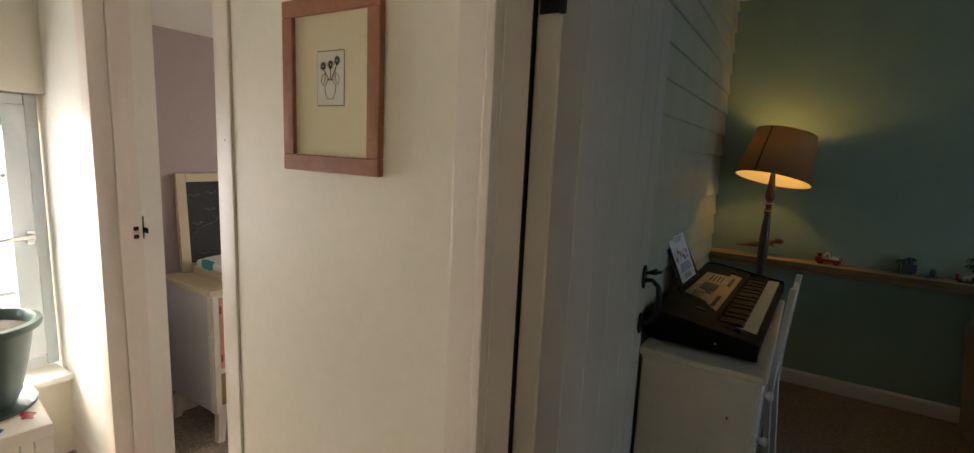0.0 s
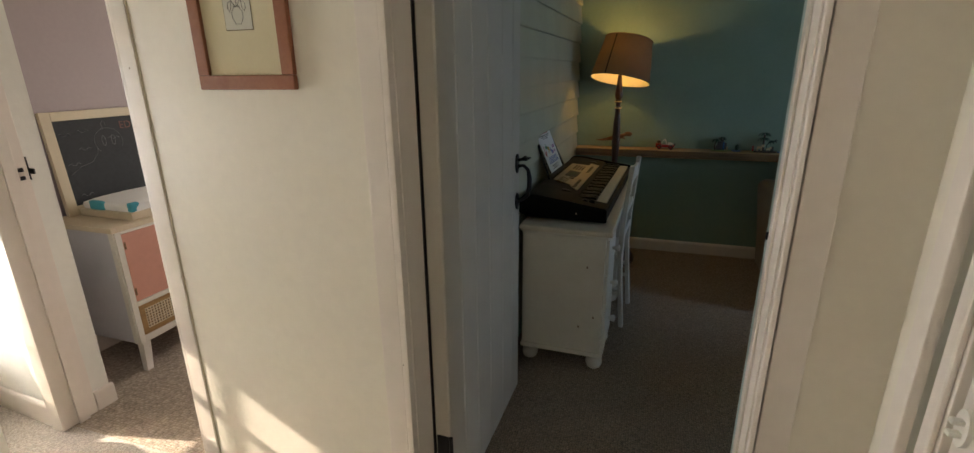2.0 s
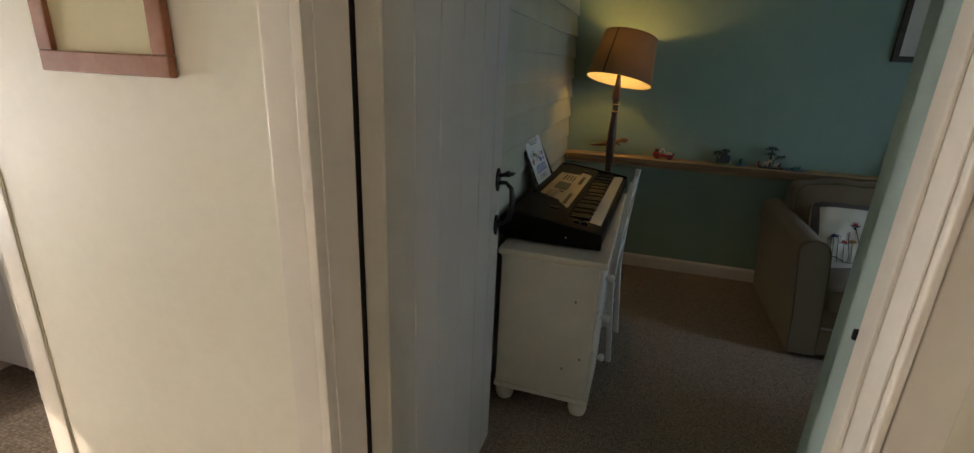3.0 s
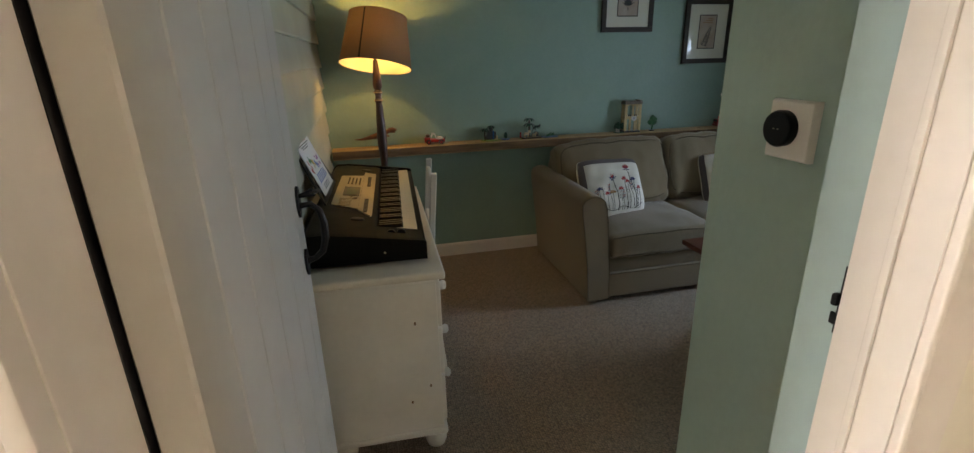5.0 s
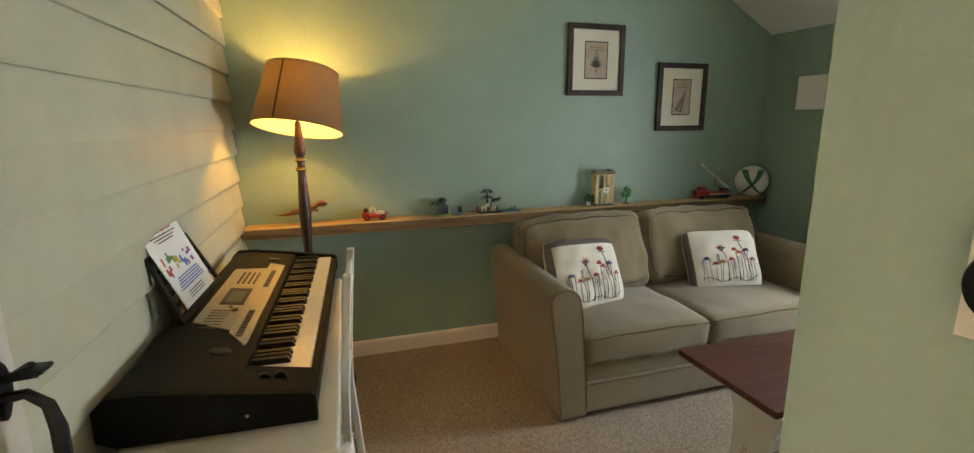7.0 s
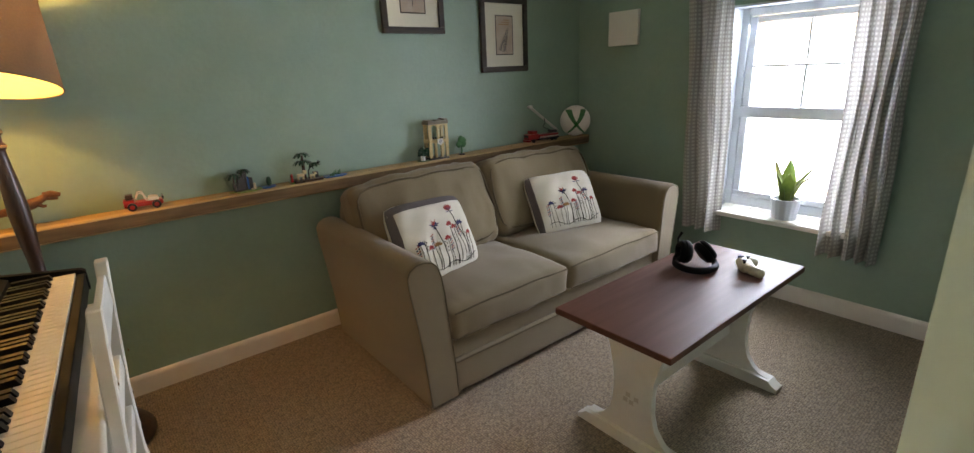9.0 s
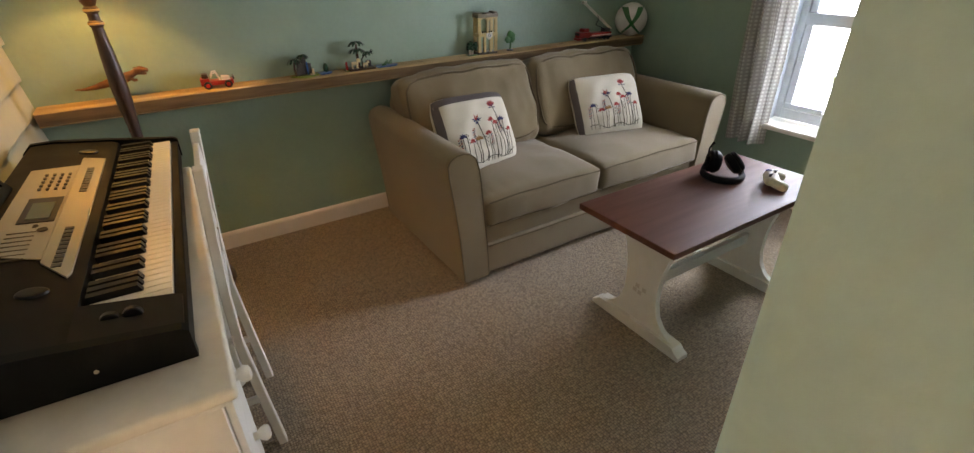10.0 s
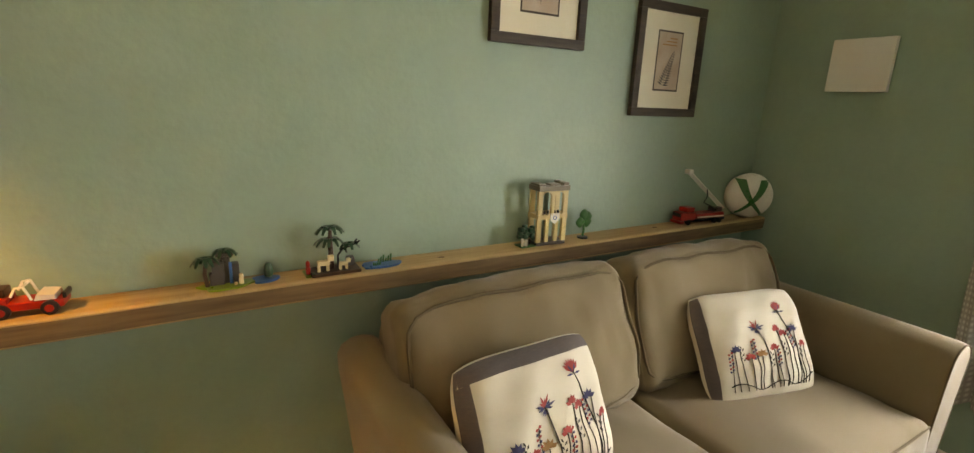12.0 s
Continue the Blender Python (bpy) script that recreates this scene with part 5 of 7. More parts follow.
def pedestal(y0, y1):
    body = part("pedestal", box_bm(-DD + 0.015, y0, 0.105, -0.020, y1, 0.7215, bev=0.003), M_WHITE, desk)
    part("plinth", box_bm(-DD + 0.008, y0 - 0.008, 0.082, -0.006, y1 + 0.008, 0.108, bev=0.007, seg=3), M_WHITE, body)
    part("frieze_moulding", box_bm(-DD + 0.012, y0 - 0.005, 0.705, -0.010, y1 + 0.005, 0.7215, bev=0.005), M_WHITE, body)
    for z0, z1 in ((0.125, 0.320), (0.328, 0.515), (0.523, 0.698)):
        dr = part("drawer", box_bm(-0.0195, y0 + 0.022, z0, -0.004, y1 - 0.022, z1, bev=0.004), M_WHITE, desk)
        bm = empty_bm()
        add_lathe(bm, [(0.010, 0), (0.009, 0.010), (0.016, 0.018), (0.0185, 0.026), (0.016, 0.034), (0.008, 0.038)], 18, pose(-0.0045, (y0 + y1) / 2, (z0 + z1) / 2, 0, 90, 0))
        part("knob", bm, M_WHITE, dr, "round white wooden knob")
    for x in (-DD + 0.05, -0.050):
        for y in (y0 + 0.045, y1 - 0.045):
            bm = empty_bm()
            add_lathe(bm, [(0.022, 0.0), (0.034, 0.010), (0.041, 0.030), (0.041, 0.045), (0.034, 0.062), (0.022, 0.070), (0.026, 0.076), (0.026, 0.083)], 24, Matrix.Translation((x, y, 0)))
            part("bun_foot", bm, M_WHITE, body)


pedestal(0.018, 0.375), pedestal(0.84, 1.195)
part("apron", box_bm(-0.030, 0.377, 0.62, -0.012, 0.838, 0.7215, bev=0.003), M_WHITE, desk)
part("modesty_panel", box_bm(-DD + 0.02, 0.377, 0.30, -DD + 0.035, 0.838, 0.7215), M_WHITE, desk)
for y, x, z in ((0.0165, -0.06, 0.30), (0.0165, -0.10, 0.56), (0.0165, -0.13, 0.24)):
    bm = empty_bm()
    add_lathe(bm, [(0.004, 0), (0.003, 0.001)], 7, pose(x, y + 0.001, z, 90, 0, 0) @ Matrix.Diagonal((1, 1.8, 1, 1)))
    part("chip", bm, M_BARK, desk, "chip in the paint")

kb = thing("electric_keyboard", "dark grey electric piano keyboard with a silver control panel", "keyboard", (-0.030, 2.058, 0.751), -3.0)
KL, KD = 1.225, 0.425
prof = [(0.0, 0.012), (0.0, 0.050), (-0.004, 0.056), (-0.020, 0.058), (-0.022, 0.052), (-0.165, 0.052), (-0.168, 0.090), (-0.185, 0.098), (-0.34, 0.118), (-0.400, 0.118), (-KD, 0.095), (-KD, 0.030), (-0.39, 0.012)]
bm = empty_bm()
add_prism(bm, prof, KL - 0.044, Matrix(((1, 0, 0, 0), (0, 0, 1, 0.022), (0, 1, 0, 0), (0, 0, 0, 1))))
body = part("body", bm, M_KTOP, kb, smooth=25)
endp = [(0.004, 0.010), (0.004, 0.070), (-0.006, 0.078), (-0.150, 0.098), (-0.185, 0.104), (-0.34, 0.124), (-0.403, 0.123), (-KD - 0.003, 0.097), (-KD - 0.003, 0.028), (-0.39, 0.010)]
for y0 in (0.0, KL - 0.022):
    bm = empty_bm()
    add_prism(bm, endp, 0.022, Matrix(((1, 0, 0, 0), (0, 0, 1, y0), (0, 1, 0, 0), (0, 0, 0, 1))))
    part("end_cheek", bm, M_KBODY, kb, smooth=25)
part("front_rail", box_bm(-0.0185, 0.0225, 0.057, 0.003, KL - 0.0225, 0.066, bev=0.003), M_KBODY, kb)
bm = empty_bm()
add_lathe(bm, [(0.004, 0), (0.0035, 0.0015)], 12, pose(-0.14, -0.001, 0.045, 90, 0, 0))
part("socket", bm, M_SILVER, kb)
for x in (-0.05, -0.38):
    for y in (0.06, KL - 0.06):
        bm = empty_bm()
        add_lathe(bm, [(0.014, 0), (0.016, 0.010)], 14, Matrix.Translation((x, y, 0)))
        part("rubber_foot", bm, M_BLACK, kb)
bm = empty_bm()
add_prism(bm, [(-0.004, 0.050), (-0.004, 0.068), (-0.020, 0.074), (-0.150, 0.096), (-0.167, 0.098), (-0.167, 0.050)], 0.113, Matrix(((1, 0, 0, 0), (0, 0, 1, 0.0225), (0, 1, 0, 0), (0, 0, 0, 1))))
wheel_block = part("wheel_block", bm, M_KTOP, kb, smooth=25)
for x in (-0.115, -0.080):
    bm = empty_bm()
    add_lathe(bm, [(0.014, -0.007), (0.016, -0.005), (0.016, 0.005), (0.014, 0.007)], 18, pose(x, 0.085, 0.083, 0, 90, 90))
    part("wheel", bm, M_BLACK, wheel_block)
# keys
NW = 45
k0, kw = 0.137, (KL - 0.167) / NW
wm = mesh_of("white_key", box_bm(-0.158, 0.0004, 0.054, -0.0195, kw - 0.0004, 0.0735, bev=0.0012, seg=1), M_IVORY)
bm = empty_bm()
add_prism(bm, [(-0.160, 0.070), (-0.068, 0.070), (-0.076, 0.0885), (-0.160, 0.0885)], 0.0148, Matrix(((1, 0, 0, 0), (0, 0, 1, -0.0074), (0, 1, 0, 0), (0, 0, 0, 1))))
bk = mesh_of("black_key", bm, M_BLACK)
for i in range(NW):
    o = new("white_key", wm)
    o.parent = kb
    o.location = (0, k0 + i * kw, 0)
    if i and (i + 2) % 7 not in (0, 3):
        o = new("black_key", bk)
        o.parent = kb
        o.location = (0, k0 + i * kw, 0)


def slope_panel(bm, pts, lift=0.0012):
    """A thin plate lying on the sloping top of the keyboard; pts as (x, y)."""
    def top(x):
        return 0.098 + (-0.185 - x) * (0.020 / 0.155) if x > -0.34 else 0.118
    lo = [bm.verts.new((x, y, top(x) + 0.0002)) for x, y in pts]
    hi = [bm.verts.new((x, y, top(x) + lift)) for x, y in pts]
    bm.faces.new(hi)
    for k in range(len(pts)):
        bm.faces.new((lo[k], lo[(k + 1) % len(pts)], hi[(k + 1) % len(pts)], hi[k]))


bm = empty_bm()
slope_panel(bm, [(-0.352, 0.405), (-0.300, 0.375), (-0.245, 0.350), (-0.245, 0.955), (-0.352, 0.930)], 0.003)
panel = part("control_panel", bm, M_SILVER, kb, "champagne silver control panel")
bm = empty_bm()
slope_panel(bm, [(-0.243, 0.330), (-0.193, 0.255), (-0.187, 0.270), (-0.187, 1.000), (-0.243, 1.020)], 0.005)
part("control_strip", bm, M_SILVER, kb)
bm = empty_bm()
slope_panel(bm, [(-0.318, 0.545), (-0.250, 0.545), (-0.250, 0.70), (-0.318, 0.70)], 0.0045)
part("display_surround", bm, M_BLACK, panel)
bm = empty_bm()
slope_panel(bm, [(-0.305, 0.565), (-0.262, 0.565), (-0.262, 0.665), (-0.305, 0.665)], 0.0055)
part("display", bm, M_LCD, panel)
for y in (0.213, 1.085):
    bm = empty_bm()
    add_lathe(bm, [(0.026, 0.0), (0.024, 0.004), (0.016, 0.006)], 20, Matrix.Translation((-0.238, y, 0.106)) @ Matrix.Rotation(radians(7.3), 4, "Y") @ Matrix.Diagonal((1.0, 0.7, 1, 1)))
    part("knob_well", bm, M_BLACK, kb)
M_BUTTON = surface("brown_grey_button_plastic", (0.10, 0.08, 0.055), 0.5, 0.1)
bm = empty_bm()
for i in range(4):
    for j in range(5):
        slope_panel(bm, [(-0.261 - i * 0.017, 0.757 + j * 0.028), (-0.255 - i * 0.017, 0.757 + j * 0.028), (-0.255 - i * 0.017, 0.769 + j * 0.028), (-0.261 - i * 0.017, 0.769 + j * 0.028)], 0.0065)
for j in range(10):
    slope_panel(bm, [(-0.222, 0.30 + j * 0.020), (-0.206, 0.30 + j * 0.020), (-0.206, 0.313 + j * 0.020), (-0.222, 0.313 + j * 0.020)], 0.0075)
    slope_panel(bm, [(-0.222, 0.72 + j * 0.020), (-0.206, 0.72 + j * 0.020), (-0.206, 0.733 + j * 0.020), (-0.222, 0.733 + j * 0.020)], 0.0075)
tagged(part("buttons", bm, M_BUTTON, panel), kind="stuff")
bm = empty_bm()
for j in range(7):
    slope_panel(bm, [(-0.325, 0.36 + j * 0.022), (-0.275, 0.36 + j * 0.022), (-0.275, 0.364 + j * 0.022), (-0.325, 0.364 + j * 0.022)], 0.0036)
for yy, xx in ((0.50, -0.265), (0.525, -0.285)):
    add_lathe(bm, [(0.011, 0.105), (0.010, 0.114)], 14, Matrix.Translation((xx, yy, 0)))
tagged(part("markings", bm, M_PIPE, panel), kind="stuff")
# music rest with slots, and the book on it
restm = Matrix.Translation((-0.372, 0.595, 0.119)) @ Matrix.Rotation(radians(-24), 4, "Y")
bm = empty_bm()
RW, RH = 0.205, 0.205
add_box(bm, -0.004, -RW, 0.0, 0.004, RW, 0.022, bev=0.002, m=restm)
add_box(bm, -0.004, -RW + 0.035, RH - 0.02, 0.004, RW - 0.035, RH, bev=0.002, m=restm)
add_box(bm, -0.0035, -0.105, 0.02, 0.0035, 0.105, RH - 0.018, m=restm)
for s in (-1, 1):
    for f in (0.0, 0.065):
        a0, a1 = s * (RW - 0.012 - f), s * (RW - 0.045 - f)
        vs = add_box(bm, -0.004, -0.011, 0.0, 0.004, 0.011, RH, bev=0.002)
        sh = Matrix.Identity(4)
        sh[1][2] = (a1 - a0) / RH
        bmesh.ops.transform(bm, matrix=restm @ Matrix.Translation((0, a0, 0)) @ sh, verts=vs)
    for z in (0.05, 0.085, 0.12, 0.155):
        c = s * (RW - 0.06 - 0.16 * z)
        add_box(bm, -0.003, c - 0.035, z - 0.006, 0.003, c + 0.035, z + 0.006, m=restm)
part("music_rest", bm, M_BLACK, kb, "black slotted music rest")

kbm = kb.matrix_world
book = thing("music_book", "open white music sheet with a red title and bright picture", "music book", m=kbm @ restm @ Matrix.Translation((0.0055, -0.06, 0.024)))
bm = empty_bm()
quad_strip(bm, [[(0.0035 + 0.006 * (i / 8) ** 2 * (0.4 + z / 0.24), -0.085 + 0.265 * i / 8, z) for i in range(9)] for z in (0.0, 0.08, 0.16, 0.255)])
quad_strip(bm, [[(0.0 + 0.004 * (i / 8) ** 2, -0.085 + 0.265 * i / 8, z) for i in range(9)] for z in (0.0, 0.08, 0.16, 0.255)])
page = part("page", bm, M_PAPER, book, smooth=60)
cols = [(0.5, 0.06, 0.05), (0.07, 0.25, 0.10), (0.55, 0.35, 0.05), (0.10, 0.18, 0.45), (0.35, 0.08, 0.30)]
mats = [surface("print_ink_" + str(i), c, 0.6, 0.1) for i, c in enumerate(cols)]


def on_page(y0, z0, y1, z1, bm):
    pts = []
    for y, z in ((y0, z0), (y1, z0), (y1, z1), (y0, z1)):
        i = (y + 0.085) / 0.19
        pts.append(bm.verts.new((0.0048 + 0.006 * i ** 2 * (0.4 + z / 0.24), -0.085 + 0.265 * i, z * 1.04)))
    bm.faces.new(pts)


bm = empty_bm()
for k in range(4):
    on_page(-0.050 + k * 0.029, 0.216, -0.025 + k * 0.029, 0.228, bm)
part("title_bar", bm, mats[0], page, smooth=None)
bm = empty_bm()
for k, (a, b) in enumerate(((-0.055, 0.075), (-0.045, 0.06), (-0.03, 0.05))):
    on_page(a, 0.205 - k * 0.009, b, 0.208 - k * 0.009, bm)
for k in range(3):
    on_page(-0.04, 0.030 - k * 0.008, 0.05, 0.0325 - k * 0.008, bm)
tagged(part("text_bars", bm, M_KTOP, page, smooth=None), kind="stuff")
rnd = random.Random(8)
for i, mt in enumerate(mats):
    bm = empty_bm()
    for k in range(6):
        y = -0.06 + 0.028 * i + rnd.uniform(-0.012, 0.018)
        z = 0.085 + rnd.uniform(0, 0.05) + 0.012 * (i == 1)
        on_page(y, z, y + rnd.uniform(0.006, 0.014), z + rnd.uniform(0.008, 0.022), bm)
    tagged(part("picture_shape", bm, mt, page, smooth=None), kind="stuff")
bm = empty_bm()
for k in range(5):
    on_page(-0.062 + 0.004 * k, 0.046 + k * 0.008, 0.085 - 0.003 * k, 0.050 + k * 0.008, bm)
part("picture_ground", bm, mats[3], page, smooth=None)

# chair pushed in at the desk
chair = thing("wooden_chair", "small white painted wooden chair pushed in under the desk", "chair", (0.052, 2.655, 0), -4)
for y in (-0.165, 0.165):
    bm = empty_bm()
    path = [(0.026, 0), (0.008, 0.22), (-0.008, 0.44), (-0.002, 0.62), (0.012, 0.80), (0.026, 0.965)]
    rings = [[bm.verts.new((px + dx, y + dy, pz)) for dx, dy in ((-0.013, -0.017), (0.013, -0.017), (0.013, 0.017), (-0.013, 0.017))] for px, pz in path]
    for ra, rb in zip(rings, rings[1:]):
        for q in range(4):
            bm.faces.new((ra[q], ra[(q + 1) % 4], rb[(q + 1) % 4], rb[q]))
    bm.faces.new(rings[0][::-1]), bm.faces.new(rings[-1])
    bmesh.ops.bevel(bm, geom=bm.edges[:], offset=0.003, segments=1, affect="EDGES")
    part("back_leg", bm, M_WHITE, chair)
for z, hh, x in ((0.895, 0.075, 0.020), (0.70, 0.045, 0.004), (0.56, 0.035, -0.003)):
    part("back_rail", box_bm(x - 0.008, -0.148, z - hh / 2, x + 0.008, 0.148, z + hh / 2, bev=0.004), M_WHITE, chair)
part("seat", box_bm(-0.345, -0.18, 0.430, -0.023, 0.18, 0.455, bev=0.008), M_WHITE, chair)
for y in (-0.155, 0.155):
    bm = empty_bm()
    add_lathe(bm, [(0.014, 0), (0.018, 0.15), (0.020, 0.30), (0.018, 0.43)], 12, Matrix.Translation((-0.31, y, 0)))
    part("front_leg", bm, M_WHITE, chair)
    part("side_stretcher", box_bm(-0.305, y - 0.008, 0.19, 0.002, y + 0.008, 0.212, bev=0.003), M_WHITE, chair)
part("cross_stretcher", box_bm(-0.165, -0.147, 0.192, -0.145, 0.147, 0.210, bev=0.003), M_WHITE, chair)
for y, z in ((-0.165, 0.80), (0.165, 0.72), (0.165, 0.60)):
    bm = empty_bm()
    add_lathe(bm, [(0.0045, 0), (0.0035, 0.002)], 8, pose(0.027 if z > 0.7 else 0.012, y, z, 0, 90, 0))
    part("screw", bm, M_BARK, chair)

# ---- curtains, rod, window plant ----
rod = thing("curtain_rod", "plain wooden curtain rod above the window", "curtain rod")
bm = empty_bm()
add_tube(bm, [(3.035, 1.80, 1.795), (3.035, 3.12, 1.795)], 0.014, 14)
part("pole", bm, M_SHELF, rod)
for y in (1.79, 3.13):
    bm = empty_bm()
    add_lathe(bm, [(0.014, -0.012), (0.022, -0.008), (0.024, 0.006), (0.018, 0.016), (0.006, 0.020)], 16, pose(3.035, y, 1.795, -90 if y > 2 else 90, 0, 0))
    part("finial", bm, M_SHELF, rod)
for y in (1.86, 3.065):
    part("bracket", box_bm(3.03, y - 0.012, 1.765, 3.0995, y + 0.012, 1.782, bev=0.003), M_SHELF, rod)


def curtain(label, y0, y1, folds, ph, flare, drift=0.0):
    c = thing("curtain", label, "curtain", group="curtains at the room window")
    bm = empty_bm()
    nu, nv = 90, 26
    uv = bm.loops.layers.uv.new("UVMap")
    grid = []
    for j in range(nv + 1):
        f = j / nv
        z = 0.335 + 0.012 * math.sin(ph) + (1.818 - 0.335) * f
        row = []
        for i in range(nu + 1):
            u = i / nu
            spread = 1 + flare * (1 - f) ** 1.5
            yy = (y0 + y1) / 2 + (u - 0.5) * (y1 - y0) * spread + drift * (1 - f) + 0.006 * math.sin(9 * f + ph + 5 * u)
            amp = 0.010 + 0.030 * (1 - f) ** 0.6
            xx = 3.030 + amp * math.sin(2 * math.pi * folds * u + ph + 0.5 * math.sin(3 * f)) + 0.35 * amp * math.sin(2 * math.pi * folds * 2.3 * u + 2 * ph)
            row.append(bm.verts.new((xx, yy, z)))
        grid.append(row)
    for j in range(nv):
        for i in range(nu):
            fc = bm.faces.new((grid[j][i], grid[j][i + 1], grid[j + 1][i + 1], grid[j + 1][i]))
            fc.smooth = True
            for lp, (di, dj) in zip(fc.loops, ((0, 0), (1, 0), (1, 1), (0, 1))):
                lp[uv].uv = ((i + di) / nu * 1.1, (j + dj) / nv * 2.4)
    part("cloth", bm, M_CURTAIN, c, smooth=80)
    bm = empty_bm()
    quad_strip(bm, [[(v.co.x - 0.002, v.co.y, v.co.z) for v in (())] or [(3.030 - 0.02 + 0.004 * math.sin(k), y0 + (y1 - y0) * k / 6, zz) for k in range(7)] for zz in (1.815, 1.835)])
    part("heading", bm, M_CURTAIN, c)


curtain("thin grey-beige striped curtain drawn to the wall side", 2.785, 3.050, 3.0, 0.6, -0.10, -0.055)
curtain("thin grey-beige striped curtain hanging beside the sill", 1.955, 2.185, 4.5, 2.1, 0.10)

M_POT = surface("pale_blue_grey_ceramic", (0.50, 0.54, 0.58), 0.35, 0.04, 8, 40, 0.05, 0.001)
M_SOIL = surface("potting_soil", (0.03, 0.022, 0.016), 0.95, 0.4, 40, 200, 0.8, 0.006)
M_SNAKE = surface("green_yellow_leaf", (0.16, 0.24, 0.06), 0.4, 0.25, 18, 60, 0.1, 0.002, other=(0.36, 0.40, 0.12), other_amount=0.8)
pp = thing("potted_plant", "small snake plant in a ribbed pale blue pot", "plant", m=pose(3.135, 2.425, 0.473) @ Matrix.Diagonal((1.22, 1.22, 1.18, 1)))
bm = empty_bm()
n = 48
for r0, r1, z0, z1 in ((0.048, 0.062, 0.0, 0.10),):
    rows = []
    for k in range(5):
        f = k / 4
        rows.append([((r0 + (r1 - r0) * f + 0.0018 * math.cos(2 * math.pi * i / n * 16)) * math.cos(2 * math.pi * i / n), (r0 + (r1 - r0) * f + 0.0018 * math.cos(2 * math.pi * i / n * 16)) * math.sin(2 * math.pi * i / n), z0 + (z1 - z0) * f) for i in range(n + 1)])
    rows.append([(0.055 * math.cos(2 * math.pi * i / n), 0.055 * math.sin(2 * math.pi * i / n), 0.10) for i in range(n + 1)])
    rows.append([(0.054 * math.cos(2 * math.pi * i / n), 0.054 * math.sin(2 * math.pi * i / n), 0.085) for i in range(n + 1)])
    rows.append([(0.0, 0.0, 0.085)] * (n + 1))
    quad_strip(bm, rows)
part("pot", bm, M_POT, pp, smooth=60)
bm = empty_bm()
add_lathe(bm, [(0.053, 0.086), (0.03, 0.092), (0.0005, 0.093)], 20, cap=False)
part("soil", bm, M_SOIL, pp)
for k, (az, ln, tip, wd) in enumerate(((20, 0.205, 12, 0.026), (100, 0.19, 16, 0.024), (200, 0.16, 24, 0.022), (280, 0.18, 30, 0.022), (330, 0.13, 34, 0.018), (150, 0.14, 20, 0.02), (60, 0.15, 8, 0.02), (275, 0.20, 48, 0.017))):
    bm = empty_bm()
    rows = []
    for j in range(9):
        f = j / 8
        wv = 1.3 * wd * (0.55 + 0.9 * f * (1 - f) * 2) * (1 - f ** 4) + 0.0006
        bend = radians(tip) * f
        c = Vector((0.016 + ln * f * math.sin(bend * 0.8), 0, 0.085 + ln * f * math.cos(bend * 0.8)))
        tw = 0.5 * f * (1 if k % 2 else -1)
        side = Vector((math.sin(tw), math.cos(tw), 0))
        rows.append([c - side * wv + Vector((0.006, 0, 0)), c - Vector((0.004, 0, 0)), c + side * wv + Vector((0.006, 0, 0))])
    rot = Matrix.Rotation(radians(az), 4, "Z")
    quad_strip(bm, [[rot @ p for p in row] for row in rows])
    bmesh.ops.solidify(bm, geom=bm.faces[:], thickness=0.0022)
    part("leaf", bm, M_SNAKE, pp, smooth=60)


# ---- toys on the shelf ----
SZ = 0.8625


def plastic(name, c, rough=0.3):
    return surface(name, c, rough, 0.05, 20, 80, 0.04, 0.0005)


P_RED, P_WHITE, P_GREEN, P_LIME = plastic("red_plastic", (0.36, 0.015, 0.010)), plastic("white_plastic", (0.70, 0.67, 0.60)), plastic("dark_green_plastic", (0.004, 0.055, 0.022)), plastic("lime_green_plastic", (0.17, 0.27, 0.02))
P_BLUE, P_TAN, P_GREY, P_BROWN = plastic("blue_plastic", (0.012, 0.11, 0.30)), plastic("tan_plastic", (0.60, 0.45, 0.22)), plastic("grey_plastic", (0.075, 0.065, 0.058)), plastic("brown_plastic", (0.06, 0.027, 0.013))
P_BLACK, P_SKIN, P_DINO = plastic("black_toy_plastic", (0.015, 0.015, 0.015)), plastic("cream_toy_plastic", (0.66, 0.52, 0.30)), surface("mottled_brown_rubber", (0.20, 0.075, 0.025), 0.55, 0.3, 30, 150, 0.5, 0.002, other=(0.07, 0.03, 0.015), other_amount=0.8)
P_BGREEN = plastic("bright_green_plastic", (0.012, 0.13, 0.03))

dino = thing("toy_dinosaur", "brown rubber toy dinosaur standing behind the lamp", "toy", (-0.115, 3.876, SZ))
bm = empty_bm()
add_tube(bm, [(-0.155, 0, 0.058), (-0.12, 0.002, 0.056), (-0.08, 0.0, 0.062), (-0.04, 0, 0.070), (0.0, 0, 0.078), (0.035, 0, 0.088), (0.062, 0, 0.100), (0.078, 0, 0.108)], [0.002, 0.006, 0.011, 0.016, 0.022, 0.020, 0.014, 0.012], 12)
add_tube(bm, [(0.070, 0, 0.113), (0.095, 0, 0.114), (0.122, 0, 0.108)], [0.012, 0.014, 0.007], 10)
add_tube(bm, [(0.080, 0, 0.100), (0.112, 0, 0.094)], [0.008, 0.005], 8)
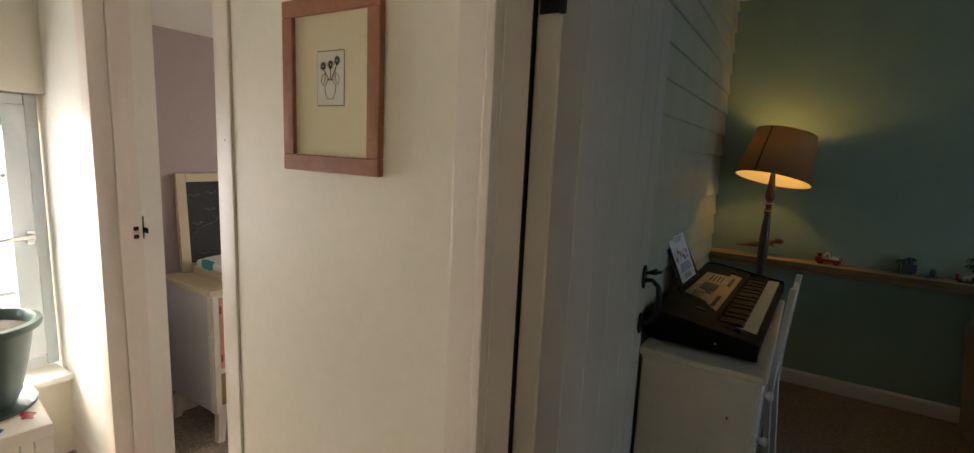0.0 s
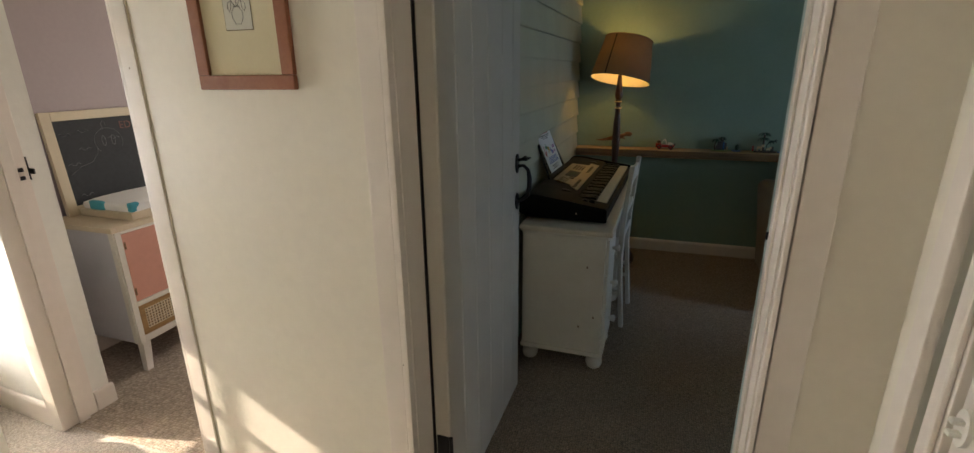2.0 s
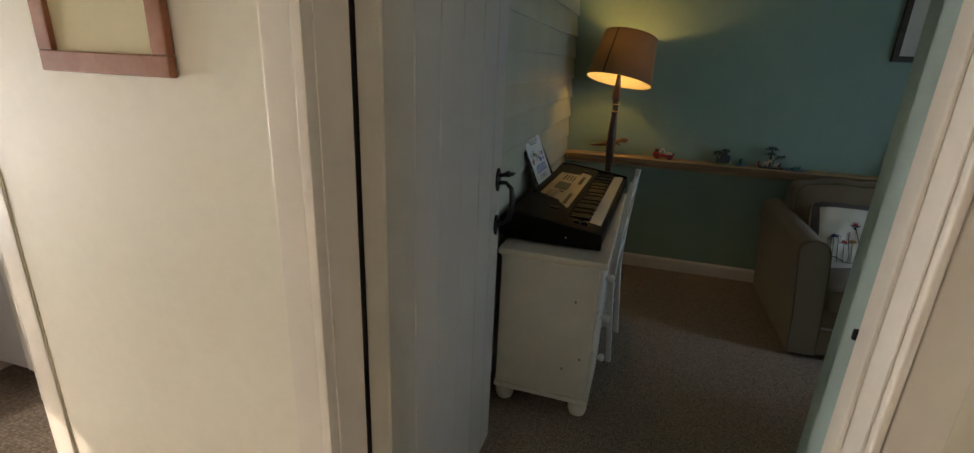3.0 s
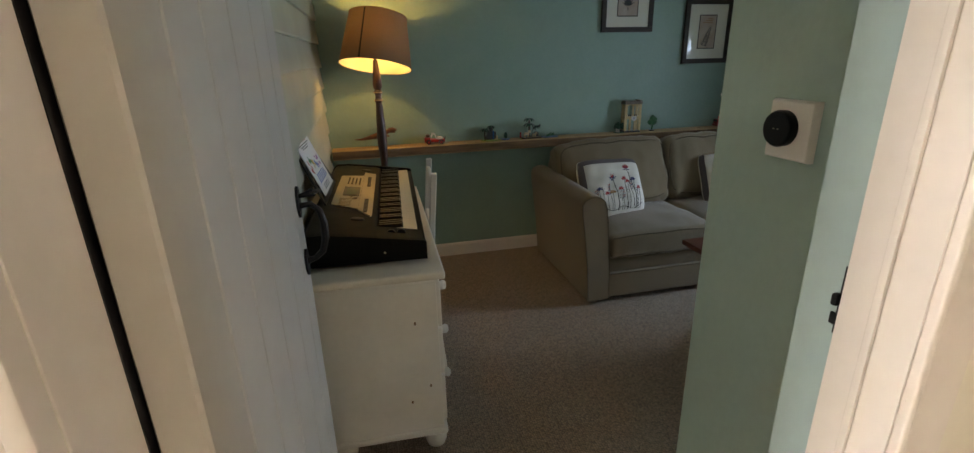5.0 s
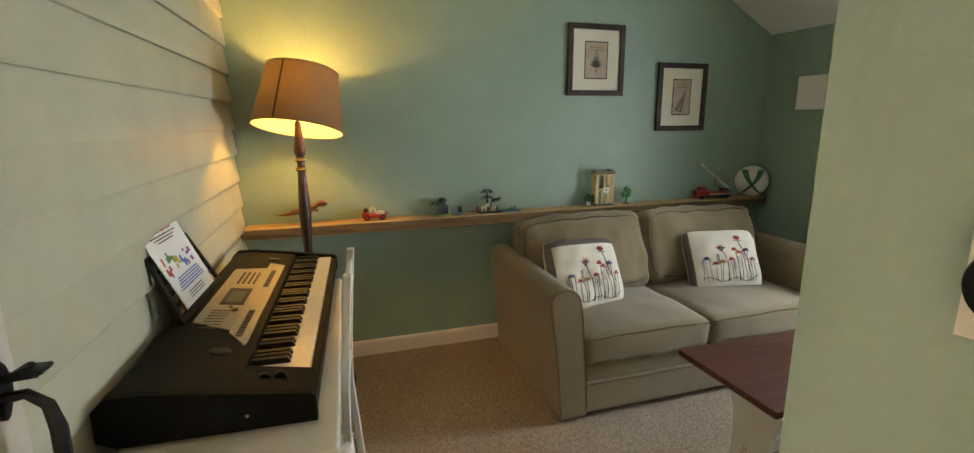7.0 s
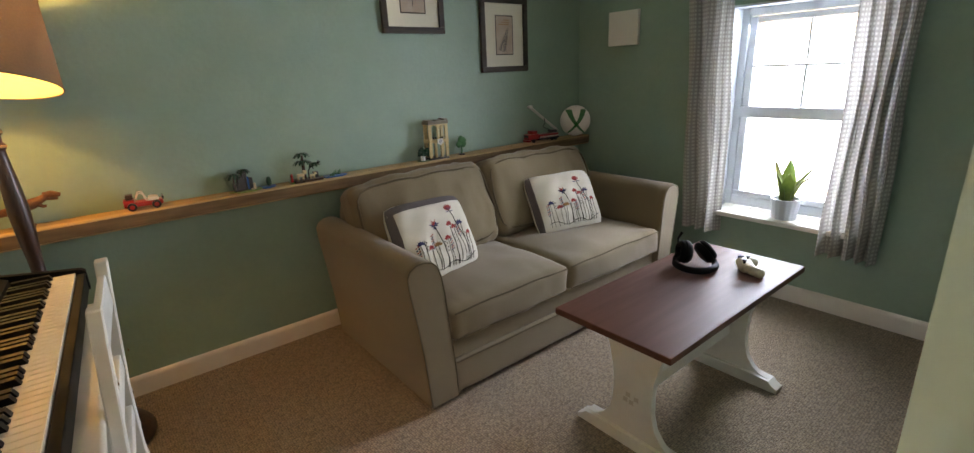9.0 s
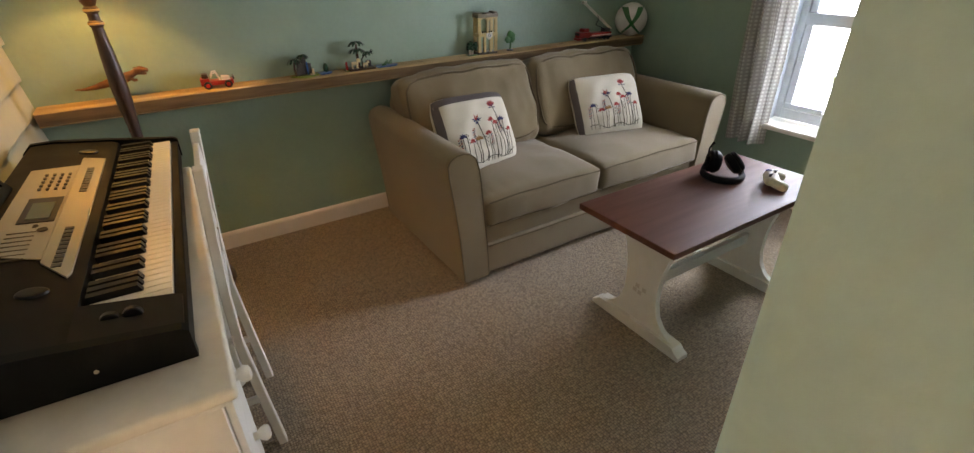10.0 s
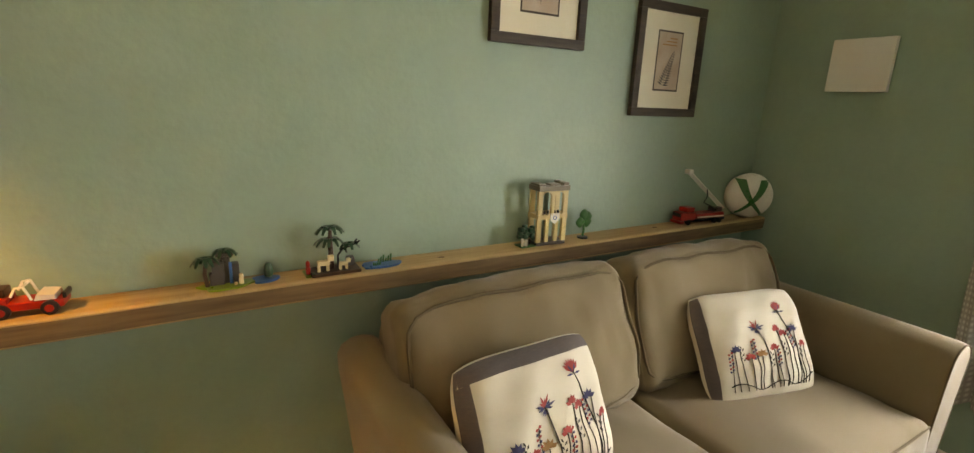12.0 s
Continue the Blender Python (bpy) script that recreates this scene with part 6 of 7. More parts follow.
for s in (-1, 1):
    add_tube(bm, [(-0.002, s * 0.014, 0.072), (0.012, s * 0.018, 0.045), (-0.004, s * 0.018, 0.026), (0.004, s * 0.018, 0.006)], [0.014, 0.012, 0.007, 0.006], 8)
    add_box(bm, -0.006, s * 0.018 - 0.009, 0.0, 0.026, s * 0.018 + 0.009, 0.008, bev=0.003)
    add_tube(bm, [(0.048, s * 0.012, 0.085), (0.060, s * 0.016, 0.072), (0.072, s * 0.014, 0.072)], [0.006, 0.004, 0.003], 6)
part("figure", bm, P_DINO, dino, smooth=60)

car = thing("toy_car", "red open-top toy car with a white bonnet", "toy car", (0.262, 3.872, SZ), -4)
bm = box_bm(-0.070, -0.030, 0.014, 0.070, 0.030, 0.034, bev=0.005)
add_box(bm, -0.070, -0.030, 0.030, -0.030, 0.030, 0.046, bev=0.005)
part("body", bm, P_RED, car)
bm = empty_bm()
add_prism(bm, [(0.016, 0.0345), (0.056, 0.0345), (0.054, 0.045), (0.022, 0.049)], 0.056, Matrix(((1, 0, 0, 0), (0, 0, 1, -0.028), (0, 1, 0, 0), (0, 0, 0, 1))))
part("bonnet", bm, P_WHITE, car)
bm = empty_bm()
for s in (-1, 1):
    add_tube(bm, [(0.012, s * 0.024, 0.036), (0.0, s * 0.024, 0.070)], 0.003, 6)
    add_tube(bm, [(0.0, s * 0.024, 0.070), (-0.014, s * 0.024, 0.068), (-0.024, s * 0.024, 0.048)], 0.003, 6)
add_tube(bm, [(0.0, -0.024, 0.070), (0.0, 0.024, 0.070)], 0.003, 6)
part("windscreen_frame", bm, P_WHITE, car)
part("seats", box_bm(-0.060, -0.022, 0.046, -0.034, 0.022, 0.066, bev=0.004), P_BROWN, car)
part("grille", box_bm(0.0665, -0.024, 0.032, 0.0745, 0.024, 0.047, bev=0.003), P_BLACK, car)
for x in (-0.042, 0.044):
    for s in (-1, 1):
        bm = empty_bm()
        add_lathe(bm, [(0.010, -0.008), (0.017, -0.006), (0.017, 0.006), (0.010, 0.008)], 18, pose(x, s * 0.030, 0.017, 90, 0, 0))
        wh = part("wheel", bm, P_BLACK, car)
        bm = empty_bm()
        add_lathe(bm, [(0.009, -0.0095), (0.009, 0.0095)], 14, pose(x, s * 0.030, 0.017, 90, 0, 0))
        part("hub", bm, P_RED, wh)


def blob_plate(bm, cx, cy, rx, ry, hgt, seed):
    o = [(cx + rx * (1 + 0.16 * math.sin(3 * a + seed) + 0.08 * math.sin(5 * a)) * math.cos(a), cy + ry * (1 + 0.12 * math.sin(2 * a + seed)) * math.sin(a)) for a in [k * math.pi / 10 for k in range(20)]]
    add_prism(bm, o, hgt)


def frond_tree(bm_leaf, x, y, z, r, n, droop, rnd):
    for k in range(n):
        a = 2 * math.pi * k / n + rnd.uniform(-0.2, 0.2)
        for j in range(4):
            f0, f1 = j / 4, (j + 1) / 4
            p0 = Vector((x + r * f0 * math.cos(a), y + 0.6 * r * f0 * math.sin(a), z + 0.010 * math.sin(math.pi * f0) - droop * f0 ** 2))
            p1 = Vector((x + r * f1 * math.cos(a), y + 0.6 * r * f1 * math.sin(a), z + 0.010 * math.sin(math.pi * f1) - droop * f1 ** 2))
            d = p1 - p0
            wd = 0.0085 * (1 - 0.5 * f0)
            s = Vector((-d.y, d.x, 0)).normalized() * wd
            vs = [bm_leaf.verts.new(q) for q in (p0 - s, p0 + s, p1 + s * 0.7, p1 - s * 0.7)]
            bm_leaf.faces.new(vs)
            bm_leaf.faces.new([bm_leaf.verts.new(q.co + Vector((0, 0, -0.003))) for q in vs[::-1]])


rnd = random.Random(5)
sc = thing("toy_waterfall_set", "toy brick waterfall scene with palm and grey rocks on lime base", "toy", (0.668, 3.872, SZ))
bm = empty_bm()
blob_plate(bm, 0.0, -0.006, 0.066, 0.036, 0.005, 0.3)
part("base_plate", bm, P_LIME, sc)
for x, y, w, d, hgt in ((-0.018, 0.010, 0.030, 0.030, 0.072), (0.002, 0.016, 0.022, 0.022, 0.086), (0.024, 0.010, 0.020, 0.028, 0.060), (-0.032, 0.006, 0.016, 0.02, 0.040)):
    part("rock", box_bm(x - w / 2, y - d / 2, 0.004, x + w / 2, y + d / 2, hgt, bev=0.003), P_GREY, sc)
part("rock", box_bm(-0.022, -0.004, 0.082, 0.022, 0.022, 0.092, bev=0.003), P_GREY, sc)
bm = empty_bm()
add_box(bm, 0.008, -0.008, 0.006, 0.016, -0.0045, 0.068, bev=0.001)
part("waterfall", bm, P_BLUE, sc)
bm = empty_bm()
add_tube(bm, [(-0.046, -0.004, 0.004), (-0.050, -0.004, 0.04), (-0.046, -0.002, 0.074)], [0.006, 0.005, 0.004], 8)
palm = part("palm_trunk", bm, P_BROWN, sc)
bm = empty_bm()
frond_tree(bm, -0.046, -0.002, 0.080, 0.036, 11, 0.014, rnd)
frond_tree(bm, 0.0, 0.010, 0.094, 0.034, 10, 0.010, rnd)
part("palm_leaves", bm, P_GREEN, palm, smooth=None)
bm = box_bm(0.030, -0.020, 0.005, 0.042, -0.010, 0.022, bev=0.002)
add_lathe(bm, [(0.005, 0.022), (0.006, 0.028), (0.005, 0.034)], 10, Matrix.Translation((0.036, -0.015, 0)))
add_box(bm, 0.018, -0.022, 0.005, 0.026, -0.014, 0.013, bev=0.002)
part("toy_figure", bm, P_SKIN, sc)
sc = thing("toy_pond", "small blue toy pond plate with a green bush", "toy", (0.765, 3.874, SZ))
bm = empty_bm()
blob_plate(bm, 0, 0, 0.034, 0.030, 0.006, 1.3)
part("water_plate", bm, P_BLUE, sc)
bm = empty_bm()
add_lathe(bm, [(0.004, 0.006), (0.012, 0.012), (0.014, 0.028), (0.011, 0.042), (0.005, 0.050)], 9, Matrix.Translation((0.010, 0.004, 0)))
part("bush", bm, P_GREEN, sc)

sc = thing("toy_tree_set", "toy brick tree scene with pale animals on a brown base", "toy", (0.955, 3.868, SZ))
part("base_plate", box_bm(-0.070, -0.036, 0.0, 0.075, 0.036, 0.010, bev=0.002), P_BROWN, sc)
part("grass_corner", box_bm(-0.085, -0.030, 0.0, -0.0705, 0.030, 0.006, bev=0.002), P_LIME, sc)
bm = empty_bm()
add_tube(bm, [(-0.006, 0.008, 0.009), (-0.004, 0.008, 0.05), (-0.006, 0.008, 0.095), (-0.004, 0.008, 0.128)], [0.011, 0.008, 0.008, 0.005], 8)
tr = part("trunk", bm, P_BROWN, sc)
bm = empty_bm()
frond_tree(bm, -0.004, 0.008, 0.134, 0.046, 12, 0.012, rnd)
frond_tree(bm, -0.006, 0.006, 0.098, 0.048, 11, 0.012, rnd)
frond_tree(bm, 0.050, 0.002, 0.078, 0.034, 9, 0.008, rnd)
part("leaves", bm, P_GREEN, tr, smooth=None)
bm = empty_bm()
add_tube(bm, [(0.014, 0.0, 0.010), (0.014, 0.0, 0.050), (0.030, 0.0, 0.070), (0.052, 0.002, 0.074), (0.082, 0.002, 0.088)], 0.003, 6)
add_tube(bm, [(0.036, 0.0, 0.072), (0.040, 0.0, 0.056)], 0.003, 6)
add_tube(bm, [(0.060, 0.0, 0.078), (0.074, 0.004, 0.094)], 0.003, 6)
part("bare_branch", bm, P_BLACK, sc)
bm = empty_bm()
for x0, k in ((-0.030, 1.0), (0.028, 0.7)):
    add_box(bm, x0 - 0.020 * k, -0.022, 0.020 * k + 0.008, x0 + 0.016 * k, -0.008, 0.036 * k + 0.008, bev=0.003)
    for dx in (-0.016, 0.010):
        add_box(bm, x0 + dx * k - 0.004, -0.020, 0.010, x0 + dx * k + 0.004, -0.010, 0.022 * k + 0.009, bev=0.001)
    add_box(bm, x0 + 0.010 * k, -0.022, 0.034 * k + 0.006, x0 + 0.028 * k, -0.008, 0.052 * k + 0.006, bev=0.003)
part("toy_animals", bm, P_SKIN, sc)
bm = box_bm(-0.082, -0.018, 0.006, -0.070, -0.006, 0.026, bev=0.002)
add_lathe(bm, [(0.005, 0.026), (0.006, 0.034), (0.006, 0.042), (0.002, 0.048)], 10, Matrix.Translation((-0.076, -0.012, 0)))
part("toy_figure", bm, P_RED, sc)
part("rock", box_bm(0.040, 0.0, 0.010, 0.066, 0.026, 0.040, bev=0.006), P_GREY, sc)
sc = thing("toy_pond", "flat blue toy pond plate with green reeds", "toy", (1.100, 3.868, SZ))
bm = empty_bm()
blob_plate(bm, 0, 0, 0.062, 0.034, 0.006, 2.0)
part("water_plate", bm, P_BLUE, sc)
bm = empty_bm()
for k in range(6):
    x = -0.002 + 0.008 * k
    add_tube(bm, [(x, 0.014, 0.005), (x + 0.002, 0.014, 0.018 + 0.006 * (k % 3))], 0.0032, 5)
for k in range(4):
    add_tube(bm, [(-0.024 + 0.006 * k, -0.012, 0.005), (-0.026 + 0.007 * k, -0.014, 0.016)], 0.003, 5)
part("reeds", bm, P_BGREEN, sc, smooth=None)

# brick tower
tw = thing("toy_tower", "tan toy brick tower of two open storeys", "toy", (1.755, 3.874, SZ), -3)
bm = empty_bm()
for k in range(4):
    add_box(bm, -0.064 + k * 0.032, -0.034, 0.0, -0.032 + k * 0.032, 0.034, 0.006)
add_box(bm, -0.064, -0.034, 0.006, 0.064, 0.034, 0.012, bev=0.001)
part("base_plate", bm, P_GREY, tw)
for z0, z1 in ((0.012, 0.100), (0.118, 0.205)):
    for x in ((-0.056, -0.020, 0.020, 0.056) if z0 < 0.1 else (-0.056, 0.0, 0.056)):
        for y in (-0.026, 0.026):
            if abs(x) > 0.05 or y < 0:
                part("column", box_bm(x - 0.007 - (0.003 if abs(x) > 0.05 else 0), y - 0.006, z0, x + 0.007 + (0.003 if abs(x) > 0.05 else 0), y + 0.006, z1, bev=0.0012), P_TAN, tw)
bm = box_bm(-0.066, -0.036, 0.100, 0.066, 0.036, 0.118, bev=0.0015)
part("floor_slab", bm, P_TAN, tw)
for x in (-0.0275, 0.0275):
    bm = empty_bm()
    arc = [(-0.0275, 0.184)] + [(0.020 * math.cos(a), 0.184 + 0.018 * math.sin(a)) for a in [math.pi - k * math.pi / 8 for k in range(9)]] + [(0.0275, 0.184), (0.0275, 0.206), (-0.0275, 0.206)]
    add_prism(bm, arc, 0.010, Matrix(((1, 0, 0, x), (0, 0, 1, -0.032), (0, 1, 0, 0), (0, 0, 0, 1))))
    part("arch", bm, P_TAN, tw)
P_STONE = plastic("weathered_grey_tan_plastic", (0.20, 0.165, 0.115))
bm = box_bm(-0.068, -0.038, 0.206, 0.068, 0.038, 0.224, bev=0.002)
part("cornice", bm, P_STONE, tw)
for z, y in ((0.108, -0.037), (0.196, -0.033)):
    bm = empty_bm()
    for k in range(8):
        add_lathe(bm, [(0.0042, 0), (0.0042, 0.003)], 8, pose(-0.056 + k * 0.016, y, z + 0.010, 90, 0, 0))
    part("studs", bm, P_TAN, tw)
bm = box_bm(-0.066, -0.030, 0.224, -0.034, 0.030, 0.232, bev=0.0015)
add_box(bm, -0.014, -0.028, 0.224, 0.030, 0.010, 0.230, bev=0.0015)
add_box(bm, 0.040, -0.034, 0.224, 0.064, 0.030, 0.236, bev=0.0015)
part("broken_roof", bm, P_STONE, tw)
bm = empty_bm()
for k in range(5):
    add_lathe(bm, [(0.004, 0.119), (0.005, 0.126), (0.002, 0.131)], 8, Matrix.Translation((-0.03 + k * 0.015, -0.022, 0)))
part("small_pieces", bm, P_BLACK, tw)
bm = empty_bm()
add_prism(bm, [(-0.020, 0.0), (0.020, 0.0), (0.020, -0.024), (0.0, -0.040), (-0.020, -0.024)], 0.003, Matrix(((1, 0, 0, 0.006), (0, 0, 1, -0.040), (0, 1, 0, 0.122), (0, 0, 0, 1))))
flag = part("banner", bm, P_WHITE, tw, "white pointed banner")
bm = empty_bm()
add_tube(bm, [(0.006 + 0.007 * math.cos(k * math.pi / 8), -0.0405, 0.106 + 0.007 * math.sin(k * math.pi / 8)) for k in range(16)], 0.0016, 5, True)
part("emblem", bm, P_BLUE, flag)
bs = thing("toy_bushes", "two dark green toy bushes beside a flower", "toy", (1.652, 3.866, SZ))
part("base_plate", box_bm(-0.030, -0.024, 0, 0.034, 0.024, 0.005, bev=0.001), P_BGREEN, bs)
for x, hgt in ((-0.014, 0.078), (0.020, 0.072)):
    bm = empty_bm()
    add_lathe(bm, [(0.004, 0.005), (0.004, 0.026)], 8, Matrix.Translation((x, 0, 0)))
    st = part("bush_trunk", bm, P_BROWN, bs)
    bm = empty_bm()
    for k in range(9):
        a = k * 2.4
        add_soft(bm, 0.020, 0.020, 0.020, 0.008, (0, 0, 0), 2, 0.002, Matrix.Translation((x + 0.012 * math.cos(a), 0.010 * math.sin(a), 0.032 + (hgt - 0.04) * k / 8)), seed=k)
    part("bush_leaves", bm, P_GREEN, st)
bm = box_bm(-0.028, -0.022, 0.006, -0.018, -0.012, 0.034, bev=0.002)
add_box(bm, -0.014, -0.026, 0.006, -0.004, -0.016, 0.030, bev=0.002)
part("flowers", bm, P_WHITE, bs)

cl = thing("toy_clover", "bright green toy clover leaf on a black stand", "toy", (1.935, 3.872, SZ))
bm = empty_bm()
add_lathe(bm, [(0.022, 0.0), (0.021, 0.006), (0.010, 0.008)], 18)
part("stand", bm, P_BLACK, cl)
bm = empty_bm()
add_tube(bm, [(0.0, 0.0, 0.007), (0.004, 0, 0.03), (0.0, 0, 0.060)], 0.005, 8)
for a in (90, 210, 330, 30):
    r = radians(a)
    cx, cz = 0.020 * math.cos(r), 0.075 + 0.020 * math.sin(r)
    add_soft(bm, 0.034, 0.014, 0.034, 0.006, (0.003, 0.002, 0.003), 4, 0, Matrix.Translation((cx, 0, cz)) @ Matrix.Rotation(radians(45), 4, "Y"))
part("leaves", bm, P_BGREEN, cl)

fe = thing("toy_fire_engine", "red toy fire engine with a raised white ladder", "toy", (2.650, 3.866, SZ), -6)
bm = box_bm(-0.150, -0.028, 0.020, -0.060, 0.028, 0.058, bev=0.005)
add_box(bm, -0.118, -0.026, 0.058, -0.070, 0.026, 0.080, bev=0.004)
part("cab", bm, P_RED, fe)
part("cab_window", box_bm(-0.1515, -0.024, 0.038, -0.149, 0.024, 0.054), P_BLACK, fe)
part("bumper", box_bm(-0.158, -0.030, 0.008, -0.130, 0.030, 0.020, bev=0.003), P_RED, fe)
part("chassis", box_bm(-0.128, -0.024, 0.012, 0.130, 0.024, 0.024, bev=0.002), P_BLACK, fe)
part("body", box_bm(-0.056, -0.028, 0.026, 0.120, 0.028, 0.050, bev=0.004), P_RED, fe)
part("side_stripe", box_bm(-0.050, -0.0292, 0.030, 0.118, -0.0281, 0.036), P_WHITE, fe)
for x in (-0.105, 0.060, 0.092):
    for s in (-1, 1):
        bm = empty_bm()
        add_lathe(bm, [(0.008, -0.006), (0.013, -0.005), (0.013, 0.005), (0.008, 0.006)], 14, pose(x, s * 0.026, 0.013, 90, 0, 0))
        part("wheel", bm, P_BLACK, fe)
bm = empty_bm()
p0, p1 = Vector((0.128, 0, 0.066)), Vector((-0.108, 0, 0.238))
for s in (-0.011, 0.011):
    add_tube(bm, [p0 + Vector((0, s, 0)), p1 + Vector((0, s, 0))], 0.005, 6)
for k in range(12):
    q = p0.lerp(p1, (k + 0.5) / 12)
    add_tube(bm, [q + Vector((0, -0.011, 0)), q + Vector((0, 0.011, 0))], 0.003, 5)
add_box(bm, -0.125, -0.014, 0.232, -0.098, 0.014, 0.252, bev=0.003)
part("ladder", bm, P_WHITE, fe)
part("turntable", box_bm(0.060, -0.020, 0.050, 0.112, 0.020, 0.072, bev=0.005), P_GREY, fe)
bm = empty_bm()
add_tube(bm, [(0.07, -0.022, 0.06), (0.02, -0.026, 0.085), (-0.02, -0.024, 0.10), (0.0, -0.022, 0.13), (-0.005, -0.020, 0.16)], 0.0028, 6)
part("hose", bm, P_BLACK, fe)

bl = thing("round_light", "round white novelty light with crossed green bands", "novelty light", m=Matrix.Translation((2.972, 3.850, SZ + 0.112)) @ Matrix.Rotation(radians(-42), 4, "Z") @ Matrix.Rotation(radians(90), 4, "X"))
bm = empty_bm()
R = 0.111
add_lathe(bm, [(0.0005, -0.070)] + [(R * math.cos(a), 0.070 * math.sin(a)) for a in [radians(-80 + 16 * k) for k in range(11)]] + [(0.0005, 0.070)], 40)
part("globe", bm, P_WHITE, bl, smooth=80)
bm = empty_bm()


def globe_pt(x, y, lift=0.0012):
    f = max(0.0, 1 - (x * x + y * y) / (R * R))
    return Vector((x, y, 0.070 * math.sqrt(f) + lift))


for s in (-1, 1):
    rows = []
    for k in range(17):
        f = k / 16
        y = -0.088 + 0.172 * f
        x = s * (-0.062 + 0.116 * f + 0.020 * math.sin(math.pi * f))
        wd = 0.008 + 0.014 * f
        rows.append([globe_pt(x + wd * j, y, 0.0026 if s > 0 else 0.0032) for j in (-1, -0.5, 0, 0.5, 1)])
    quad_strip(bm, rows)
part("green_bands", bm, P_BGREEN, bl, smooth=80)

# ---- landing: small table and planter ----
st = thing("side_table", "small white side table with red and blue painted shapes", "table", (-2.39, 0.475, 0), -8)
part("tabletop", box_bm(-0.225, -0.225, 0.40, 0.225, 0.225, 0.450, bev=0.004), M_WPLAST, st)
for x in (-0.198, 0.198):
    for y in (-0.198, 0.198):
        part("leg", box_bm(x - 0.025, y - 0.025, 0, x + 0.025, y + 0.025, 0.3995, bev=0.003), M_WPLAST, st)
for x, y, mt in ((0.10, 0.175, P_RED), (0.165, 0.08, P_BLUE), (0.05, 0.06, P_LIME)):
    bm = empty_bm()
    add_prism(bm, [(x + (0.036 + 0.008 * math.sin(4 * a)) * math.cos(a), y + (0.020 + 0.006 * math.sin(5 * a)) * math.sin(a)) for a in [k * math.pi / 10 for k in range(20)]], 0.0008, Matrix.Translation((0, 0, 0.4502)))
    part("painted_shape", bm, mt, st)
M_PLANT = surface("dark_green_plastic_planter", (0.045, 0.085, 0.080), 0.4, 0.08, 8, 60, 0.06, 0.001)
pot = thing("planter", "dark green plastic planter on a saucer, filled with soil", "planter", (-2.44, 0.545, 0.4512))
bm = empty_bm()
add_lathe(bm, [(0.15, 0.0), (0.165, 0.004), (0.168, 0.018), (0.160, 0.018), (0.150, 0.008)], 36)
part("saucer", bm, M_PLANT, pot)
bm = empty_bm()
add_lathe(bm, [(0.105, 0.012), (0.125, 0.06), (0.150, 0.17), (0.168, 0.27), (0.172, 0.300), (0.196, 0.304), (0.200, 0.316), (0.196, 0.330), (0.180, 0.334), (0.172, 0.325), (0.165, 0.29), (0.10, 0.289)], 44)
part("pot", bm, M_PLANT, pot, smooth=45)
bm = empty_bm()
add_lathe(bm, [(0.164, 0.291), (0.10, 0.300), (0.0005, 0.304)], 24, cap=False)
part("soil", bm, M_SOIL, pot)

# ---- bedroom: cabinet, chalkboard, changing mat ----
M_PINK = surface("salmon_pink_paint", (0.62, 0.31, 0.235), 0.5, 0.05, 4, 40, 0.1, 0.002, other=(0.52, 0.25, 0.19), other_amount=0.4)
M_BEIGE = surface("pale_birch_top", (0.62, 0.52, 0.37), 0.5, 0.05, 4, 40, 0.08, 0.002)
M_GREYW = surface("pale_grey_cabinet_paint", (0.58, 0.57, 0.60), 0.5, 0.04, 4, 40, 0.08, 0.002)
M_RATTAN = wood("woven_cane", (0.42, 0.26, 0.11), (0.25, 0.14, 0.05), 1, 0.6, 12)
M_BOARD = surface("black_chalkboard", (0.016, 0.017, 0.020), 0.7, 0.4, 3, 60, 0.05, 0.001, other=(0.045, 0.048, 0.052), other_amount=0.6)
M_CHALK = surface("white_chalk", (0.22, 0.22, 0.23), 0.9, 0.3, 60, 200, 0.1)
M_CHALKP = surface("pink_chalk", (0.24, 0.11, 0.09), 0.9, 0.3, 60, 200, 0.1)
cab = thing("cabinet", "white cabinet with pink door and cane drawer on splayed legs", "cabinet", (-2.225, 1.295, 0))
part("body", box_bm(-0.44, 0.0, 0.165, -0.004, 0.70, 0.752, bev=0.003), M_GREYW, cab)
part("cabinet_top", box_bm(-0.452, -0.012, 0.7525, 0.010, 0.712, 0.778, bev=0.003), M_BEIGE, cab)
for a, b, c, d in ((0.0, 0.028, 0.165, 0.752), (0.342, 0.364, 0.165, 0.752), (0.672, 0.70, 0.165, 0.752)):
    part("front_stile", box_bm(-0.0038, a, c, 0.012, b, d, bev=0.002), M_WHITE, cab)
for z0, z1 in ((0.165, 0.200), (0.362, 0.385), (0.740, 0.752)):
    for a, b in ((0.0285, 0.3415), (0.3645, 0.6715)):
        part("front_rail", box_bm(-0.0038, a, z0, 0.012, b, z1, bev=0.002), M_WHITE, cab)
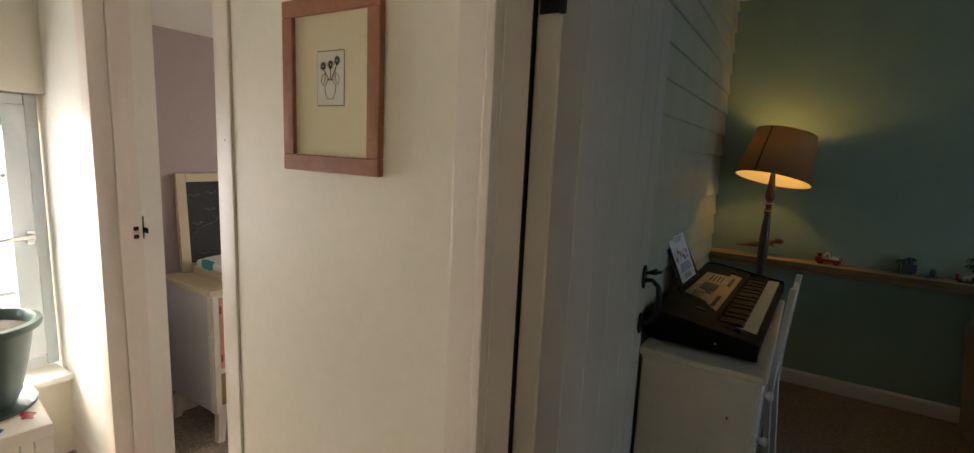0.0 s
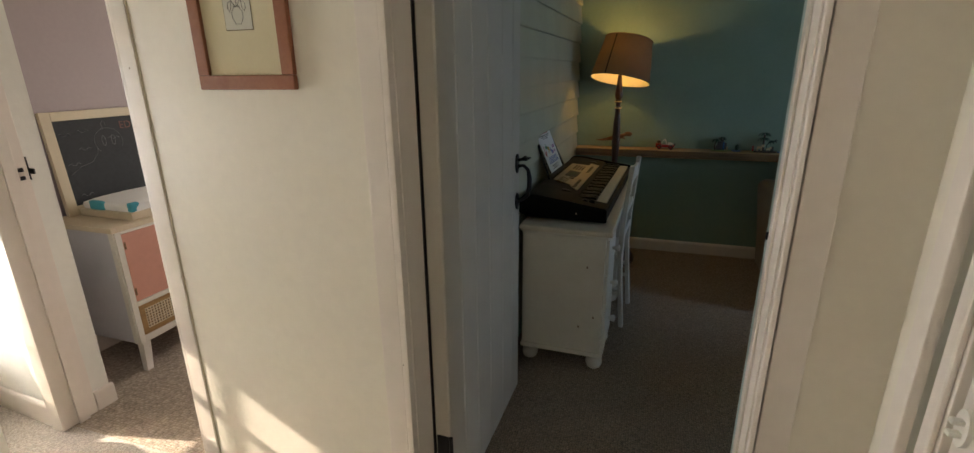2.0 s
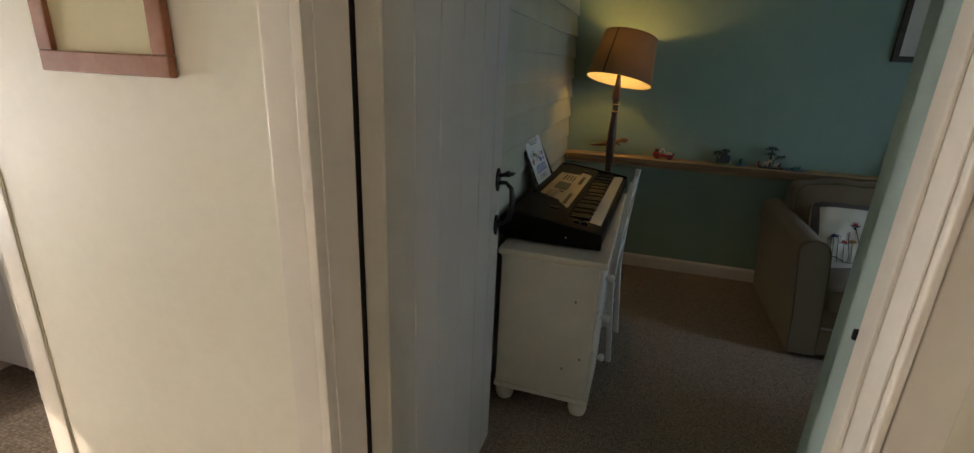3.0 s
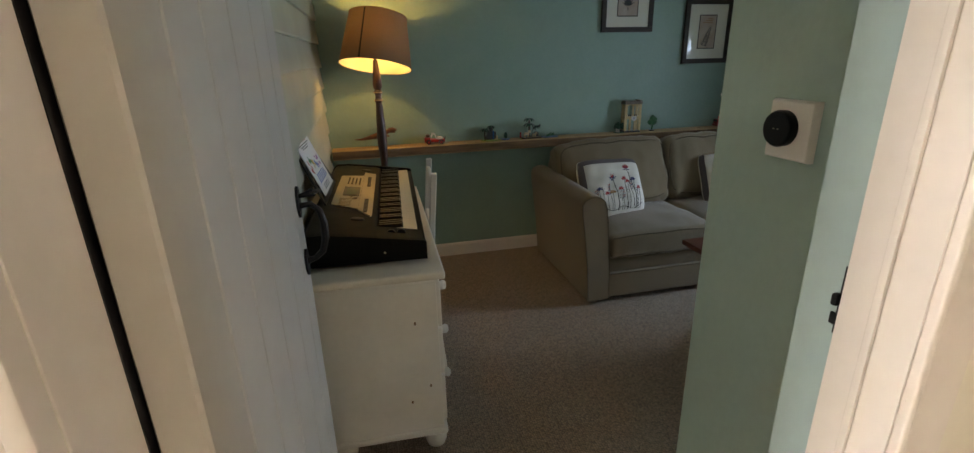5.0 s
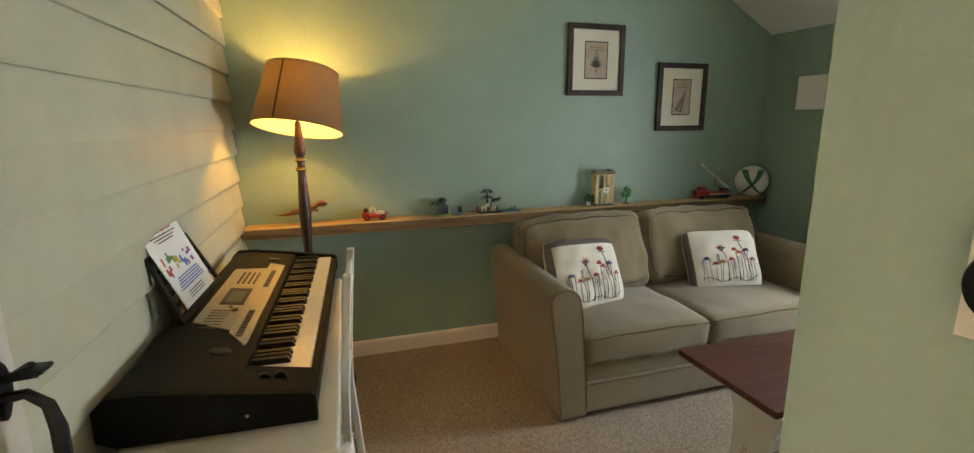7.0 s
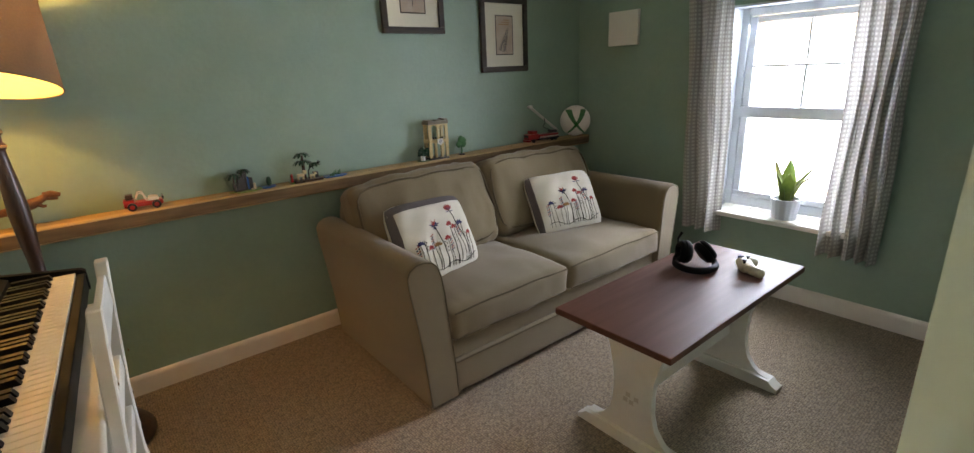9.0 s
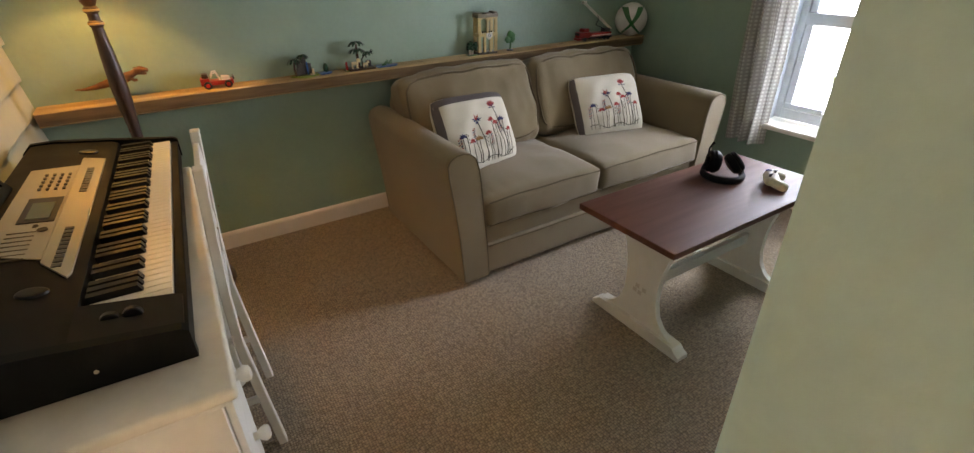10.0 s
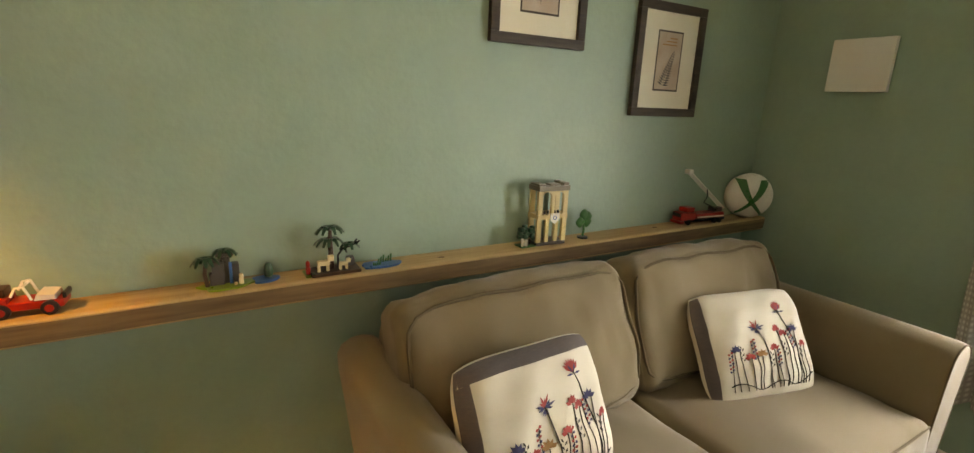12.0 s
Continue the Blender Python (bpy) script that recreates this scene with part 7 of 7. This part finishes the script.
for a, b in ((0.030, 0.340), (0.366, 0.670)):
    dr = part("cabinet_door", box_bm(-0.0036, a, 0.387, 0.009, b, 0.738, bev=0.002), M_PINK, cab, "salmon pink cupboard door")
    for z in (0.44, 0.68):
        part("hinge", box_bm(0.0092, a + 0.002, z - 0.018, 0.012, a + 0.010, z + 0.018), M_BARK, dr)
    dw = part("drawer_frame", box_bm(-0.0036, a, 0.202, 0.004, b, 0.360), M_RATTAN, cab, "honey-coloured drawer with woven cane front")
    for (y0, y1, z0, z1) in ((a, a + 0.028, 0.202, 0.360), (b - 0.028, b, 0.202, 0.360), (a + 0.0285, b - 0.0285, 0.202, 0.226), (a + 0.0285, b - 0.0285, 0.336, 0.360)):
        part("drawer_rail", box_bm(0.0042, y0, z0, 0.010, y1, z1, bev=0.001), M_RATTAN, dw)
    bm = empty_bm()
    for k in range(17):
        y = a + 0.030 + (b - a - 0.060) * k / 16
        add_box(bm, 0.0042, y - 0.0025, 0.2265, 0.0062, y + 0.0025, 0.3355)
    for k in range(8):
        z = 0.230 + 0.102 * k / 7
        add_box(bm, 0.0063, a + 0.029, z - 0.0025, 0.0078, b - 0.029, z + 0.0025)
    part("cane_weave", bm, M_BEIGE, dw)
    bm = empty_bm()
    for j in range(16):
        for k in range(7):
            add_box(bm, 0.0041, a + 0.033 + (b - a - 0.060) * j / 16, 0.234 + 0.102 * k / 7, 0.0046, a + 0.040 + (b - a - 0.060) * j / 16, 0.242 + 0.102 * k / 7)
    part("cane_holes", bm, M_SOIL, dw)
part("side_edge", box_bm(-0.030, -0.004, 0.165, 0.0, -0.0005, 0.752, bev=0.001), M_WHITE, cab)
for x, sx in ((-0.40, -1), (-0.040, 1)):
    for y, sy in ((0.05, -1), (0.65, 1)):
        bm = empty_bm()
        vs = add_box(bm, -0.022, -0.022, 0, 0.022, 0.022, 0.165, bev=0.003)
        for v in bm.verts:
            f = 1 - v.co.z / 0.165
            v.co.x = v.co.x * (1 - 0.25 * f) + sx * 0.018 * f
            v.co.y = v.co.y * (1 - 0.25 * f) + sy * 0.022 * f
        bmesh.ops.translate(bm, verts=bm.verts[:], vec=(x, y, 0))
        part("leg", bm, M_WHITE, cab)

cbm = Matrix.Translation((-2.640, 1.375, 0.7785)) @ Matrix.Rotation(radians(-3.2), 4, "Y") @ Matrix(((0, 0, 1, 0), (1, 0, 0, 0), (0, 1, 0, 0), (0, 0, 0, 1)))
cb = thing("chalkboard", "framed chalkboard with faint chalk drawing, leaning on the wall", "chalkboard", m=cbm)
BW, BH = 0.70, 0.515
part("slate", box_bm(0.03, 0.03, 0.0, BW - 0.03, BH - 0.03, 0.010), M_BOARD, cb)
for a, b, c, d in ((0, 0, 0.048, BH), (BW - 0.048, 0, BW, BH), (0.0485, 0, BW - 0.0485, 0.045), (0.0485, BH - 0.045, BW - 0.0485, BH)):
    part("frame_rail", box_bm(a, b, -0.004, c, d, 0.020, bev=0.003), M_BEIGE, cb)
bm = empty_bm()


def chalk(bm, pts, r=0.0011):
    add_tube(bm, [(x, y, 0.0105) for x, y in pts], r, 4)


rnd = random.Random(3)
for cx, cy in ((0.09, 0.40), (0.18, 0.41), (0.17, 0.32), (0.10, 0.25), (0.33, 0.36), (0.12, 0.09)):
    chalk(bm, [(cx - 0.03 + 0.012 * k, cy + 0.008 * math.sin(k * 1.9)) for k in range(6)])
chalk(bm, [(0.30 + 0.075 * math.cos(a), 0.345 + 0.07 * math.sin(a)) for a in [radians(-30 + 12 * k) for k in range(22)]])
chalk(bm, [(0.07, 0.20), (0.13, 0.235), (0.19, 0.25), (0.225, 0.29), (0.235, 0.32)])
for ex in (0.275, 0.325):
    chalk(bm, [(ex + 0.010 * math.cos(a), 0.35 + 0.026 * math.sin(a)) for a in [k * math.pi / 6 for k in range(13)]], 0.0016)
chalk(bm, [(0.285, 0.41), (0.28, 0.44), (0.295, 0.455), (0.305, 0.43)])
tagged(part("chalk_drawing", bm, M_CHALK, cb, smooth=None), kind="stuff")
fc = bpy.data.curves.new("chalk_letters", "FONT")
fc.body, fc.size, fc.extrude = "ED", 0.055, 0.0006
fc.materials.append(M_CHALKP)
lt = new("chalk_letters", fc)
lt.parent, lt.matrix_basis = cb, Matrix.Translation((0.375, 0.405, 0.0108))

mat_ = thing("changing_mat", "white changing mat with turquoise patches in a cream tray", "changing mat", (-2.50, 1.415, 0.7785))
part("tray", box_bm(-0.10, 0.0, 0.0, 0.26, 0.55, 0.038, bev=0.004), M_BEIGE, mat_)
bm = empty_bm()
add_soft(bm, 0.34, 0.53, 0.05, 0.02, (0, 0, 0.008), 8, 0.005, Matrix.Translation((0.08, 0.275, 0.055)))
pd = part("pad", bm, M_PAPER, mat_)
M_TURQ = surface("turquoise_cloth", (0.05, 0.34, 0.42), 0.8, 0.1)
for x, y, w, d in ((0.235, 0.01, 0.03, 0.05), (0.235, 0.17, 0.03, 0.07), (0.02, 0.004, 0.10, 0.02), (0.14, 0.10, 0.05, 0.05), (0.10, 0.30, 0.06, 0.05)):
    bm = empty_bm()
    add_soft(bm, w, d, 0.046, 0.008, (0, 0, 0.002), 4, 0.001, Matrix.Translation((x, y + d / 2, 0.0605)))
    part("coloured_patch", bm, M_TURQ, pd)

# ---- cladding: lapped boards along the west wall ----
PITCH, Z_LAP = 0.137, 0.987 - 7 * 0.137
k = 0
z = Z_LAP - PITCH
ang = math.atan(0.0165)
blen = (YB - PB - 0.075) / math.cos(ang)
bm = empty_bm()
add_prism(bm, [(0.0, -0.012), (0.025, -0.012), (0.026, -0.004), (0.008, PITCH + 0.02), (0.0, PITCH + 0.02)], blen, Matrix(((1, 0, 0, 0), (0, 0, 1, 0), (0, 1, 0, 0), (0, 0, 0, 1))))
board = mesh_of("board", bm, M_CLAD)
rnd = random.Random(2)
while z < FLAT - 0.02:
    if z > 0.09:
        o = new("board", board)
        o.parent = wall_west_room
        o.location = (west_x(PB + 0.07) + 0.0005 + rnd.uniform(0, 0.0015), PB + 0.07, z + rnd.uniform(-0.003, 0.003))
        o.rotation_euler = (rnd.uniform(-0.0008, 0.0008), 0, -ang)
    z += PITCH
